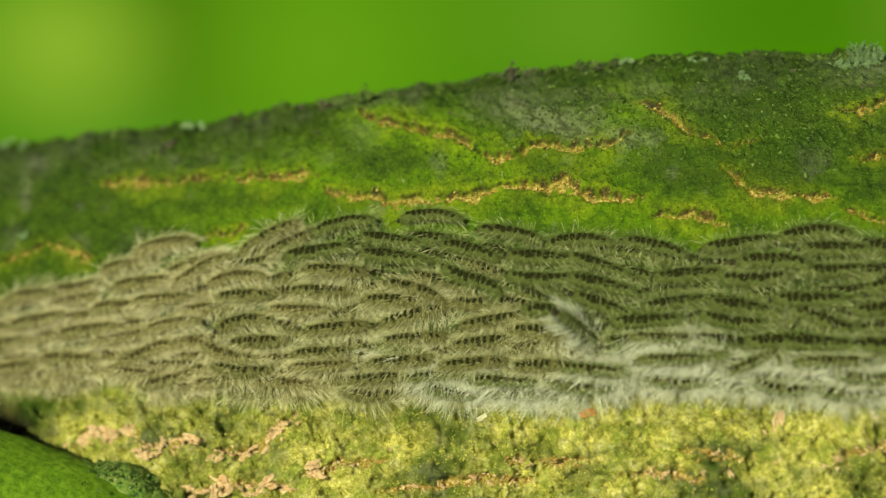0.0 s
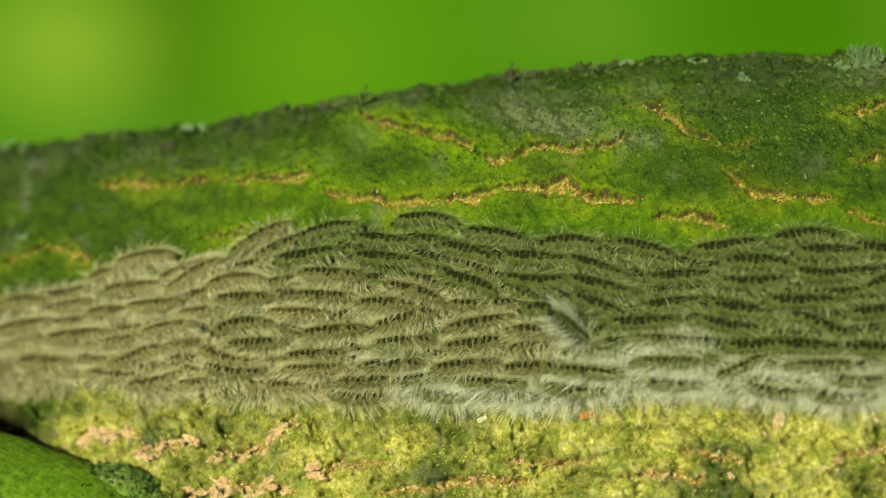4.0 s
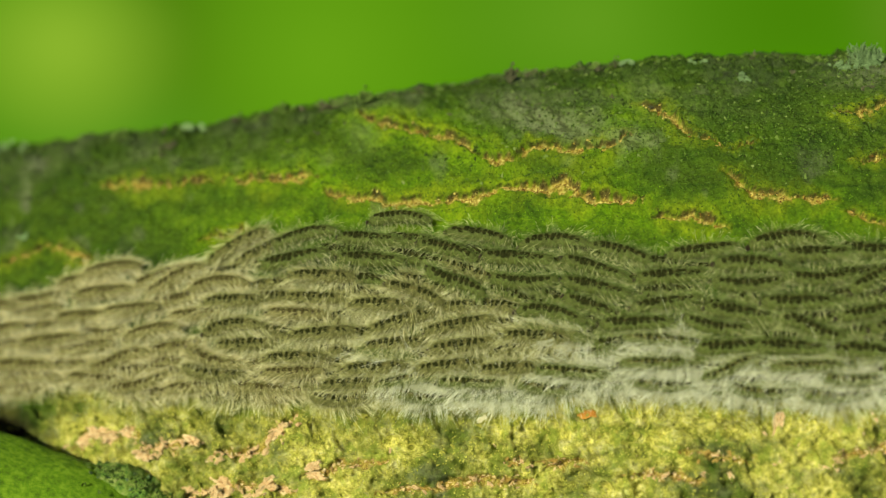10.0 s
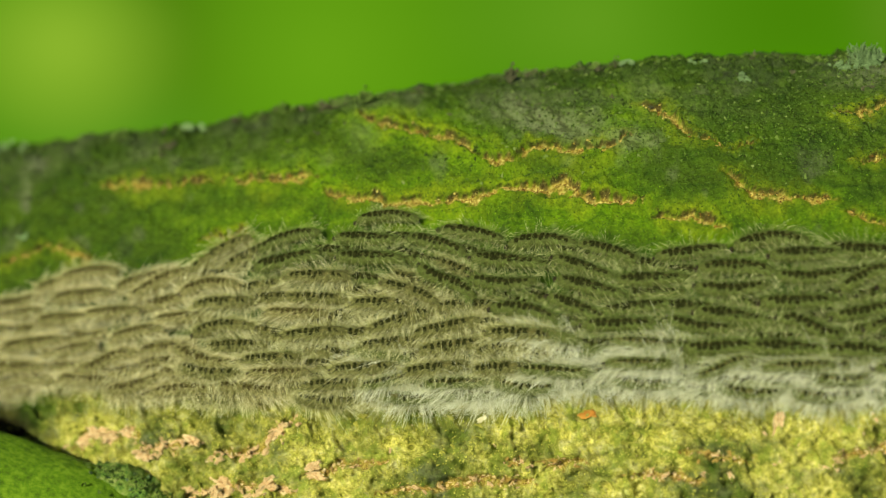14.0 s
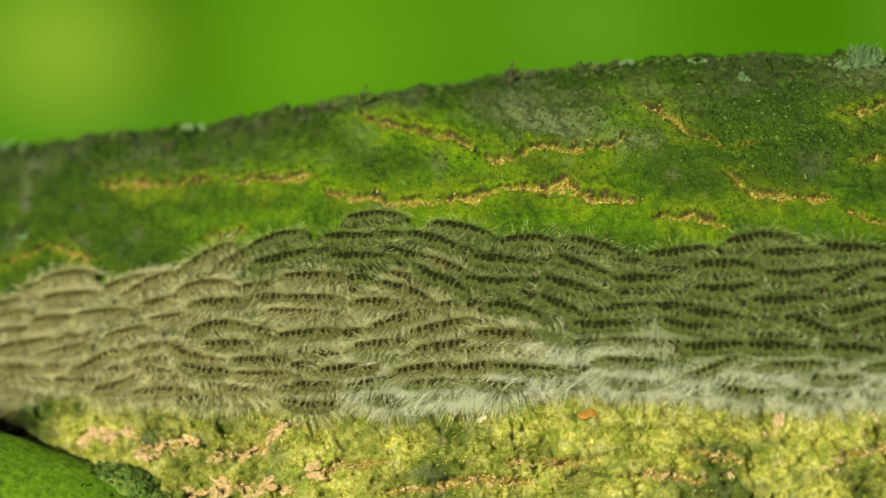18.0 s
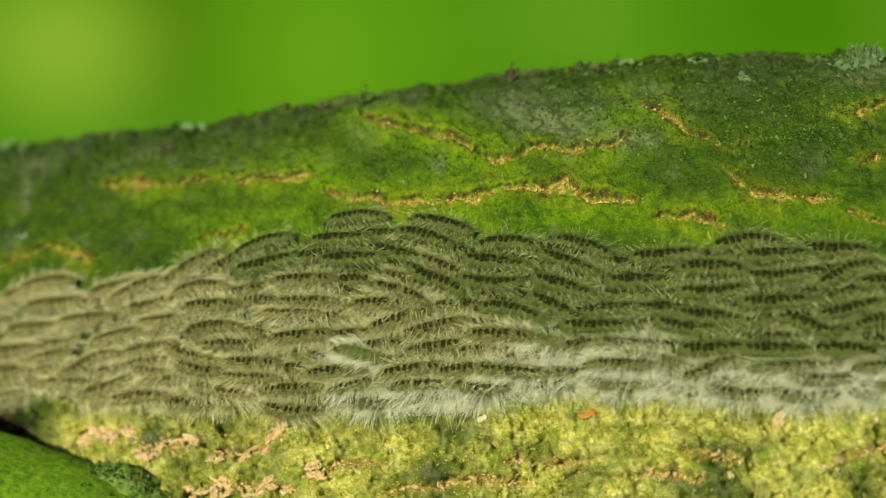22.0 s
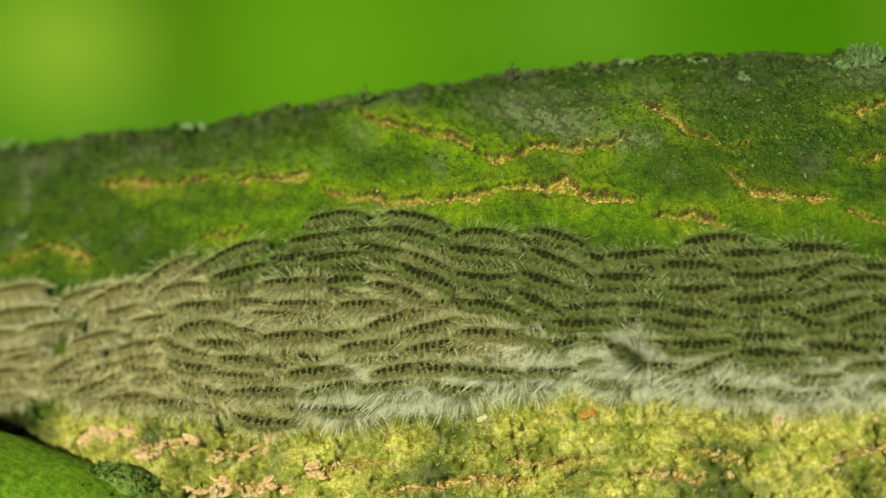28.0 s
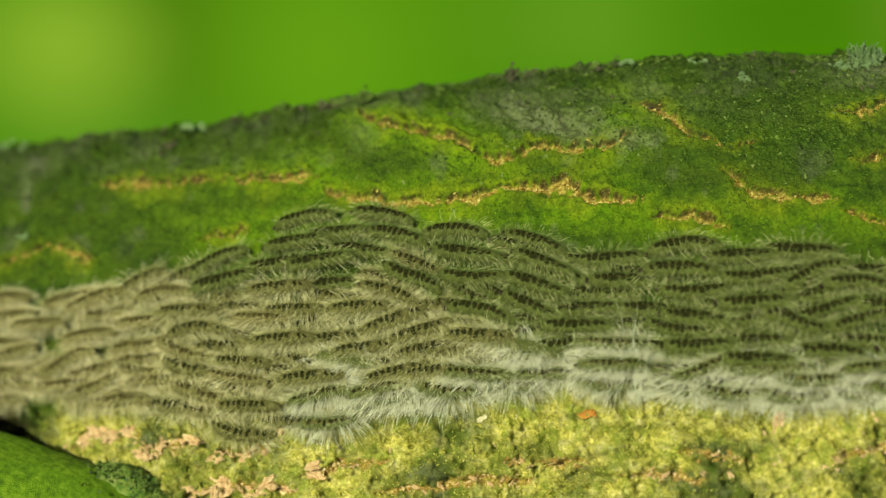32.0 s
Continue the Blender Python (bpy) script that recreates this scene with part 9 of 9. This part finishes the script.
    walk(herd[207], bark_rows(0.2, (0, 0.0705, -0.0325, 3), (3, 0.0697, -0.0326, 2), (6, 0.0688, -0.0327, 2), (9, 0.0675, -0.0328, 3), (12, 0.0641, -0.0330, 2), (14.5, 0.0604, -0.0334, 1), (17, 0.0569, -0.0337, 1), (20, 0.0543, -0.0339, 1), (23, 0.0524, -0.0340, 1), (25.5, 0.0501, -0.0339, 1), (28, 0.0487, -0.0340, 1), (30, 0.0473, -0.0339, 1), (32, 0.0468, -0.0340, 1)))
    walk(herd[208], bark_rows(0.2, (0, 0.1234, -0.0243, -1), (3, 0.1219, -0.0248, -1), (6, 0.1200, -0.0253, -1), (9, 0.1185, -0.0254, -1), (12, 0.1168, -0.0257, -1), (14.5, 0.1148, -0.0259, -0), (17, 0.1132, -0.0260, 0), (20, 0.1114, -0.0260, 1), (23, 0.1099, -0.0261, 1), (25.5, 0.1078, -0.0262, 1), (28, 0.1071, -0.0263, 1), (30, 0.1063, -0.0263, 1), (32, 0.1054, -0.0264, 1)))
    walk(herd[209], bark_rows(1.5, (0, 0.0480, -0.0305, -8, 62), (3, 0.0464, -0.0301, -8, 66), (6.4, 0.0446, -0.0298, -8, 60), (6.8, 0.0441, -0.0300, -8, 15), (7.1, 0.0438, -0.0303, -8, 0), (9, 0.0420, -0.0312, -8, 0), (20, 0.0356, -0.0328, -8, 0), (32, 0.0246, -0.0349, -8, 0)))
    walk(herd[210], bark_rows(1.5, (0, -0.0130, -0.0385, -8, 0), (12, -0.0195, -0.0395, -8, 0), (19.8, -0.0236, -0.0403, -8, 0), (20.2, -0.0238, -0.0403, -8, 12), (20.6, -0.0241, -0.0403, -8, 58), (21.3, -0.0244, -0.0403, -8, 62), (21.8, -0.0247, -0.0403, -8, 30), (22.2, -0.0250, -0.0403, -8, 0), (32, -0.0330, -0.0415, -8, 0)))
    walk(herd[211], bark_rows(1.5, (0, 0.0911, -0.0380, -8, 0), (12, 0.0812, -0.0388, -8, 0), (23, 0.0733, -0.0397, -8, 5), (25.5, 0.0693, -0.0401, -8, 40), (28, 0.0668, -0.0405, -8, 60), (28.7, 0.0660, -0.0406, -8, 50), (29.3, 0.0652, -0.0408, -8, 20), (30, 0.0645, -0.0410, -8, 0), (32, 0.0615, -0.0413, -8, 0)))


motions()
